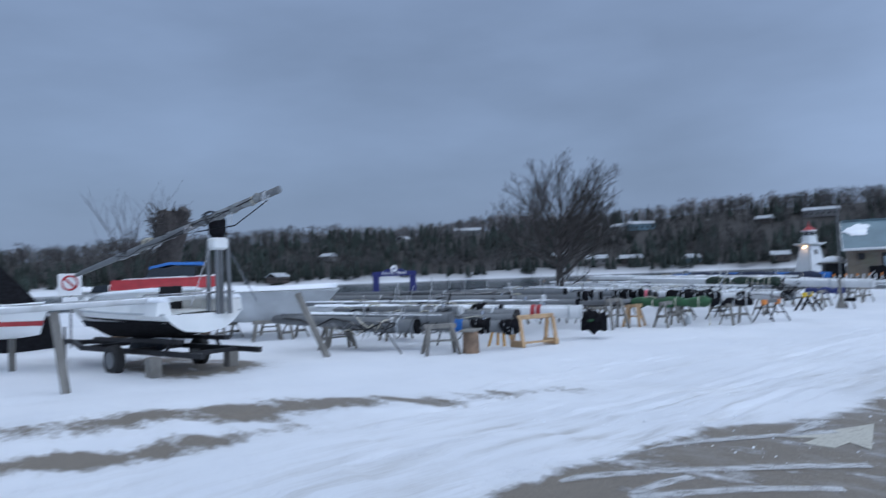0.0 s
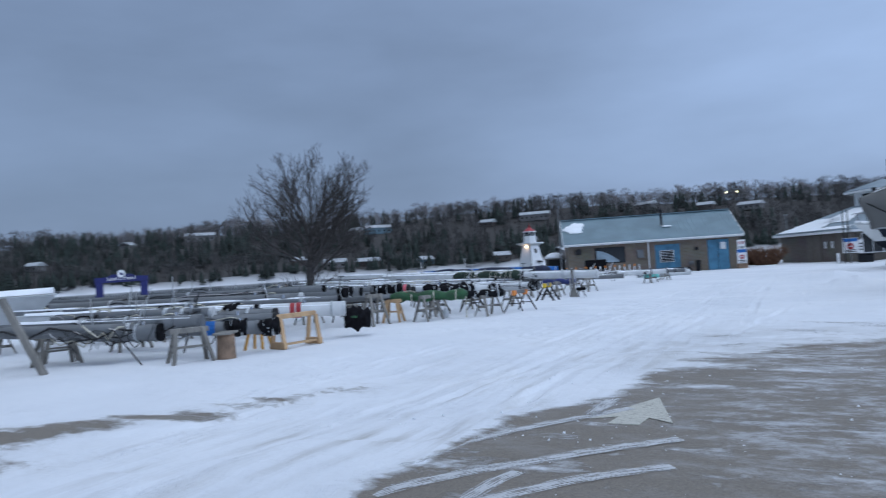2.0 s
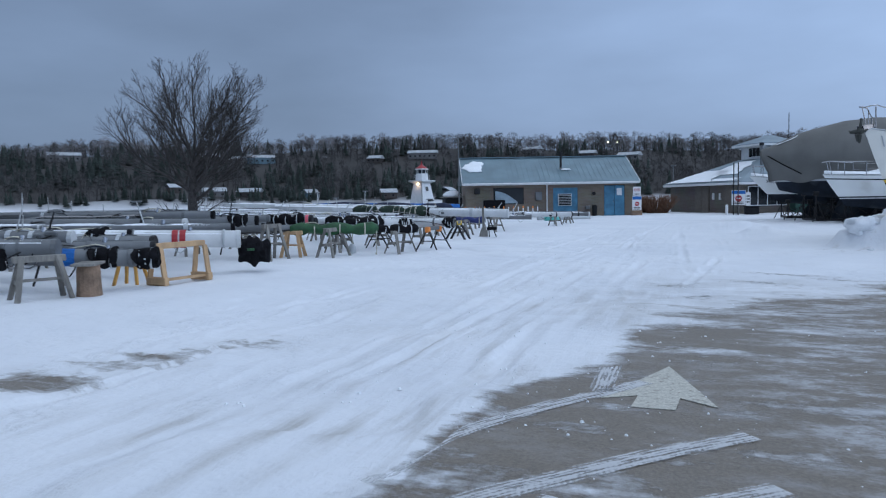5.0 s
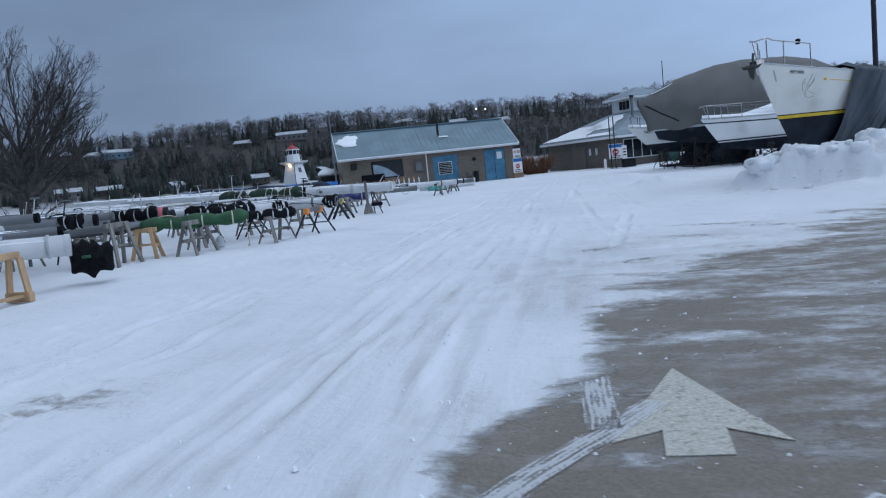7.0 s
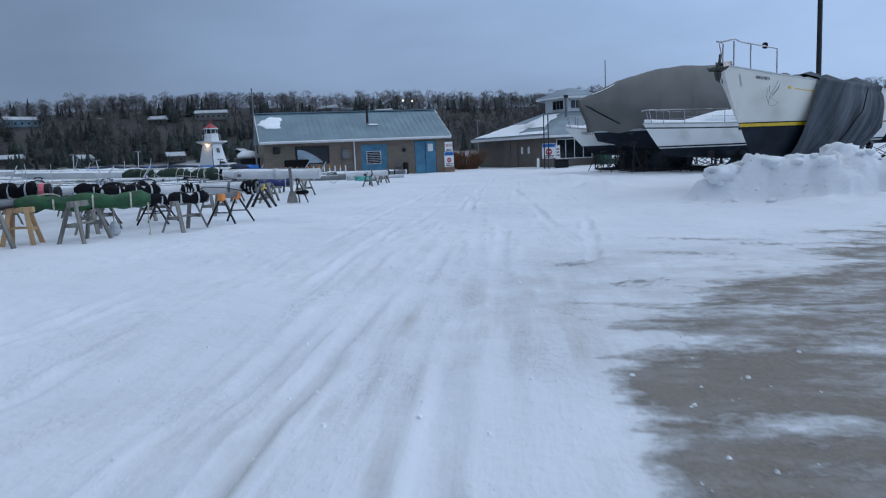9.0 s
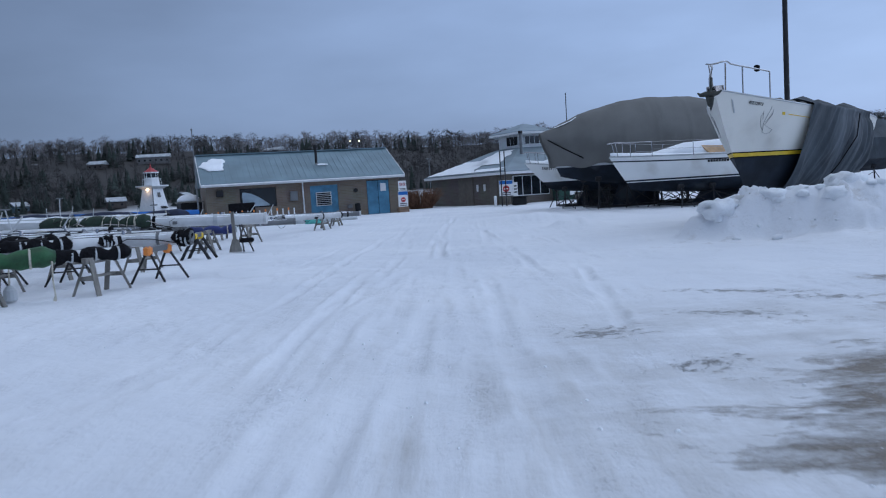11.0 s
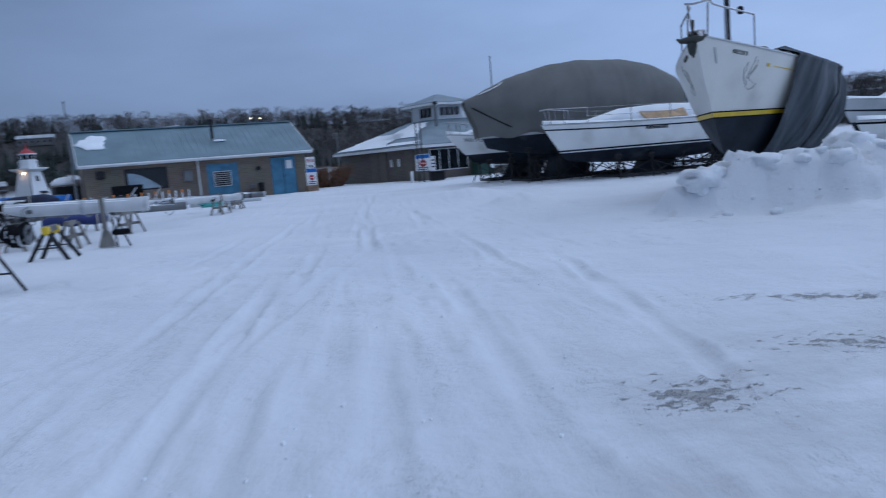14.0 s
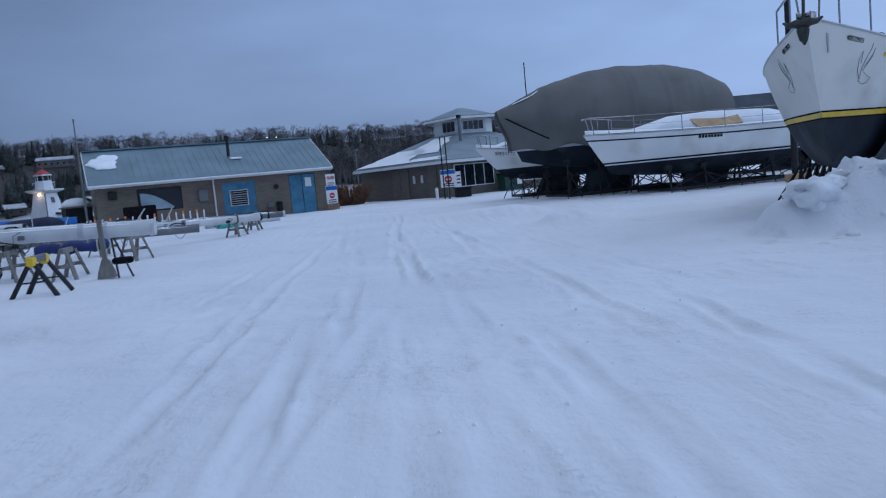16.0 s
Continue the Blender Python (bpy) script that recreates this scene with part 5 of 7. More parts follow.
def chunk(sh, g, x, y, r, sink=0.25):
    """A rounded, knobbly block of ploughed snow, partly sunk."""
    z = float(ground_height(np.array([x]), np.array([y]))[0]) + r * (0.55 - sink)
    n, m = (20, 12) if r > 0.12 else (9, 6)
    turn, sx, sz = g.uniform(0, 6.28), g.uniform(0.8, 1.35), g.uniform(0.6, 0.85)
    a = np.arange(n) * 2 * math.pi / n
    rings = []
    for k in range(m + 1):
        e = -math.pi / 2 + math.pi * k / m
        cx, cy, cz = np.cos(a) * math.cos(e), np.sin(a) * math.cos(e), math.sin(e) + 0 * a
        box = 1 / np.maximum(np.abs(cx), np.maximum(np.abs(cy), np.abs(cz))) ** 0.45       # between a ball and a block
        o = g.seed_shift
        rough = 0.6 + 0.55 * lattice(cx * 1.6 + o, cy * 1.6 + cz * 2.1 + o, 301) + 0.3 * np.abs(2 * lattice(cx * 3.7 + o, cy * 3.7 + cz * 4.1, 302) - 1)
        q = r * box * rough
        px, py = cx * q * sx, cy * q
        rings.append([(x + u * math.cos(turn) - v * math.sin(turn), y + u * math.sin(turn) + v * math.cos(turn), z + w) for u, v, w in zip(px, py, cz * q * sz)])
    sh.loft(rings)


class Seeded(random.Random):
    seed_shift = 0.0


gk = Seeded(31)
heap_chunks, crumbs = Shape(), Shape()
for cx, cy, rad, hh in LUMPS:
    if hh > 0.45:
        for k in range(2):
            gk.seed_shift = gk.uniform(0, 40)
            chunk(heap_chunks, gk, cx + gk.gauss(0, 0.3) * rad, cy - 0.15 + gk.gauss(0, 0.3) * rad, hh * gk.uniform(0.25, 0.42), 0.85)
gk.seed_shift = 3.0
chunk(heap_chunks, gk, 4.6, 25.45, 0.36, 0.6)
for k in range(90):
    gk.seed_shift = gk.uniform(0, 40)
    x = gk.uniform(4.2, 16)
    chunk(crumbs, gk, x, float(np.interp(x, [4, 6, 8, 16], [25.6, 25.0, 24.1, 23.9])) + gk.gauss(-0.2, 0.5), 0.025 + 0.1 * gk.random() ** 3, 0.5)
single("snow_boulders", heap_chunks, DIRTY_SNOW, pose(0, 0, 0), "rounded blocks of dirty ploughed snow on the heap", "snow", kind="stuff", smooth=True)
single("snow_chunks", crumbs, DIRTY_SNOW, pose(0, 0, 0), "broken lumps of ploughed snow on the heap", "snow", kind="stuff", smooth=True)


# ---- boats ----
class Hull:
    """A hull along +x from the stem head. L length, B beam, deck and keel heights at bow, middle and stern."""

    def __init__(self, L, B, deck, keel, rake=(0.6, 0.0), full=0.45, transom=0.7, power=0.42, flare=0.35):
        self.L, self.B, self.deck, self.keel, self.rake = L, B, deck, keel, rake
        self.full, self.transom, self.power, self.flare = full, transom, power, flare

    def zd(self, u):
        a, b, c = self.deck
        return a + (b - a) * min(1, u * 2) * (2 - min(1, u * 2)) if u < 0.5 else b + (c - b) * (u - 0.5) * 2

    def zk(self, u):
        a, b, c = self.keel
        return a + (b - a) * (1 - (1 - min(1, u / 0.45)) ** 2) if u < 0.45 else b + (c - b) * ((u - 0.45) / 0.55) ** 2

    def half(self, u):
        m = self.full
        k = 1 - (1 - u / m) ** 2.1 if u < m else 1 - (1 - self.transom) * ((u - m) / (1 - m)) ** 2
        return self.B / 2 * k

    def point(self, u, s, side):
        """s: 0 keel to 1 deck."""
        zk, zd = self.zk(u), self.zd(u)
        z = zk + (zd - zk) * s
        pw = self.power + self.flare * max(0, 1 - u / 0.4)
        h = self.deck[0] - z
        x = u * self.L + (self.rake[0] * h + self.rake[1] * h * h) * (1 - u) ** 3
        return (x, side * self.half(u) * max(0, s) ** pw, z)

    def level(self, u, z):
        zk, zd = self.zk(u), self.zd(u)
        return min(1, max(0, (z - zk) / (zd - zk)))

    def band(self, lo, hi, rows=6, n=26, out=0.0, u1=1.0):
        """The skin between two heights (functions of u), both sides."""
        sh = Shape()
        for side in (-1, 1):
            rings = []
            for i in range(n + 1):
                u = (i / n) ** 1.3 * u1
                a, b = self.level(u, lo(u)), self.level(u, hi(u))
                r = []
                for k in range(rows + 1):
                    x, y, z = self.point(u, a + (b - a) * k / rows, side)
                    r.append((x - out * (1 - u) * 0.5, y + side * out, z))
                rings.append(r if side > 0 else r[::-1])
            sh.loft(rings, closed=False)
        return sh

    def cap(self, lo, hi, u=1.0, rows=8):
        a, b = self.level(u, lo), self.level(u, hi)
        r = [self.point(u, a + (b - a) * k / rows, 1) for k in range(rows + 1)] + [self.point(u, a + (b - a) * k / rows, -1) for k in range(rows, -1, -1)]
        return Shape().add(r, [tuple(range(len(r)))])

    def deck_sheet(self, drop=0.02, inset=0.0, n=22, crown=0.06):
        sh = Shape()
        sh.loft([[(p[0] + inset, p[1] * k * (1 - inset), p[2] - drop + crown * (1 - k * k)) for k in (-1, -0.5, 0, 0.5, 1)] for p in [self.point((i / n) ** 1.3, 1.0, 1) for i in range(n + 1)]], closed=False)
        return sh

    def rail(self, rise, side, u0, u1, n=14, inset=0.06):
        return [(p[0], p[1] - side * inset, p[2] + rise) for p in [self.point(u0 + (u1 - u0) * i / n, 1.0, side) for i in range(n + 1)]]


def hull_parts(t, h, topside, bottom, wl, stripes=(), snow=True):
    lo, hi = (lambda u: -9), (lambda u: 9)
    w = lambda u: wl
    part("hull_side", h.band(w, hi), topside, t, smooth=True)
    part("bottom", h.band(lo, w), bottom, t, "dark antifouled bottom", smooth=True)
    part("transom", h.cap(-9, 9), topside, t)
    for z0, z1, m, lab in stripes:
        part("stripe", h.band(lambda u: z0 if z0 > 0 else h.zd(u) + z0, lambda u: z1 if z0 > 0 else h.zd(u) + z1, 1, out=0.006), m, t, lab)
    part("deck", h.deck_sheet(), GEL, t)
    for sd in (1, -1):
        part("toe_rail", Shape().tube(h.rail(0.01, sd, 0.0, 1.0, 20, 0.0), 0.02, 6), GEL_GREY, t)
    if snow:
        part("deck_snow", h.deck_sheet(-0.05, 0.05, crown=0.14), SNOW, t, "snow lying on the deck", smooth=True)


def fin(t, x0, x1, z0, z1, th, material, rake=0.4):
    prof = lambda a, b, z, th2: [(a, 0, z), (a + (b - a) * 0.3, th2, z), (b, 0.01, z), (b, -0.01, z), (a + (b - a) * 0.3, -th2, z)]
    part("keel", Shape().loft([prof(x0 + rake, x1 + rake * 0.5, z0, th * 1.2), prof(x0, x1, z1, th)]), material, t)


def pulpit(t, h, rise=0.62, back=0.16, material=STEEL):
    wide = lambda q, sd: (q[0], sd * max(0.2, abs(q[1])), q[2])
    a, b = [wide(q, 1) for q in h.rail(rise, 1, 0.02, back, 6)], [wide(q, -1) for q in h.rail(rise, -1, 0.02, back, 6)]
    front = [(a[0][0] - 0.16, 0.17, a[0][2] - 0.02), (a[0][0] - 0.25, 0.08, a[0][2] - 0.05), (a[0][0] - 0.27, 0, a[0][2] - 0.06), (a[0][0] - 0.25, -0.08, a[0][2] - 0.05), (a[0][0] - 0.16, -0.17, a[0][2] - 0.02)]
    p = part("pulpit", Shape().tube(a[::-1] + front + b, 0.019, 7), material, t, "stainless bow rail")
    for s in (1, -1):
        for u in (0.03, 0.5 * back, back):
            q = h.rail(0, s, u, u + 0.001, 1)[0]
            part("stanchion", Shape().tube([q, (q[0] - (0.12 if u < 0.05 else 0), s * max(0.18, abs(q[1])), q[2] + rise - 0.02)], 0.016, 6), material, p)


def lifelines(t, h, u0, u1, n, rise=0.6):
    for s in (1, -1):
        for k in range(n):
            u = u0 + (u1 - u0) * k / (n - 1)
            q = h.rail(0, s, u, u + 0.001, 1)[0]
            part("stanchion", Shape().tube([q, (q[0], q[1], q[2] + rise)], 0.015, 6), STEEL, t)
        for z in (rise, rise * 0.5):
            part("lifeline", Shape().tube(h.rail(z, s, u0, u1, 10), 0.006, 4), STEEL, t)


def cradle(x0, x1, w, top, m, label):
    """A black steel boat stand: rails, posts, braces and pads."""
    t = thing("boat_cradle", m, label, "boat stand", "boat stands")
    for s in (-1, 1):
        part("rail", Shape().beam((x0, s * w / 2, 0.1), (x1, s * w / 2, 0.1), 0.1, 0.1), STEEL_B, t)
    n = 5
    for k in range(n):
        x = x0 + (x1 - x0) * k / (n - 1)
        part("crossbar", Shape().beam((x, -w / 2, 0.1), (x, w / 2, 0.1), 0.08, 0.08), STEEL_B, t)
        for s in (-1, 1):
            part("post", Shape().tube([(x, s * w / 2, 0.05), (x, s * w / 2 * 0.9, top)], 0.035, 6), STEEL_B, t)
            part("pad", Shape().box((x, s * w / 2 * 0.88, top), (0.26, 0.1, 0.22), cut=0.02, m=Matrix.Rotation(radians(-25 * s), 4, "X")), STEEL_B, t)
            for e in (-1, 1):
                part("prop_leg", Shape().tube([(x + 0.28 * e, s * (w / 2 + 0.42), 0.0), (x, s * w / 2 * 0.95, top * 0.8)], 0.022, 5), STEEL_B, t)
            if k < n - 1:
                x2 = x0 + (x1 - x0) * (k + 1) / (n - 1)
                part("brace", Shape().tube([(x, s * w / 2, 0.12), (x2, s * w / 2 * 0.93, top * 0.75)], 0.02, 5), STEEL_B, t)
                part("brace", Shape().tube([(x2, s * w / 2, 0.12), (x, s * w / 2 * 0.93, top * 0.75)], 0.02, 5), STEEL_B, t)


def drape(sections, folds, depth, seed):
    """A tarpaulin hung over sections: each a list of points from one edge over the top to the other edge."""
    rings = []
    for i, sec in enumerate(sections):
        k = np.arange(len(sec)) / (len(sec) - 1)
        n1, n2 = lattice(i * folds + 0 * k + 1.5 * k, k * 5, seed), lattice(i * folds * 2.6 - 2 * k, k * 9, seed + 1)
        seam = 0.5 * max(0.0, 1 - abs(((i + 6) % 16) - 8) / 1.2) if i % 16 else 0.0
        wv = 1.4 * (1 - np.abs(2 * n1 - 1)) ** 2 + 0.6 * (1 - np.abs(2 * n2 - 1)) + seam
        c = Vector((0, 0, sum(p[2] for p in sec) / len(sec)))
        r = []
        for p, w in zip(sec, wv):
            o = Vector((0, p[1] - c.y, p[2] - c.z))
            o = o.normalized() if o.length > 1e-6 else Vector((0, 0, 1))
            r.append(tuple(Vector(p) + o * depth * float(w)))
        rings.append(r)
    return Shape().loft(rings, closed=False)


def value(a, b, seed):
    return float(lattice(np.array([float(a)]), np.array([float(b)]), seed)[0])


# big cream sloop, bow towards the lane
WB = pose(4.62, 25.5, 0, 0, 0, 48)
hw = Hull(9.6, 2.95, (3.06, 2.58, 2.6), (0.95, 0.62, 1.2), rake=(0.52, 0.1), full=0.5, transom=0.7, power=0.34, flare=0.36)
wb = thing("cruising_sailboat", WB, "cream sailboat with a yellow stripe, half under a slate tarpaulin", "sailboat")
hull_parts(wb, hw, GEL_CREAM, NAVY, 1.62, ((1.62, 1.7, YELLOW, "yellow boot stripe"), (1.7, 1.725, BLACK, "thin black line"), (1.595, 1.62, BLACK, "thin black line")), snow=False)
fin(wb, 3.4, 5.8, 0.72, 0.12, 0.12, NAVY)
pulpit(wb, hw, 0.62, 0.14)
IRON = mat("dull_galvanised_iron", (0.055, 0.058, 0.05), 0.7, 0.2, var=0.4, scale=6, bump=0.3)
anchor = part("anchor", Shape().tube([(-0.16, 0, 3.0), (-0.24, 0, 2.86), (-0.22, 0, 2.72), (-0.18, 0, 2.66)], [0.085, 0.09, 0.06, 0.02], 8), IRON, wb, "dull iron claw anchor on the bow roller")
for sd in (-1, 1):
    part("fluke", Shape().tube([(-0.2, 0, 2.93), (-0.24, sd * 0.1, 2.96), (-0.27, sd * 0.19, 2.95), (-0.24, sd * 0.26, 3.0)], [0.08, 0.06, 0.04, 0.015], 8), IRON, anchor)
part("shank", Shape().beam((-0.2, 0, 2.92), (-0.12, 0, 3.3), 0.035, 0.06), IRON, anchor)
part("roller", Shape().tube([(-0.06, -0.08, 3.07), (-0.06, 0.08, 3.07)], 0.06, 10), STEEL, wb)
for sd in (-1, 1):
    part("roller_cheek", Shape().beam((-0.16, sd * 0.09, 3.06), (0.3, sd * 0.09, 3.1), 0.02, 0.12), STEEL, wb)
part("nav_light", Shape().box((1.15, -0.5, 3.52), (0.12, 0.1, 0.14), cut=0.02), BLACK, wb, "black navigation light on the rail")
part("cabin", Shape().loft([[(2.2 + k, -0.8 + 0.1 * (k == 0), 2.6), (2.3 + k, -0.7, 2.72), (2.3 + k, 0.7, 2.72), (2.2 + k, 0.8 - 0.1 * (k == 0), 2.6)] for k in (0, 2, 4)]), GEL_CREAM, wb)


def side_mark(t, h, u, s, du, ds, material, name, label="", n=1, gap=0.5, lean=0.0, out=0.012, side=-1):
    """Small raised bars on the topsides."""
    for k in range(n):
        sh = Shape()
        a = u + k * du * (1 + gap)
        p = [Vector(h.point(a, s, side)), Vector(h.point(a + du, s, side)), Vector(h.point(a + du + lean, s + ds, side)), Vector(h.point(a + lean, s + ds, side))]
        nn = (p[1] - p[0]).cross(p[3] - p[0]).normalized()
        if nn.y * side < 0:
            nn = -nn
        sh.loft([[q + nn * 0.002 for q in p], [q + nn * out for q in p]])
        part(name, sh, material, t, label if k == 0 else "")


def hull_words(t, h, text, u, sv, size, material, side):
    """Characters laid on the topsides."""
    p = Vector(h.point(u, sv, side))
    ax = (Vector(h.point(u + 0.02, sv, side)) - p).normalized() * -side
    up = Vector(h.point(u, sv + 0.05, side)) - p
    up = (up - ax * up.dot(ax)).normalized()
    out = ax.cross(up)
    m = Matrix.Translation(p + out * 0.006) @ Matrix((ax, up, out)).transposed().to_4x4()
    words("registration", text, size, material, t, m, 0.003)


for sd, uu in ((-1, 0.098), (1, 0.09)):
    hull_words(wb, hw, "42E12973", uu - 0.004, 0.93, 0.105, DARKBOX, sd)
LINE = mat("grey_line_paint", (0.25, 0.25, 0.25), 0.5, var=0.1, bump=0)


def bird(side):
    """A line drawing of a rising bird on the bow."""
    curves = ([(0.115, 0.56), (0.118, 0.64), (0.128, 0.72), (0.138, 0.79), (0.141, 0.83)], [(0.12, 0.62), (0.132, 0.68), (0.143, 0.74), (0.147, 0.8)],
              [(0.115, 0.56), (0.108, 0.62), (0.11, 0.7), (0.118, 0.76), (0.116, 0.68)], [(0.112, 0.55), (0.124, 0.53), (0.137, 0.55), (0.145, 0.59), (0.134, 0.6), (0.124, 0.62)],
              [(0.124, 0.66), (0.136, 0.71), (0.144, 0.76)])
    for c in curves:
        pts = []
        for u, s in c:
            p = Vector(hw.point(u - 0.004, s + 0.1, side))
            pts.append((p.x, p.y + side * 0.008, p.z))
        part("bird_line", Shape().tube(pts, 0.0045, 4), LINE, wb, "grey line drawing of a bird")


bird(-1), bird(1)
side_mark(wb, hw, 0.17, 0.86, 0.008, 0.03, YELLOW, "yellow_mark")
side_mark(wb, hw, 0.19, 0.87, 0.075, 0.008, YELLOW, "gold_line", "faded gold line")
side_mark(wb, hw, 0.034, 0.8, 0.003, 0.13, GEL_GREY, "rub_strip", "grey rub strip below the roller", out=0.015)
# tarpaulin slung over the middle of the hull, following it round and hanging in diagonal folds
secs = []
for i in range(130):
    q = i / 129
    u = 0.265 + 0.42 * q
    sec = []
    for k in range(41):
        v = k / 40                                    # 0 at the hanging edge, 1 at the rail
        us = u - 0.055 * (1 - v) * (1 - 0.7 * q)
        s = 0.06 + 0.94 * v
        x, y, z = hw.point(us, s, -1)
        fa, fb = i * 0.085 - 1.6 * v + 7, v * 1.1 + i * 0.01       # folds run aslant from the rail to the hanging edge
        n1, n2, n3 = value(fa, fb, 201), value(fa * 2.3, fb * 1.7, 202), value(fa * 5.1, fb * 3.3, 203)
        ridge = 1.7 * (1 - abs(2 * n1 - 1)) ** 1.5 + 0.8 * (1 - abs(2 * n2 - 1)) + 0.3 * n3
        off = 0.04 + 0.3 * q * math.sin(math.pi * min(1, v * 1.1)) ** 0.7 + 0.075 * (0.5 + 0.7 * (1 - v)) * ridge
        sag = 0.22 * max(0.0, 0.3 - v) / 0.3 * (0.5 + 0.5 * math.sin(i * 0.15))
        sec.append((x - 0.03 * ridge, y - off, z - sag + 0.05 * v))
    x, y, z = hw.point(u, 1, -1)
    bump = 0.2 * value(i * 0.12, 3.0, 204) + 0.06 * value(i * 0.4, 5.0, 205) - 0.08
    sec += [(x, y * 0.93, z + 0.1 + bump * 0.5), (x, y * 0.75, z + 0.15 + bump), (x, y * 0.4, z + 0.2), (x, 0, z + 0.22), (x, -y * 0.9, z + 0.08)]
    secs.append(sec)
tarp = part("tarpaulin", Shape().loft(secs, closed=False), CANVAS_D, wb, "slate-blue tarpaulin hanging in folds", smooth=True)
rope_pts = [(p[0] + 0.02, p[1] - 0.1, p[2]) for p in [secs[44][0], secs[52][12], secs[65][26], secs[75][38]]]
part("tie_rope", Shape().tube(rope_pts, 0.015, 5), BLACK, wb)
fold = []
for i in range(20):
    u = 0.16 + 0.2 * i / 19
    x, y, z = hw.point(u, 1, -1)
    fold.append([(x, y + 0.03, z + 0.01), (x, y + 0.06, z + 0.06 + 0.025 * math.sin(i * 1.7)), (x, y + 0.2, z + 0.07 + 0.03 * math.sin(i * 2.3)), (x, y + 0.3, z + 0.02)])
part("rolled_cover", Shape().loft(fold, closed=False), CANVAS, wb, "rolled canvas along the rail", smooth=True)
cradle(4.2, 7.8, 2.0, 1.0, WB, "black steel stand under the cream sailboat")

# white sloop behind it
SB = pose(5.55, 39.9, 0, 0, 0, 11)
hs = Hull(10.6, 3.3, (2.17, 2.02, 2.05), (0.8, 0.55, 1.0), rake=(0.62, 0.05), full=0.52, transom=0.72, power=0.3, flare=0.35)
sb = thing("racing_sailboat", SB, "white sloop with navy lines and snow on its deck", "sailboat")
hull_parts(sb, hs, GEL, NAVY, 1.1, ((1.14, 1.2, NAVY, "navy boot stripe"), (-0.2, -0.15, NAVY, "navy sheer stripe")))
fin(sb, 3.6, 5.6, 0.6, 0.12, 0.1, NAVY)
fin(sb, 8.6, 9.2, 0.8, 0.25, 0.05, NAVY)
pulpit(sb, hs, 0.6, 0.14)
lifelines(sb, hs, 0.14, 0.85, 6)
part("cabin", Shape().loft([[(x, -w, 1.98), (x + 0.25, -w * 0.8, 1.98 + hh), (x + 0.25, w * 0.8, 1.98 + hh), (x, w, 1.98)] for x, w, hh in ((2.2, 0.5, 0.12), (3.3, 0.85, 0.42), (5.0, 1.0, 0.52), (7.0, 1.0, 0.5))]), GEL, sb, smooth=False)
part("cabin_snow", Shape().loft([[(x, -w, 2.02), (x, -w * 0.7, 2.06 + hh), (x, 0, 2.14 + hh), (x, w * 0.7, 2.06 + hh), (x, w, 2.02)] for x, w, hh in ((1.2, 0.4, 0.0), (2.2, 0.8, 0.22), (3.3, 1.05, 0.48), (5.0, 1.15, 0.56), (7.0, 1.1, 0.52), (8.6, 1.0, 0.2))]), SNOW, sb, "deep snow over the cabin", smooth=True)
part("hatch_board", Shape().loft([[(3.75, -1.22, 2.12), (5.5, -1.22, 2.16), (5.6, -0.72, 2.6), (3.6, -0.72, 2.52)], [(3.75, -1.18, 2.08), (5.5, -1.18, 2.12), (5.6, -0.68, 2.54), (3.6, -0.68, 2.46)]]), WOOD_N, sb, "varnished plywood cover board")
side_mark(sb, hs, 0.33, 0.8, 0.008, 0.06, DARKBOX, "name_bar", "dark name lettering as bars", 8, 0.3)
cradle(2.6, 8.2, 2.1, 0.8, SB, "black steel stand under the white sloop")

# motor cruiser under a grey-green winter cover
CB = pose(3.3, 43.2, 0, 0, 0, 9)
hc = Hull(9.2, 3.5, (3.3, 2.9, 2.8), (1.55, 1.1, 1.2), rake=(0.45, 0.0), full=0.5, transom=0.9, power=0.3, flare=0.4)
cb = thing("covered_boat", CB, "large boat under a domed grey-green winter cover", "boat")
lo9, hi9 = (lambda u: -9), (lambda u: 9)
part("bottom", hc.band(lo9, lambda u: 1.95), NAVY, cb, "navy hull below the cover", smooth=True)
part("hull_side", hc.band(lambda u: 1.95, hi9), GEL_GREY, cb, smooth=True)
part("transom", hc.cap(-9, 9), GEL_GREY, cb)
secs = []
for i in range(97):
    u = i / 96
    top = float(np.interp(u, [0, 0.06, 0.2, 0.4, 0.57, 0.75, 0.9, 1.0], [3.5, 3.72, 4.3, 4.76, 4.9, 4.84, 4.56, 4.1]))
    sec = []
    for side in (-1, 1):
        row = []
        for s in (0.45, 0.52, 0.6, 0.7, 0.8, 0.9, 1.0):
            x, y, z = hc.point(u, s, side)
            row.append((x - 0.1 * (1 - u), y + side * (0.05 + 0.12 * (i == 0)), max(z, 1.98) if s > 0.5 else 1.98 + 0.09 * math.sin(i * 0.33)))
        x, y, z = row[-1]
        for f in (0.15, 0.3, 0.45, 0.6, 0.75, 0.88):
            a = f * math.pi / 2
            row.append((x, y * math.cos(a) ** 0.8, z + (top - z) * math.sin(a)))
        sec.append(row)
    x = sec[0][6][0]
    secs.append(sec[0] + [(x, 0, top)] + sec[1][::-1])
part("winter_cover", drape(secs, 0.11, 0.032, 9), CANVAS, cb, "grey-green canvas cover stretched over bows", smooth=True)
ends = secs[-1]
part("cover_end", Shape().add(ends, [tuple(range(len(ends)))]), CANVAS, cb)
part("bow_line", Shape().tube([(0.15, -0.2, 3.25), (0.8, -0.75, 2.75), (1.5, -1.15, 2.3)], 0.03, 5), BLACK, cb)
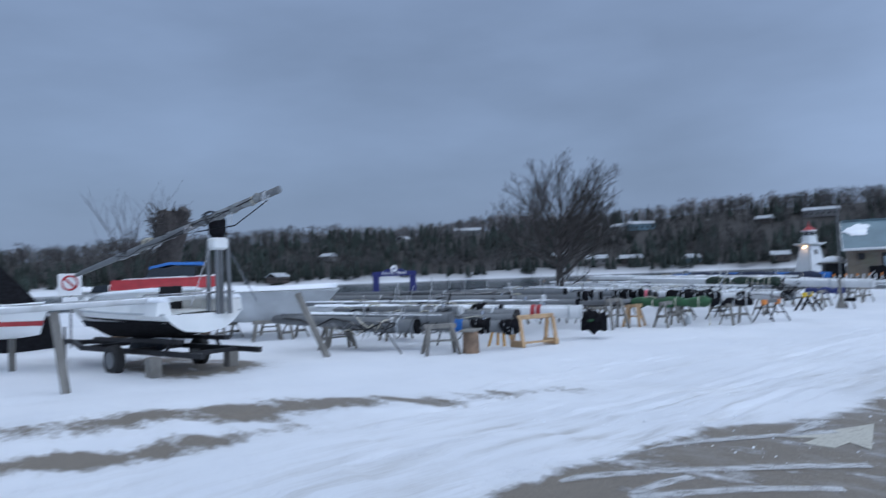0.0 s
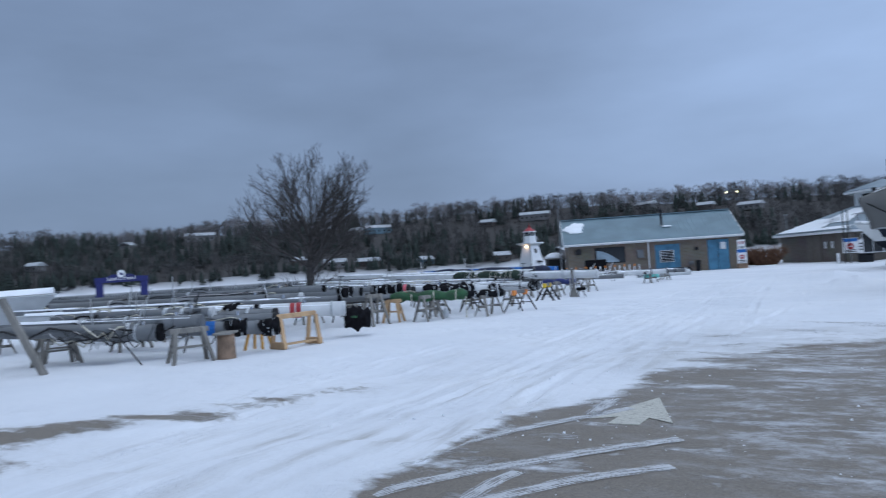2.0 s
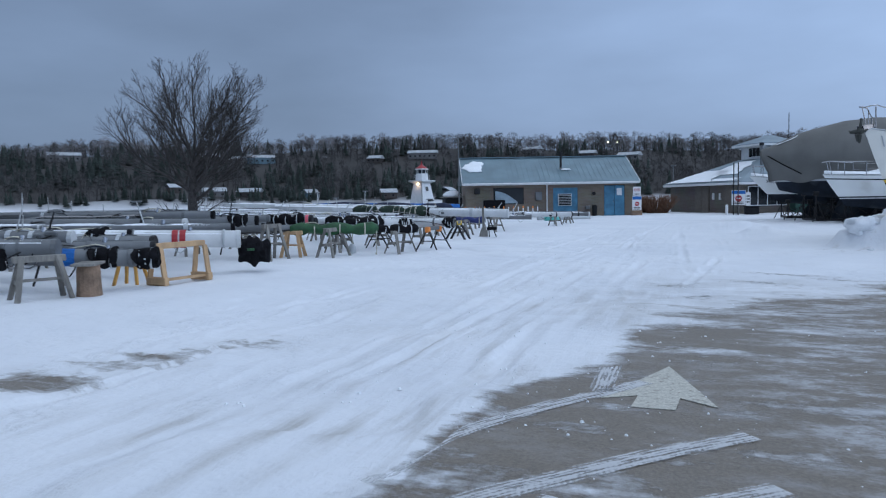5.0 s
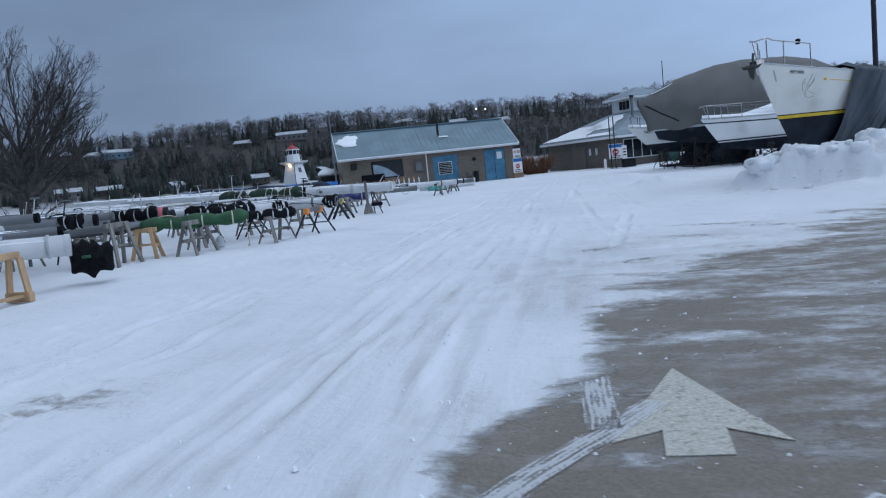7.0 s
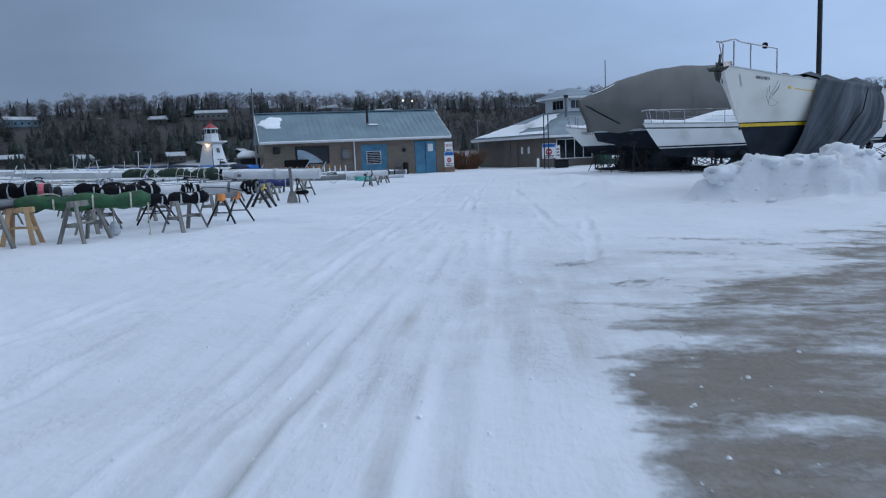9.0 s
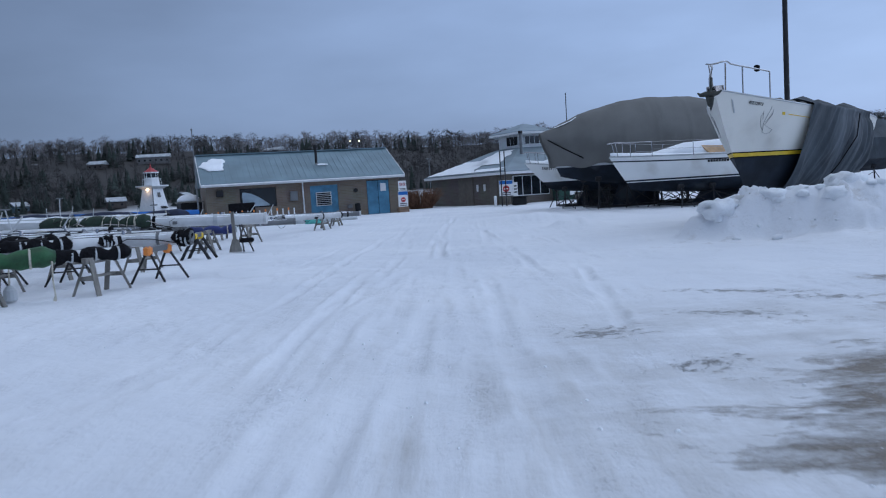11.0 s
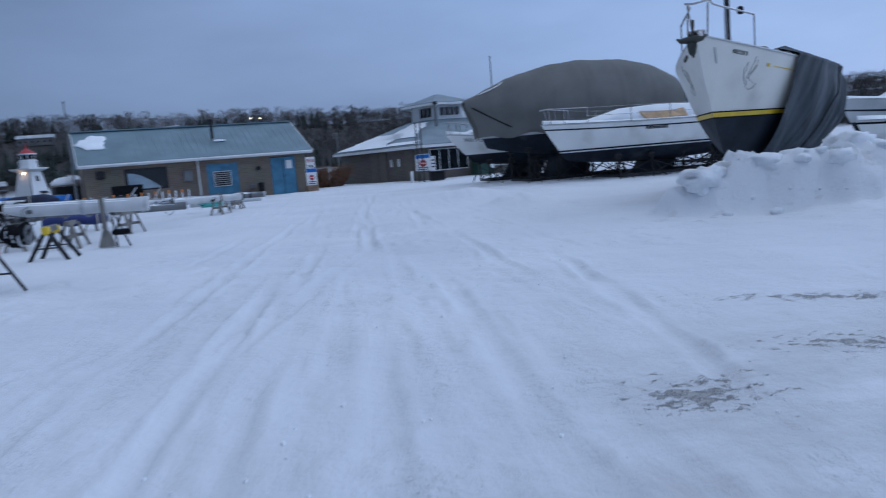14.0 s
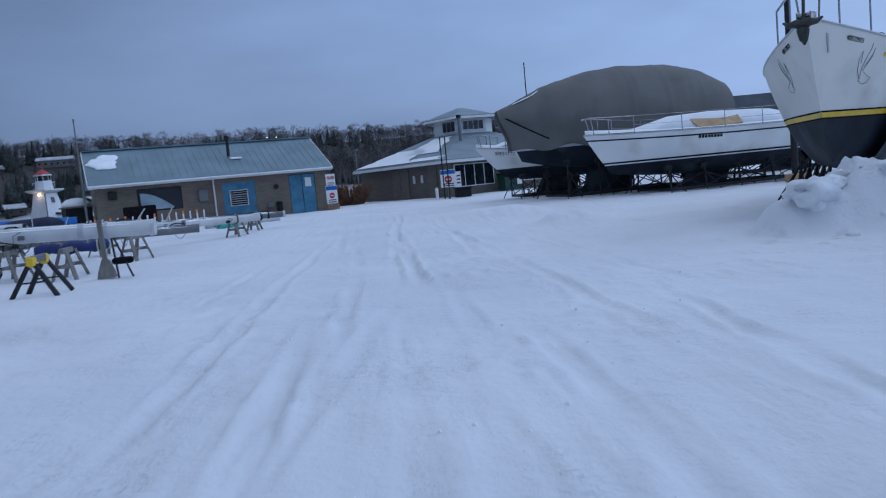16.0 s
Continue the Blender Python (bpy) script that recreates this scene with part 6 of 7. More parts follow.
part("antenna", Shape().tube([(1.2, 0, 3.8), (1.2, 0, 5.3)], 0.02, 5), STEEL_B, cb)
fin(cb, 3.2, 5.4, 1.3, 0.12, 0.15, NAVY)
fin(cb, 7.6, 8.3, 1.3, 0.3, 0.08, NAVY)
part("snow_patch", Shape().loft([[(x, y - 0.12 * wd, z), (x, y, z + 0.03), (x, y + 0.25 * wd, z + 0.02)] for x, y, z, wd in ((0.5, -0.2, 3.72, 0.2), (0.8, -0.32, 3.82, 1.0), (1.2, -0.42, 3.98, 1.2), (1.5, -0.4, 4.14, 0.3))], closed=False), SNOW, cb, "patch of snow on the cover", smooth=True)
cradle(2.2, 7.4, 2.2, 1.35, CB, "black steel stand under the covered boat")

# second covered boat beyond
C2 = pose(14.2, 49.5, 0, 0, 0, 6)
c2 = thing("covered_boat", C2, "boat under a dark slate winter cover", "boat")
part("winter_cover", Shape().loft([[(x, -1.5, 1.5), (x, -1.45, 2.6), (x, -0.6, t2), (x, 0.6, t2), (x, 1.45, 2.6), (x, 1.5, 1.5)] for x, t2 in ((0, 3.3), (1.0, 3.75), (6, 3.8), (9, 3.5))]), CANVAS_D, c2, smooth=False)
part("bottom", Shape().loft([[(x, -1.4, 1.5), (x, 0, zk), (x, 1.4, 1.5)] for x, zk in ((0.3, 1.3), (3, 0.8), (8.8, 0.9))]), NAVY, c2)
fin(c2, 3, 5, 0.9, 0.1, 0.12, NAVY)
cradle(1.5, 7.5, 2.0, 1.1, C2, "black steel stand under the slate-covered boat")

# small white yacht beside the pavilion
NB = pose(2.95, 47.6, 0, 0, 0, 6)
hn = Hull(8.2, 2.7, (2.35, 2.05, 2.05), (1.0, 0.75, 1.0), rake=(0.85, 0.05), full=0.5, transom=0.7, power=0.32, flare=0.35)
nb = thing("small_yacht", NB, "small white yacht with a navy bottom on a stand", "sailboat")
hull_parts(nb, hn, GEL, NAVY, 1.35)
part("cabin", Shape().loft([[(x, -w, 2.05), (x + 0.3, -w * 0.8, 2.05 + hh), (x + 0.3, w * 0.8, 2.05 + hh), (x, w, 2.05)] for x, w, hh in ((1.0, 0.35, 0.25), (2.2, 0.7, 0.6), (5, 0.9, 0.65))]), GEL, nb)
part("cabin_snow", Shape().loft([[(x, -w, 2.3 + hh), (x, 0, 2.42 + hh), (x, w, 2.3 + hh)] for x, w, hh in ((0.9, 0.35, 0.0), (2.2, 0.65, 0.38), (5, 0.8, 0.42))], closed=False), SNOW, nb)
hull_words(nb, hn, "50E51772", 0.12, 0.84, 0.22, DARKBOX, -1)
pulpit(nb, hn, 0.6, 0.14)
fin(nb, 2.6, 4.6, 0.8, 0.12, 0.1, NAVY)
cradle(1.8, 6.2, 1.8, 0.95, NB, "black steel stand under the small yacht")

# boats at the far side of the yard
AB = pose(15.0, 35.6, 0, 0, 0, 2)
ha = Hull(6.4, 2.3, (1.35, 1.25, 1.2), (0.5, 0.38, 0.42), rake=(0.5, 0), full=0.5, transom=0.85, power=0.34, flare=0.4)
ab = thing("trailer_boat", AB, "white open motorboat on a road trailer", "boat")
hull_parts(ab, ha, GEL, GEL_GREY, 0.62, ((-0.1, -0.03, BLACK, "black rubbing strake"),))
part("windscreen", Shape().loft([[(2.0, -0.9, 1.3), (2.4, -0.7, 1.75), (2.4, 0.7, 1.75), (2.0, 0.9, 1.3)], [(2.05, -0.9, 1.3), (2.45, -0.7, 1.75), (2.45, 0.7, 1.75), (2.05, 0.9, 1.3)]]), GLASS, ab)


def wheel(t, c, r, w, name="wheel"):
    wv = part(name, Shape().tube([(c[0], c[1] - w / 2, c[2]), (c[0], c[1] - w * 0.35, c[2]), (c[0], c[1] + w * 0.35, c[2]), (c[0], c[1] + w / 2, c[2])], [r * 0.86, r, r, r * 0.86], 20), RUBBER, t, "black rubber tyre")
    part("rim", Shape().tube([(c[0], c[1] - w * 0.53, c[2]), (c[0], c[1] + w * 0.53, c[2])], r * 0.55, 14), ALU, wv, "pale steel rim")


tr = thing("boat_trailer", AB, "dark steel road trailer under the white motorboat", "trailer")
for s in (-1, 1):
    part("rail", Shape().beam((-0.8, s * 0.15, 0.42), (1.5, s * 0.8, 0.4), 0.08, 0.1).beam((1.5, s * 0.8, 0.4), (6.0, s * 0.8, 0.4), 0.08, 0.1), STEEL_B, tr)
    wheel(tr, (1.2, s * 1.05, 0.3), 0.3, 0.2)
    wheel(tr, (4.2, s * 1.05, 0.3), 0.3, 0.2)
part("tongue", Shape().beam((-1.6, 0, 0.42), (0, 0, 0.42), 0.1, 0.1).tube([(-1.4, 0, 0), (-1.4, 0, 0.75)], 0.03, 6), STEEL_B, tr)

BB = pose(19.2, 42.5, 0, 0, 0, 4)
hb = Hull(9.5, 3.0, (2.35, 2.1, 2.1), (1.0, 0.75, 1.0), rake=(0.6, 0), full=0.5, transom=0.75, power=0.32, flare=0.35)
bb = thing("moored_sailboat", BB, "white sailboat with a dark waterline on a stand", "sailboat")
hull_parts(bb, hb, GEL_GREY, NAVY, 1.35, ((-0.5, -0.42, NAVY, "dark line"),))
part("cabin", Shape().loft([[(x, -w, 2.1), (x + 0.2, -w * 0.8, 2.1 + hh), (x + 0.2, w * 0.8, 2.1 + hh), (x, w, 2.1)] for x, w, hh in ((2, 0.6, 0.2), (3, 0.9, 0.55), (6.5, 1.0, 0.6))]), GEL, bb)
part("cabin_window", Shape().box((4.4, -0.93, 2.42), (1.6, 0.1, 0.2), m=Matrix.Rotation(radians(-20), 4, "X")), GLASS, bb)
part("stern_rail", Shape().tube([(8.6, -1.0, 2.1), (8.6, -1.0, 2.8), (9.4, -0.6, 2.8), (9.4, 0.6, 2.8), (8.6, 1.0, 2.8), (8.6, 1.0, 2.1)], 0.025, 6), STEEL, bb)
fin(bb, 3, 5, 0.8, 0.12, 0.12, NAVY)
cradle(2, 7.5, 1.9, 0.95, BB, "black steel stand under the far sailboat")

pole = thing("lamp_pole", pose(12.05, 38.2, 0), "tall dark steel pole on a wooden block among the boats", "pole")
part("shaft", Shape().tube([(0, 0, 0.25), (0, 0, 6), (0, 0, 13)], [0.105, 0.095, 0.08], 12), STEEL_B, pole)
part("base_block", Shape().box((0, 0, 0.14), (0.5, 0.5, 0.28), cut=0.03), WOOD_N, pole, "raw timber base block")


# ---- saw-horses and spars ----
def sawhorse(m, w, h, spread, material, label, leg=0.075, brace=True):
    t = thing("sawhorse", m, label, "sawhorse", "sawhorses under the spars")
    part("beam", Shape().box((0, 0, h - 0.05), (0.09, w, 0.1), cut=0.008), material, t)
    for sy in (-1, 1):
        for sx in (-1, 1):
            part("leg", Shape().beam((sx * spread / 2, sy * (w / 2 + 0.02), -0.06), (sx * 0.045, sy * (w / 2 - 0.12), h - 0.01), leg, 0.04), material, t)
        if brace:
            part("brace", Shape().beam((-spread * 0.3, sy * (w / 2 - 0.04), h * 0.42), (spread * 0.3, sy * (w / 2 - 0.04), h * 0.42), 0.03, 0.07), material, t)
    if brace:
        part("stretcher", Shape().beam((0, -w / 2 + 0.06, h * 0.45), (0, w / 2 - 0.06, h * 0.45), 0.06, 0.04), material, t)
    return t


def folding_trestle(m, label, head=ORANGE, leg=0.022):
    t = thing("folding_trestle", m, label, "sawhorse", "sawhorses under the spars")
    part("top", Shape().box((0, 0, 0.6), (0.1, 0.7, 0.11), cut=0.015), ALU, t)
    for sy in (-0.3, 0.3):
        part("end_block", Shape().box((0, sy, 0.57), (0.14, 0.14, 0.17), cut=0.03), head, t, "plastic end block")
        for sx in (-1, 1):
            part("leg", Shape().tube([(sx * 0.34, sy * 1.25, 0), (0.03 * sx, sy, 0.55)], leg, 6), STEEL_B, t)
        part("brace", Shape().tube([(-0.2, sy * 1.14, 0.25), (0.2, sy * 1.14, 0.25)], 0.014, 5), STEEL_B, t)
    return t


GREY_L, NEW_L = "grey weathered timber sawhorse standing in the snow", "new pine sawhorse standing in the snow"
for x, y, rz, w, h in ((-8.55, 11.68, -28, 0.72, 0.66), (-12.6, 11.8, -35, 0.62, 0.62), (-18.1, 12.75, -30, 0.62, 0.6), (-9.15, 18.85, -10, 0.62, 0.86), (-8.1, 20.0, -3, 0.8, 0.72),
                       (-8.9, 21.9, 0, 0.9, 0.7), (-7.05, 21.85, -12, 0.8, 0.58), (-9.0, 24.6, 0, 0.8, 0.65), (-7.6, 24.9, -12, 0.7, 0.62), (-13.2, 19.0, 0, 0.8, 0.75), (-12.4, 22.4, 0, 0.8, 0.72), (-14.5, 15.2, -20, 0.8, 0.8),
                       (-12.0, 26.5, 0, 0.8, 0.75), (-13.0, 29.5, 5, 0.8, 0.8)):
    sawhorse(pose(x, y, gh(x, y), 0, 0, rz), w, h, 0.5, WOOD_G, GREY_L)
sawhorse(pose(-9.05, 19.65, 0, 0, 0, -80), 0.5, 0.66, 0.4, WOOD_N, NEW_L)
sawhorse(pose(-8.85, 13.85, 0, 0, 0, -85), 0.45, 0.62, 0.35, mat("yellow_pine", (0.55, 0.3, 0.06), 0.7, var=0.2), "small yellow timber trestle in the snow", leg=0.05, brace=False)
fr = thing("timber_frame_trestle", pose(-8.0, 14.1, 0, 0, 0, -8), "new pine frame trestle with skid boards on the snow", "sawhorse", "sawhorses under the spars")
for sy in (-0.5, 0.5):
    part("skid", Shape().box((0, sy, 0.07), (0.46, 0.1, 0.14), cut=0.01), WOOD_N, fr)
    for sx in (-1, 1):
        part("leg", Shape().beam((sx * 0.18, sy, 0.1), (sx * 0.1, sy, 0.64), 0.09, 0.04), WOOD_N, fr)
part("beam", Shape().box((0, 0, 0.67), (0.1, 1.15, 0.1), cut=0.01), WOOD_N, fr)
part("stretcher", Shape().beam((0.1, -0.5, 0.09), (0.1, 0.5, 0.09), 0.1, 0.04), WOOD_N, fr)
st = thing("tree_stump_stand", pose(-8.15, 12.2, 0), "sawn log standing on end with a board on top", "log")
part("log", Shape().tube([(0, 0, -0.05), (0, 0, 0.06), (0, 0, 0.42), (0, 0, 0.47)], [0.2, 0.18, 0.17, 0.16], 16), WOOD_B, st)
part("board", Shape().box((0, 0, 0.495), (0.34, 0.62, 0.04), turn=30, cut=0.006), WOOD_G, st)
folding_trestle(pose(-6.5, 22.95, -0.02, 0, 0, -12), "folding black steel trestle with orange end blocks")
folding_trestle(pose(-7.25, 27.35, 0, 0, 0, 5), "folding black plastic trestle with a yellow top", YELLOW, 0.04)
for x, y in ((-8.3, 23.3), (-9.6, 23.2)):
    folding_trestle(pose(x, y, 0, 0, 0, 8), "folding black steel trestle standing in the snow", STEEL_B)


def spar(p, q, r, material, label, flat=0.72, snow=0.0, bands=(), wraps=(), end=None, ropes=0, fittings=True, name="mast"):
    """A mast lying from p to q: tapered tube, end cap, bands, cloth wraps, lashings and rigging wire. Shares run from p (0) to q (1)."""
    p, q = Vector(p), Vector(q)
    L = (q - p).length
    g = random.Random(int(abs(p.x * 91 + p.y * 37) * 10))
    rot = (q - p).to_track_quat("X", "Z").to_matrix().to_4x4()
    t = thing(name, Matrix.Translation(p) @ rot, label, "mast", "masts laid up on the racks")
    part("tube", Shape().tube([(0, 0, 0), (L * 0.5, 0, 0), (L * 0.85, 0, 0), (L, 0, 0)], [r, r, r * 0.9, r * 0.62], 14, flat=flat), material, t, smooth=True)
    part("end_cap", Shape().tube([(-0.05, 0, 0), (0.03, 0, 0)], r * 1.03, 12, flat=flat), end or g.choice((BLACK, ALU, STEEL_B, ALU_W)), t)
    part("sail_track", Shape().beam((0.3, 0, r + 0.004), (L * 0.97, 0, r * 0.8), 0.025, 0.02), ALU, t)
    for s, w, m in bands:
        part("band", Shape().tube([(s * L, 0, 0), (s * L + w, 0, 0)], r * 1.05, 12, flat=flat), m, t, "coloured tape band")
    for s0, s1, m, fat, lab in wraps:
        n = 14
        pts = [(L * (s0 + (s1 - s0) * k / n), 0.02 * math.sin(k * 1.9), 0.02 * math.sin(k * 1.3)) for k in range(n + 1)]
        rad = [r * fat * (0.7 if k in (0, n) else 1 + 0.16 * math.sin(k * 1.1) + 0.1 * math.sin(k * 2.7)) for k in range(n + 1)]
        wpart = part("wrap", Shape().tube(pts, rad, 12, flat=0.95), m, t, lab, smooth=True)
        for k in range(2, n, 4 if m in (GREEN, BLACK) else 99):
            part("lashing", Shape().tube([(pts[k][0], 0, 0), (pts[k][0] + 0.03, 0, 0)], rad[k] * 1.05, 12, flat=0.95), ROPE if m is not BLACK else GEL_GREY, wpart)
    if ropes:
        for k in range(ropes):
            x0, x1 = sorted((g.uniform(0.02, 0.7) * L, g.uniform(0.3, 1) * L))
            s = g.choice((-1, 1))
            pts = [(x0 + (x1 - x0) * i / 8, s * r * flat * (1.15 + 0.3 * g.random()), g.uniform(-1.1, 0.9) * r - 0.12 * math.sin(i / 8 * 3.14) * g.random()) for i in range(9)]
            part("rigging_wire", Shape().tube(pts, g.choice((0.009, 0.013, 0.02)), 4), g.choice((STEEL_B, STEEL_B, STEEL, ROPE)), t)
        for k in range(ropes // 2):
            x = L * g.uniform(0.02, 0.75)
            s = g.choice((-1, 1))
            part("cleat", Shape().box((x, s * r * flat, g.uniform(-0.5, 0.8) * r), (g.uniform(0.06, 0.22), 0.06, g.uniform(0.04, 0.1)), cut=0.01), g.choice((STEEL_B, ALU, STEEL_B)), t)
            part("wire_end", Shape().tube([(x, s * r * flat, r * 0.5), (x + g.uniform(-0.2, 0.2), s * (r + 0.12), r * 0.2 - g.uniform(0, 0.1)), (x + g.uniform(-0.3, 0.3), s * (r + 0.1), -g.uniform(0.1, 0.35))], 0.008, 4), STEEL_B, t)
        for k in range(3):
            x = L * (0.03 + 0.22 * k + 0.16 * g.random())
            part("lashing", Shape().tube([(x, 0, 0), (x + g.uniform(0.03, 0.09), 0, 0)], r * 1.1, 12, flat=flat), g.choice((GEL_GREY, ALU_W, STEEL_B, ALU)), t)
        for k in range(2):                            # slack loops of line below the tube
            x, sp, dr = L * g.uniform(0.02, 0.6), g.uniform(0.12, 0.5), g.uniform(0.08, 0.3)
            s = g.choice((-1, 1))
            part("line_loop", Shape().tube([(x + sp * i / 6, s * r * flat * 1.1, -r * 0.5 - dr * math.sin(i / 6 * math.pi)) for i in range(7)], 0.011, 4), g.choice((BLACK, STEEL_B, ROPE, GEL_GREY)), t)
        for k in range(2):                            # thick coils lashed on top
            x, cr = L * g.uniform(0.05, 0.8), g.uniform(0.07, 0.12)
            part("line_coil", Shape().tube([(x + cr * 1.7 * math.cos(i * 0.7), 0.05 * math.sin(i * 1.9), r * 0.75 + cr * 0.55 * math.sin(i * 0.7) + 0.03) for i in range(28)], 0.012, 4), g.choice((BLACK, STEEL_B, ROPE, NAVY)), t)
    if fittings:
        x = L * g.uniform(0.4, 0.6)
        part("spreader", Shape().tube([(x, 0.0, 0), (x - 0.25, 0.35, 0.55)], [0.03, 0.018], 6, flat=0.5), ALU_W, t)
        part("winch", Shape().tube([(L * 0.12, 0, r * 0.8), (L * 0.12, 0, r * 0.8 + 0.09)], [0.05, 0.035], 8), STEEL, t)
    if snow:
        n = 24
        rings = []
        for k in range(n + 1):
            x = L * (0.04 + 0.93 * k / n)
            th = snow * max(0.0, 1.5 * g.random() - 0.55) * (0.2 if k in (0, n) else 1) - 0.004
            w = r * flat * 0.85
            rings.append([(x, -w, r * 0.55), (x, -w * 0.5, r * 0.9 + th * 0.8), (x, w * 0.5, r * 0.9 + th * 0.8), (x, w, r * 0.55)])
        part("snow_ridge", Shape().loft(rings, closed=False), SNOW, t, "strip of snow along the top", smooth=True)
    return t


GREY_M, WHITE_M = "grey aluminium mast laid on sawhorses, rigging lashed along it", "white painted mast laid on sawhorses"
WRAP_B, WRAP_G = "black cloth wrapping", "green tarpaulin wrapping"


def line(a, b, k):
    """A point k times as far from a as b is."""
    a, b = Vector(a), Vector(b)
    return tuple(a + (b - a) * k)


# masts, from the near end outwards
A0, A1 = (-7.75, 13.22, 0.5), (-11.22, 11.11, 0.68)
spar(A0, line(A0, A1, 1.5), 0.14, ALU, "dark-lashed bundle of spars on sawhorses and a log", wraps=((0.0, 0.05, BLACK, 1.15, WRAP_B), (0.1, 0.16, BLACK, 1.12, WRAP_B)), ropes=9, bands=((0.2, 0.2, BLUE),))
spar((-8.05, 13.5, 0.66), line((-8.05, 13.5, 0.66), (-11.5, 11.6, 0.74), 1.6), 0.11, ALU, GREY_M, ropes=6)
spar((-8.9, 12.3, 0.72), line((-8.9, 12.3, 0.72), (-13.0, 10.9, 0.78), 1.0), 0.15, ALU, GREY_M, snow=0.01, ropes=4)
M0, M1 = (-7.9, 15.7, 0.68), (-13.2, 12.5, 0.86)
spar(M0, line(M0, M1, 1.2), 0.17, ALU_W, "thick pale mast with red tape bands, laid on trestles", snow=0.03, bands=((0.13, 0.11, RED), (0.149, 0.11, RED), (0.26, 0.1, BLACK)), ropes=9, wraps=((0.33, 0.36, BLACK, 1.15, WRAP_B),))
spar((-8.3, 16.1, 0.9), line((-8.3, 16.1, 0.9), (-13.8, 13.2, 1.0), 1.8), 0.075, ALU, GREY_M, snow=0.03, ropes=5)
N0, N1 = (-9.25, 18.37, 0.96), (-17.2, 15.3, 1.06)
spar(N0, line(N0, N1, 1.25), 0.11, ALU, GREY_M, ropes=6, wraps=((0.02, 0.06, BLACK, 1.15, WRAP_B),))
spar((-9.4, 18.85, 0.78), line((-9.4, 18.85, 0.78), (-15.6, 14.3, 0.92), 1.5), 0.1, ALU, GREY_M, snow=0.04, ropes=6)
spar((-9.6, 19.4, 0.98), (-20.3, 17.2, 1.1), 0.08, ALU, GREY_M, snow=0.03, ropes=3)
O0, O1 = (-8.9, 20.3, 0.92), (-13.0, 19.4, 0.94)
spar(O0, line(O0, O1, 2.7), 0.12, ALU, "grey mast with a pink ribbon tied round its end", wraps=((0.015, 0.11, BLACK, 1.15, WRAP_B),), bands=((0.004, 0.08, PINK),), ropes=4, snow=0.02)
G0, G1 = (-7.25, 20.72, 0.66), (-9.02, 19.75, 0.7)
gt = spar(G0, line(G0, G1, 5.0), 0.1, ALU, "spar bundle wrapped in a green tarpaulin", wraps=((-0.005, 0.215, GREEN, 1.42, WRAP_G),), ropes=4)
spar((-7.5, 20.9, 0.62), (-16.4, 18.4, 0.9), 0.07, ALU, GREY_M, ropes=4)
B0, B1 = (-7.3, 23.15, 0.72), (-8.69, 21.75, 0.78)
spar(B0, line(B0, B1, 1.0), 0.115, ALU_W, "white boom wrapped in black cloth", wraps=((0.42, 0.99, BLACK, 1.15, WRAP_B), (0.06, 0.16, BLACK, 1.12, WRAP_B)), fittings=False)
spar((-7.9, 22.6, 0.8), (-16.5, 19.6, 1.0), 0.11, ALU_W, WHITE_M, snow=0.03, ropes=4, wraps=((0.02, 0.18, BLACK, 1.2, WRAP_B),))
spar((-6.68, 22.07, 0.6), (-7.6, 21.25, 0.62), 0.1, ALU_W, "bundled boom in black cloth on a sawhorse", wraps=((-0.03, 1.0, BLACK, 1.12, WRAP_B),), fittings=False, name="boom")
W0, W1 = (-6.05, 23.4, 0.72), (-8.05, 23.45, 0.74)
spar(W0, line(W0, W1, 5.2), 0.13, ALU_W, "thick white mast resting on a folding trestle", flat=0.8, wraps=((0.0, 0.025, BLACK, 1.12, WRAP_B),), snow=0.02, ropes=3)
spar((-7.0, 24.6, 0.76), (-17.6, 23.4, 1.0), 0.1, ALU_W, WHITE_M, snow=0.04, ropes=4)
spar((-9.02, 27.6, 0.74), (-15.7, 23.0, 0.95), 0.08, ALU, GREY_M, ropes=4)
P0, P1 = (-6.57, 31.42, 0.8), (-9.89, 31.37, 0.9)
spar(P0, line(P0, P1, 3.2), 0.17, ALU_W, "long white spar with a dark green wrapped section and rope coils", flat=0.8, snow=0.02,
     wraps=((0.31, 0.62, mat("dark_green_canvas", (0.018, 0.035, 0.022), 0.8, var=0.3, scale=6, bump=0.5), 1.15, "dark green canvas wrapping"),), bands=((0.13, 0.12, GEL_GREY), (0.3, 0.1, BLACK)), ropes=2)
LP = Vector(line(P0, P1, 1.02))
PD = (Vector(P1) - Vector(P0)).normalized()
coil = Shape()
pts = []
for k in range(150):
    a = k * 0.52
    c = LP + PD * (k / 150 * 3.0)
    pts.append((c.x, c.y + 0.19 * math.cos(a), c.z + 0.215 * math.sin(a)))
single("rope_coil", coil.tube(pts, 0.014, 5), ROPE, pose(0, 0, 0), "pale rope wound round the green wrapped spar", "rope")
spar((-9.4, 31.9, 0.66), (-15.5, 27.2, 0.98), 0.09, ALU, GREY_M, snow=0.03, ropes=3)
spar((-9.0, 29.5, 0.64), (-12.6, 22.8, 0.86), 0.09, ALU, GREY_M, ropes=4, wraps=((0.0, 0.08, BLACK, 1.2, WRAP_B),))
spar((-11.0, 35.6, 0.98), (-21.0, 33.2, 1.28), 0.12, ALU_W, WHITE_M, snow=0.06, ropes=2)
spar((-10.4, 33.6, 0.8), (-21.0, 29.5, 1.08), 0.12, ALU, GREY_M, snow=0.06, ropes=3)
spar((-10.0, 36.5, 0.8), (-22.0, 38.5, 1.15), 0.12, ALU, GREY_M, snow=0.06, ropes=2)
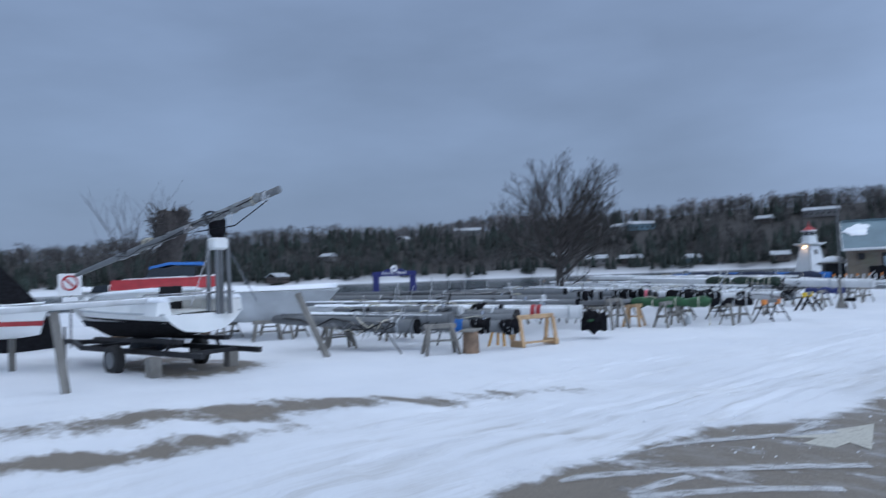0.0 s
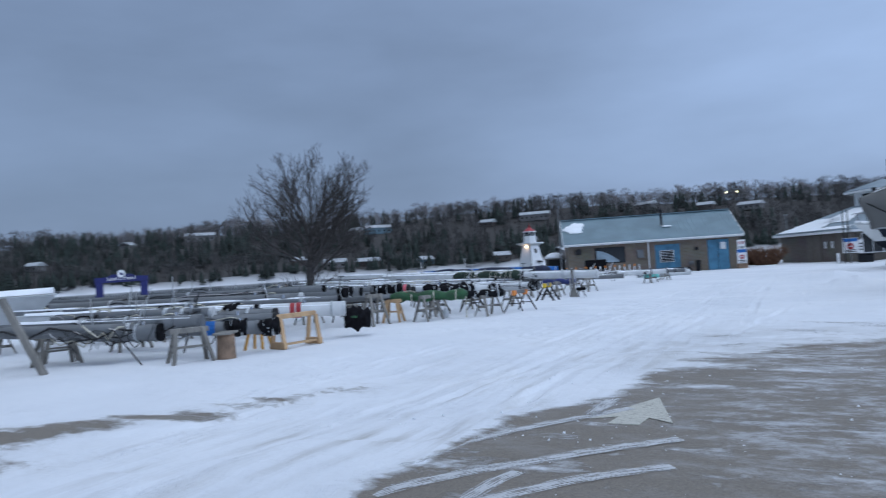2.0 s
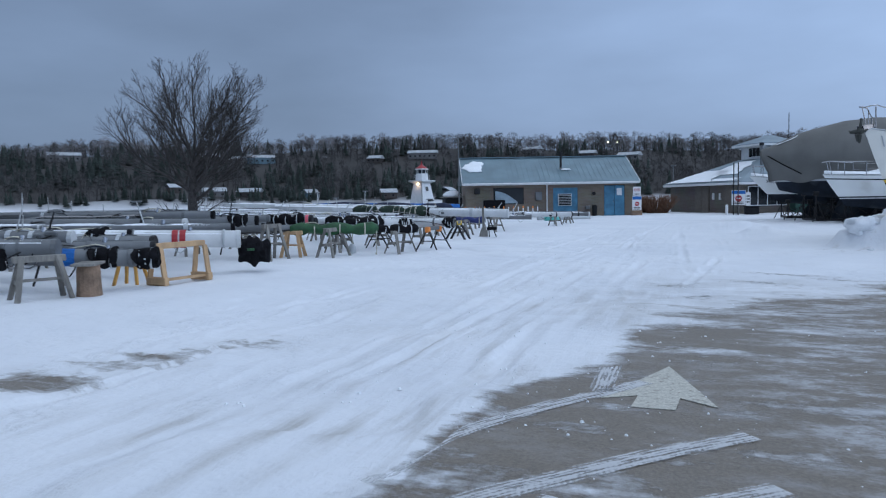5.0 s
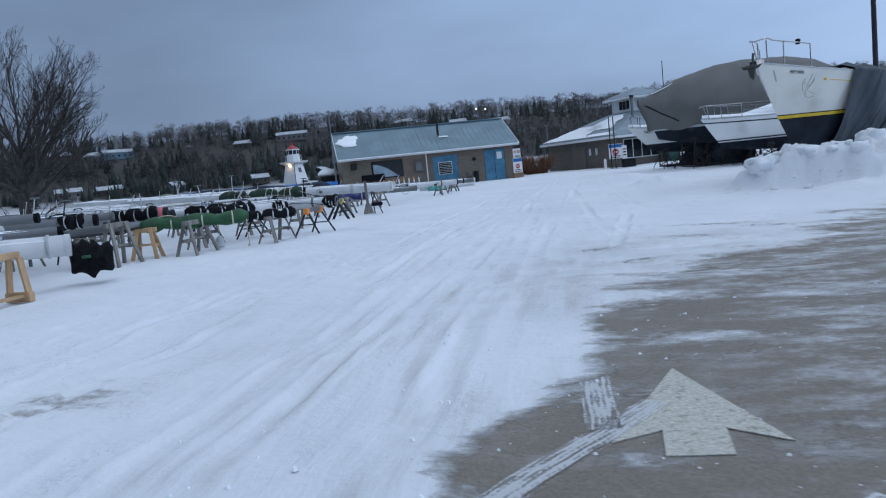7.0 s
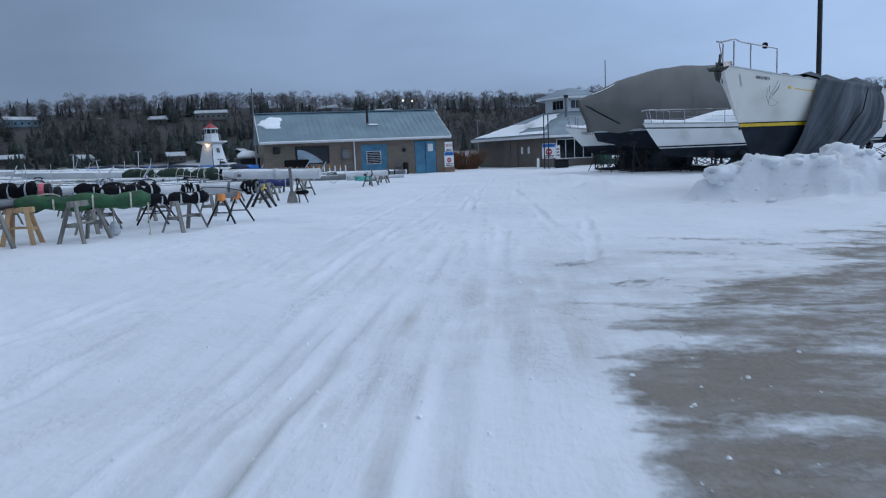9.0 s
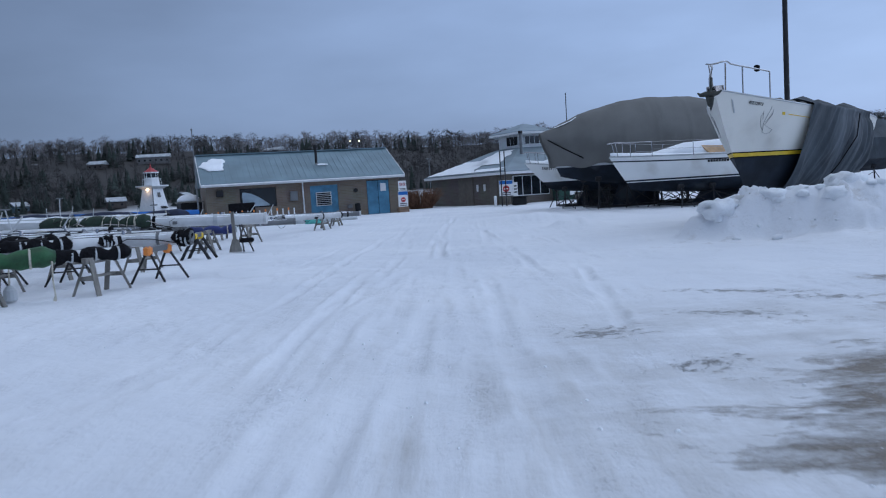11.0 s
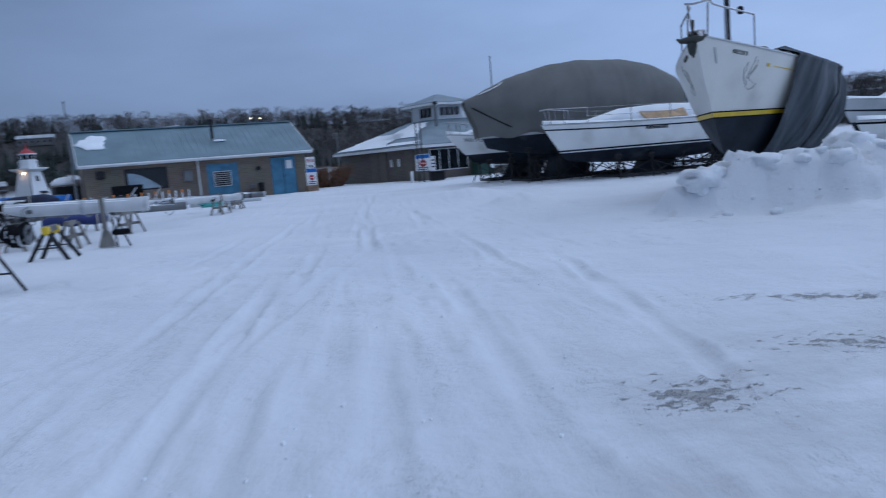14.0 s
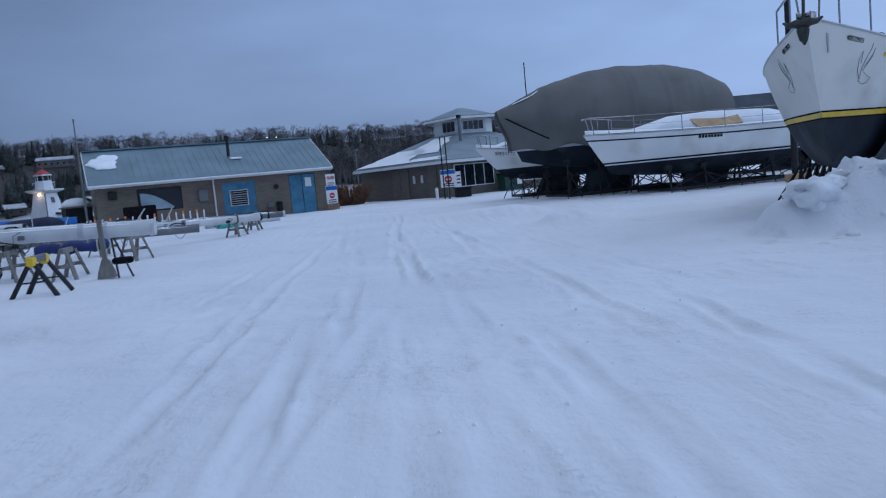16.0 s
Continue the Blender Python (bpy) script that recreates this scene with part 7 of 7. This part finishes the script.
spar((-11.8, 41.4, 0.92), (-19.0, 38.2, 1.15), 0.2, BLUE, "navy-covered spar bundle on the racks", wraps=((0.05, 0.9, mat("navy_canvas", (0.015, 0.022, 0.05), 0.8, var=0.3, bump=0.4), 1.05, "navy canvas cover"),), fittings=False)
spar((-5.5, 39.6, 0.55), (-10.8, 33.5, 0.72), 0.12, ALU_W, WHITE_M, snow=0.02, ropes=2)
spar((-5.0, 42.0, 0.5), (-12.5, 39.0, 0.7), 0.11, ALU, GREY_M, snow=0.03, ropes=3)
spar((-6.4, 34.7, 0.56), (-12.4, 33.0, 0.68), 0.11, ALU, GREY_M, snow=0.02, ropes=3)
spar((-7.27, 30.7, 0.56), (-8.6, 30.4, 0.58), 0.09, ALU, "small spar in a blue cover", wraps=((0.0, 1.0, mat("blue_cover", (0.02, 0.03, 0.13), 0.7, var=0.3, bump=0.4), 1.25, "blue cover"),), fittings=False, name="boom")
for x, y, rz in ((-9.5, 31.4, 0), (-13.5, 31.3, 0), (-7.9, 30.2, 5), (-7.6, 33.4, -10), (-9.2, 36.0, -20), (-6.2, 39.2, -10), (-6.0, 41.6, 0), (-10.6, 39.8, 10), (-12.4, 33.0, 0), (-14.8, 34.8, 0), (-18.6, 34.0, 0),
                 (-17.6, 30.6, 0), (-13.6, 40.5, 10), (-17.4, 38.9, 10), (-14.0, 24.0, 0), (-14.8, 20.6, 0), (-18.2, 18.0, 0), (-17.0, 14.9, -15), (-16.0, 11.5, -20), (-16.6, 28.4, 0), (-15.0, 36.9, 0)):
    sawhorse(pose(x, y, gh(x, y), 0, 0, rz), 0.8, 0.6, 0.46, WOOD_G, GREY_L)

for p, q, r in (((-9.6, 11.9, 0.56), (-12.6, 11.1, 0.64), 0.13), ((-9.2, 12.9, 0.84), (-12.9, 11.82, 0.88), 0.1), ((-9.0, 14.6, 0.62), (-13.4, 13.15, 0.72), 0.14), ((-9.3, 16.6, 0.7), (-19.2, 12.9, 0.95), 0.13),
                ((-9.9, 17.6, 1.12), (-20.2, 14.6, 1.18), 0.07), ((-10.2, 17.0, 0.9), (-20.6, 13.9, 1.05), 0.12), ((-9.9, 19.9, 0.76), (-20.4, 18.9, 1.0), 0.12), ((-9.4, 21.4, 0.82), (-19.8, 20.8, 1.0), 0.1)):
    spar(p, q, r * 1.3, ALU, GREY_M, ropes=10)
for p, q, r in (((-8.6, 23.9, 0.86), (-18.6, 22.0, 1.05), 0.06), ((-9.2, 25.6, 0.8), (-19.6, 25.2, 1.02), 0.1), ((-8.8, 26.6, 0.78), (-19.4, 27.6, 1.05), 0.07), ((-9.8, 28.4, 0.8), (-19.8, 29.0, 1.05), 0.11), ((-7.4, 32.4, 0.72), (-17.4, 33.0, 1.0), 0.09), ((-7.0, 35.8, 0.66), (-16.8, 37.4, 0.95), 0.1)):
    spar(p, q, r, ALU_W, WHITE_M, ropes=6, snow=0.012)
for x, y in ((-12.0, 11.3), (-12.6, 13.6), (-13.2, 15.4), (-12.8, 17.4), (-16.8, 16.3), (-12.4, 20.0), (-12.6, 24.2), (-12.6, 27.3), (-17.2, 25.6), (-16.8, 22.0)):
    sawhorse(pose(x, y, gh(x, y), 0, 0, -10), 0.8, 0.62, 0.46, WOOD_G, GREY_L)
bag = Shape()
rings = []
for k in range(13):                                   # a slack bag, its top gathered round the spar
    u = -1 + k / 6
    hi, lo = 0.8 + 0.05 * math.sin(k * 1.9) - 0.1 * max(0, u), 0.24 - 0.06 * math.cos(k * 1.1) + 0.28 * max(0, abs(u) - 0.55)
    th = 0.2 * (1 - 0.55 * abs(u) ** 3) + 0.03 * math.sin(k * 2.3)
    rings.append([(th * math.cos(a) * (1 + 0.15 * math.sin(a * 3 + k)), 0.31 * u + 0.02 * math.sin(a * 2 + k), (hi + lo) / 2 + (hi - lo) / 2 * math.copysign(abs(math.sin(a)) ** 0.6, math.sin(a))) for a in [i2 * 0.4488 for i2 in range(14)]])
bg = thing("spar_end_bag", pose(-7.8, 16.1, -0.1, 0, 0, -48), "black plastic bag tied over a mast end", "bag")
part("bag", bag.loft(rings), BLACK, bg, smooth=True)
part("green_mark", Shape().box((0.22, -0.1, 0.56), (0.05, 0.14, 0.05), turn=0, cut=0.01), GREEN, bg)
hb_ = thing("hanging_weight", pose(-7.95, 20.75, 0), "grey stone jug hanging by ropes below the tarpaulin", "weight")
part("jug", Shape().tube([(0, 0, 0.02), (0, 0, 0.05), (0, 0, 0.2), (0, 0, 0.27)], [0.07, 0.1, 0.09, 0.04], 12), GEL_GREY, hb_)
part("rope", Shape().tube([(0, 0, 0.26), (0.02, 0, 0.62)], 0.012, 5), ROPE, hb_)
single("rope_end", Shape().tube([(0, 0, 0.02), (0.02, 0, 0.1), (0, 0.01, 0.35), (0.02, 0, 0.62)], [0.03, 0.012, 0.012, 0.012], 5), ROPE, pose(-7.2, 20.6, -0.01), "loose rope end hanging from the tarpaulin", "rope")
ct = thing("mast_crutch", pose(-6.92, 29.35, 0, 0, 0, 8), "grey timber mast crutch with steel struts and a black weight", "mast crutch")
part("post", Shape().beam((0, 0, 0), (-0.02, 0, 1.08), 0.1, 0.08), WOOD_G, ct, "grey weathered post")
part("foot", Shape().loft([[(x * k, y * k, z) for x, y in ((-0.16, -0.1), (0.16, -0.1), (0.16, 0.1), (-0.16, 0.1))] for k, z in ((1.0, 0), (0.85, 0.12), (0.4, 0.34))]), WOOD_G, ct)
for s in (0.25, 0.5):
    part("strut", Shape().tube([(s, -0.3, 0), (0.1 + s * 0.2, 0.0, 0.72)], 0.02, 5), STEEL_B, ct)
part("weight", Shape().box((0.32, -0.1, 0.3), (0.36, 0.22, 0.12), cut=0.03), BLACK, ct)
# dinghies and covered bundles by the block building
for x, y, L, m, lab in ((-8.2, 46.2, 0.8, TEAL, "upturned teal dinghy beside the racks"), (-9.0, 47.8, 3.2, GEL_GREY, "upturned grey dinghy beside the racks"), (-10.2, 53.9, 1.9, BLACK, "black covered dinghy before the block building"), (-8.4, 54.6, 1.4, BLACK, "black covered bundle before the block building")):
    single("dinghy", Shape().loft([[(x2 * L, -w * 0.65, 0.02), (x2 * L, -w * 0.5, 0.26), (x2 * L, 0, 0.38), (x2 * L, w * 0.5, 0.26), (x2 * L, w * 0.65, 0.02)] for x2, w in ((0, 0.15), (0.15, 0.6), (0.5, 0.95), (0.85, 0.85), (1, 0.7))]), m, pose(x, y, gh(x, y), 0, 0, 25), lab, "dinghy", smooth=True)
fn = thing("snow_fence", BLD @ pose(-2.6, -2.2, 0), "low picket fence with orange tips before the block building", "fence")
for k in range(24):
    pk = part("picket", Shape().box((k * 0.33, 0, 0.4), (0.07, 0.03, 0.8)), TRIM, fn)
    if k % 2 == 0:
        part("tip", Shape().box((k * 0.33, 0, 0.76), (0.08, 0.04, 0.16)), ORANGE, pk, "orange tip")
part("rail", Shape().beam((0, 0.03, 0.3), (7.7, 0.03, 0.3), 0.03, 0.05), TRIM, fn)
for x, y, h, lean in ((-13.4, 21.5, 1.55, 0.3), (-12.2, 28.5, 1.5, -0.25), (-15.0, 31.5, 1.75, 0.05), (-13.6, 33.2, 1.8, 0.08), (-10.6, 33.0, 1.4, 0.15), (-11.5, 20.0, 1.4, 0.35), (-10.8, 16.8, 1.45, -0.4), (-10.2, 13.0, 1.3, 0.4)):
    s_ = thing("spreader", pose(x, y, gh(x, y), 0, 0, 30), "thin metal mast spreader sticking up from the racks", "mast fitting", "spreaders sticking up")
    part("strut", Shape().tube([(0, 0, 0), (lean * 0.5, 0, h * 0.5), (lean, 0, h)], [0.04, 0.034, 0.028], 6, flat=0.5), ALU_W if h > 1.42 else STEEL_B, s_)
    part("tip", Shape().box((lean, 0, h), (0.22, 0.05, 0.04), cut=0.01), ALU, s_)
for a, b in (((-9.7, 10.9, 0.72), (-9.3, 11.2, 0.0)), ((-10.4, 10.3, 0.66), (-10.9, 11.0, 0.25))):
    single("twig_rod", Shape().tube([a, line(a, b, 0.5), b], 0.014, 5), STEEL_B, pose(0, 0, 0), "thin dark rod leaning from the spars into the snow", "rod")

# ---- the yard edge: trailer boat, posts, small boats ----
TB = pose(-15.2, 6.35, 0.0, 0, 0, 9)
ht = Hull(5.0, 2.1, (1.5, 1.24, 1.16), (0.8, 0.62, 0.78), rake=(0.5, 0), full=0.55, transom=0.8, power=0.35, flare=0.35)
tb = thing("trailer_sailboat", TB, "small white sailboat on a trailer with its mast lashed on top", "sailboat")
hull_parts(tb, ht, GEL, BLACK, 1.0, ((-0.16, -0.12, BLACK, "dark rubbing strake"),), snow=False)
part("bottom_cloth", ht.band(lambda u: 0.86, lambda u: 1.04, 1, out=0.02, u1=0.95), BLACK, tb)
part("cabin", Shape().loft([[(x, -w, 1.2), (x + 0.15, -w * 0.82, 1.2 + hh), (x + 0.15, w * 0.82, 1.2 + hh), (x, w, 1.2)] for x, w, hh in ((1.0, 0.45, 0.15), (1.8, 0.75, 0.36), (3.7, 0.85, 0.42))]), GEL, tb)
part("companionway", Shape().box((3.88, -0.05, 1.4), (0.06, 0.5, 0.6), cut=0.01), DARKBOX, tb, "dark open companionway")
part("cabin_snow", Shape().loft([[(x, -w, 1.26 + hh), (x, -w * 0.6, 1.35 + hh), (x, w * 0.6, 1.35 + hh), (x, w, 1.26 + hh)] for x, w, hh in ((0.9, 0.4, 0.08), (1.8, 0.7, 0.27), (3.9, 0.8, 0.33))]), SNOW, tb, "snow heaped on the cabin", smooth=True)
for s in (-1, 1):
    part("coaming", Shape().loft([[(x, s * 0.62, 1.15), (x, s * 0.95, 1.15), (x, s * 0.9, 1.42), (x, s * 0.68, 1.42)] for x in (3.9, 4.9)]), GEL, tb)
    part("seat_snow", Shape().loft([[(x, s * 0.6, 1.4), (x, s * 0.72, 1.5), (x, s * 0.86, 1.5), (x, s * 0.94, 1.4)] for x in (3.95, 4.4, 4.9)]), SNOW, tb, smooth=True)
part("stern_rail", Shape().tube([(4.4, -0.9, 1.14), (4.4, -0.9, 1.55), (5.0, -0.7, 1.55), (5.0, 0.7, 1.55), (4.4, 0.9, 1.55), (4.4, 0.9, 1.14)], 0.018, 6), STEEL, tb)
fin(tb, 2.0, 3.4, 0.62, 0.32, 0.06, NAVY, 0.2)
tt = thing("boat_trailer", TB, "dark steel boat trailer on weathered blocks in the snow", "trailer")
for s in (-1, 1):
    part("rail", Shape().beam((-0.3, s * 0.12, 0.45), (1.2, s * 0.62, 0.42), 0.08, 0.1).beam((1.2, s * 0.62, 0.42), (5.9, s * 0.62, 0.42), 0.08, 0.1), STEEL_B, tt)
    wheel(tt, (3.3, s * 0.95, 0.28), 0.3, 0.2)
    part("bunk", Shape().beam((1.6, s * 0.5, 0.62), (5.0, s * 0.5, 0.64), 0.12, 0.08), STEEL_B, tt)
    for x in (2.0, 4.6):
        part("upright", Shape().beam((x, s * 0.6, 0.42), (x, s * 0.5, 0.64), 0.05, 0.05), STEEL_B, tt)
    part("block", Shape().box((4.6, s * 0.85, 0.18), (0.22, 0.24, 0.4), cut=0.02), WOOD_G, tt, "weathered grey block")
for x in (1.2, 3.2, 5.2):
    part("crossbar", Shape().beam((x, -0.62, 0.42), (x, 0.62, 0.42), 0.08, 0.08), STEEL_B, tt)
part("tongue", Shape().beam((-1.3, 0, 0.45), (0.0, 0, 0.45), 0.1, 0.1).tube([(-1.1, 0, 0), (-1.1, 0, 0.8)], 0.03, 6), STEEL_B, tt)
mc = thing("mast_support", pose(-10.3, 7.46, 1.02, 0, 0, 9), "aluminium mast support with a white collar on the stern", "mast support")
for x, y in ((-0.1, -0.17), (0.05, -0.06), (0.0, 0.07), (0.1, 0.18)):
    part("tube", Shape().tube([(x, y, 0.1), (x * 0.9, y * 0.9, 1.55)], 0.045, 8), ALU, mc)
part("collar", Shape().box((0.01, 0, 1.48), (0.26, 0.36, 0.24), cut=0.04), GEL, mc, "white padded collar")
part("head", Shape().tube([(0, 0, 1.6), (0, 0, 1.68), (0, 0, 1.95), (0, 0, 2.05)], [0.1, 0.17, 0.17, 0.1], 12), BLACK, mc, "black roller head")
for s in (-1, 1):
    part("stay", Shape().tube([(0, 0.05 * s, 1.7), (0.2, 0.75 * s, 0.3)], 0.01, 4), STEEL, mc)
K0, K1 = (-7.64, 7.34, 3.26), (-9.73, 7.2, 2.98)
tm = spar(K0, (-14.6, 6.0, 2.02), 0.066, ALU, "grey mast slung across the trailer boat, frayed at its tip", ropes=6, end=ALU, fittings=False, wraps=((0.06, 0.25, mat("dull_grey_cloth", (0.22, 0.23, 0.23), 0.85, var=0.3, scale=8, bump=0.5), 1.06, "dull cloth wrapped round the mast tip"),))
part("loose_line", Shape().tube([(0.3, 0, -0.1), (1.2, 0.05, -0.32), (2.4, 0, -0.14)], 0.012, 4), BLACK, tm)
p0 = thing("leaning_post", pose(-10.05, 4.6, 0), "grey timber post leaning in the snow", "post", "leaning posts")
part("post", Shape().beam((0, 0, -0.1), (0.03, -0.18, 1.34), 0.13, 0.1), WOOD_G, p0)
p1_ = thing("leaning_post", pose(-10.7, 10.2, 0), "grey timber post leaning against the white hull", "post", "leaning posts")
part("post", Shape().beam((0, 0, -0.1), (-0.56, -0.42, 1.42), 0.15, 0.1), WOOD_G, p1_)
spar((-9.4, 3.2, 1.42), (-11.4, 8.0, 1.46), 0.06, ALU_W, "thin white spar propped on the leaning post", fittings=False, snow=0.02)

# white catamaran hull on sawhorses
KB = pose(-14.6, 13.1, 0, 0, 0, 210)
hk = Hull(5.4, 1.5, (1.42, 1.4, 1.36), (0.62, 0.5, 0.6), rake=(1.0, 0), full=0.5, transom=0.75, power=0.28, flare=0.3)
kb = thing("catamaran_hull", KB, "white sailing hull with snow on deck across sawhorses", "boat")
hull_parts(kb, hk, GEL_GREY, GEL_GREY, 0.8, ((-0.1, -0.07, GEL_GREY, "grey line"),))
for x, y in ((-15.9, 12.35), (-17.9, 11.2)):
    sawhorse(pose(x, y, 0, 0, 0, 30), 0.9, 0.52, 0.5, WOOD_G, GREY_L)
# motor cruiser with the red stripe and blue canopy
PB = pose(-21.95, 7.45, -0.08, 0, 0, 62)
hp = Hull(6.0, 2.3, (1.75, 1.55, 1.5), (0.6, 0.45, 0.5), rake=(0.7, 0), full=0.5, transom=0.9, power=0.33, flare=0.4)
pb = thing("motor_cruiser", PB, "white motor cruiser with a red stripe and blue canopy", "boat")
hull_parts(pb, hp, GEL, NAVY, 0.8)
part("cabin", Shape().loft([[(x, -w, 1.55), (x + 0.3, -w * 0.85, 1.55 + hh), (x + 0.3, w * 0.85, 1.55 + hh), (x, w, 1.55)] for x, w, hh in ((0.9, 0.4, 0.2), (1.8, 0.95, 0.5), (4.6, 1.0, 0.55))]), GEL, pb)
for s in (-1, 1):
    part("red_panel", Shape().loft([[(1.7, s * 0.93, 1.7), (1.75, s * 0.9, 2.02), (4.85, s * 0.92, 2.05), (4.85, s * 1.02, 1.7)], [(1.7, s * 0.99, 1.7), (1.75, s * 0.96, 2.02), (4.85, s * 0.98, 2.05), (4.85, s * 1.08, 1.7)]]), RED, pb, "red side panel")
    part("side_window", Shape().loft([[(1.1, s * 0.68, 1.66), (1.2, s * 0.66, 1.86), (1.65, s * 0.86, 1.9), (1.65, s * 0.92, 1.66)], [(1.1, s * 0.73, 1.66), (1.2, s * 0.71, 1.86), (1.65, s * 0.92, 1.9), (1.65, s * 0.98, 1.66)]]), GLASS, pb)
part("canopy", Shape().loft([[(x, -0.65, z), (x, -0.45, z + 0.1), (x, 0.45, z + 0.1), (x, 0.65, z)] for x, z in ((2.8, 2.32), (3.4, 2.45), (4.4, 2.42))]), BLUE, pb, "blue canvas canopy")
part("windscreen", Shape().loft([[(2.7, -0.8, 2.08), (2.9, -0.75, 2.36), (2.9, 0.75, 2.36), (2.7, 0.8, 2.08)], [(4.2, -0.85, 2.05), (4.2, -0.8, 2.36), (4.2, 0.8, 2.36), (4.2, 0.85, 2.05)]]), GLASS, pb)
for x in (1.8, 4.4):
    part("cradle_beam", Shape().box((x, 0, 0.15), (0.2, 1.8, 0.6)), WOOD_B, pb)
LB = pose(-12.95, 5.0, 0.1, 0, 0, 197)
hl = Hull(4.4, 1.5, (1.2, 1.15, 1.1), (0.72, 0.6, 0.65), rake=(0.5, 0), full=0.5, transom=0.8, power=0.33, flare=0.35)
lb = thing("small_dinghy", LB, "small white sailing dinghy with a red stripe on props", "boat")
hull_parts(lb, hl, GEL, GEL, 0.75, ((0.9, 1.0, RED, "red side stripe"),))
for x in (1.3, 3.2):
    part("prop", Shape().beam((x, 0.0, -0.12), (x, 0, 0.66), 0.1, 0.1), WOOD_G, lb)
single("covered_hull", Shape().loft([[(x, -w, 0.0), (x, -w * 0.9, h * 0.5), (x, 0, h), (x, w * 0.9, h * 0.5), (x, w, 0.0)] for x, w, h in ((0, 0.9, 1.6), (1.2, 1.4, 2.6), (3, 1.6, 3.4), (6, 1.5, 3.0))]), BLACK, pose(-19.7, 6.2, 0, 0, 0, 215), "boat shrouded in a black cover", "boat")
ns = thing("warning_sign", pose(-19.62, 7.2, 0, 0, 0, 70), "white sign with a red prohibition mark on a post", "sign")
part("post", Shape().tube([(0, 0, 0), (0, 0, 1.55)], 0.035, 8), STEEL, ns)
pn = part("sign_panel", Shape().box((0, -0.04, 1.85), (0.62, 0.03, 0.64), cut=0.01), RIVER_SIGN, ns)
ringp = [(0.2 * math.cos(a * 0.3927), -0.062, 1.9 + 0.2 * math.sin(a * 0.3927)) for a in range(17)]
part("red_ring", Shape().tube(ringp, 0.03, 5), RED, pn)
part("bar", Shape().beam((-0.14, -0.065, 2.04), (0.14, -0.065, 1.76), 0.04, 0.05), RED, pn)
part("lower_panel", Shape().box((0, -0.04, 1.36), (0.4, 0.03, 0.26), cut=0.01), RIVER_SIGN, ns)
tk = thing("pollard_tree", pose(-24.7, 12.1, 0), "thick pollarded tree trunk with a knotted top", "tree")
trg = random.Random(6)
rings = []
for z, r in ((-0.1, 0.5), (0.6, 0.38), (1.6, 0.34), (2.6, 0.36), (3.2, 0.42), (3.5, 0.52), (3.9, 0.56), (4.35, 0.52), (4.55, 0.36)):
    rings.append([(r * (1 + 0.16 * math.sin(a * 3 + z)) * math.cos(a) + 0.05 * z, r * (1 + 0.12 * math.sin(a * 5 - z)) * math.sin(a), z) for a in [i * 0.3927 for i in range(16)]])
part("trunk", Shape().loft(rings), BARK, tk, smooth=True)
for a, l in ((0.4, 0.55), (1.6, 0.4), (3.0, 0.5)):
    part("cut_limb", Shape().tube([(0.3 * math.cos(a), 0.3 * math.sin(a), 3.9), ((0.3 + l) * math.cos(a), (0.3 + l) * math.sin(a), 4.6)], [0.24, 0.2], 10), BARK, tk)
tuft = Shape()
for k in range(260):
    a, e = trg.uniform(0, 6.28), trg.uniform(-0.3, 1.3)
    o = Vector((0.4 * math.cos(a), 0.4 * math.sin(a), trg.uniform(3.5, 4.5)))
    tip = o + Vector((math.cos(a) * math.cos(e), math.sin(a) * math.cos(e), math.sin(e))) * trg.uniform(0.3, 0.65)
    tuft.tube([o, tip], [0.03, 0.012], 3, False)
part("twigs", tuft, TWIG, tk, "dense dark twigs round the pollarded head")
# docks and boats by the harbour mouth beyond the buildings
dk = thing("floating_dock", pose(-60, 92, -0.7, 0, 0, 25), "low grey timber dock at the water's edge", "dock")
part("deck_boards", Shape().box((0, 0, 0.1), (26, 1.6, 0.2)), WOOD_G, dk)
for k in range(8):
    part("pile", Shape().tube([(-12 + k * 3.4, 0.9, -1.5), (-12 + k * 3.4, 0.9, 1.1)], 0.12, 8), WOOD_B, dk)
part("dock_snow", Shape().box((0, 0, 0.25), (25.6, 1.4, 0.1), cut=0.04), SNOW, dk)
sl = thing("street_lamp", pose(-2.6, 84, 0), "grey street lamp pole beyond the buildings", "street lamp")
part("pole", Shape().tube([(0, 0, 0), (0, 0, 4.4)], 0.05, 8), ALU, sl)
part("lamp_head", Shape().box((0, 0, 4.45), (0.5, 0.25, 0.14), cut=0.04), ALU, sl)
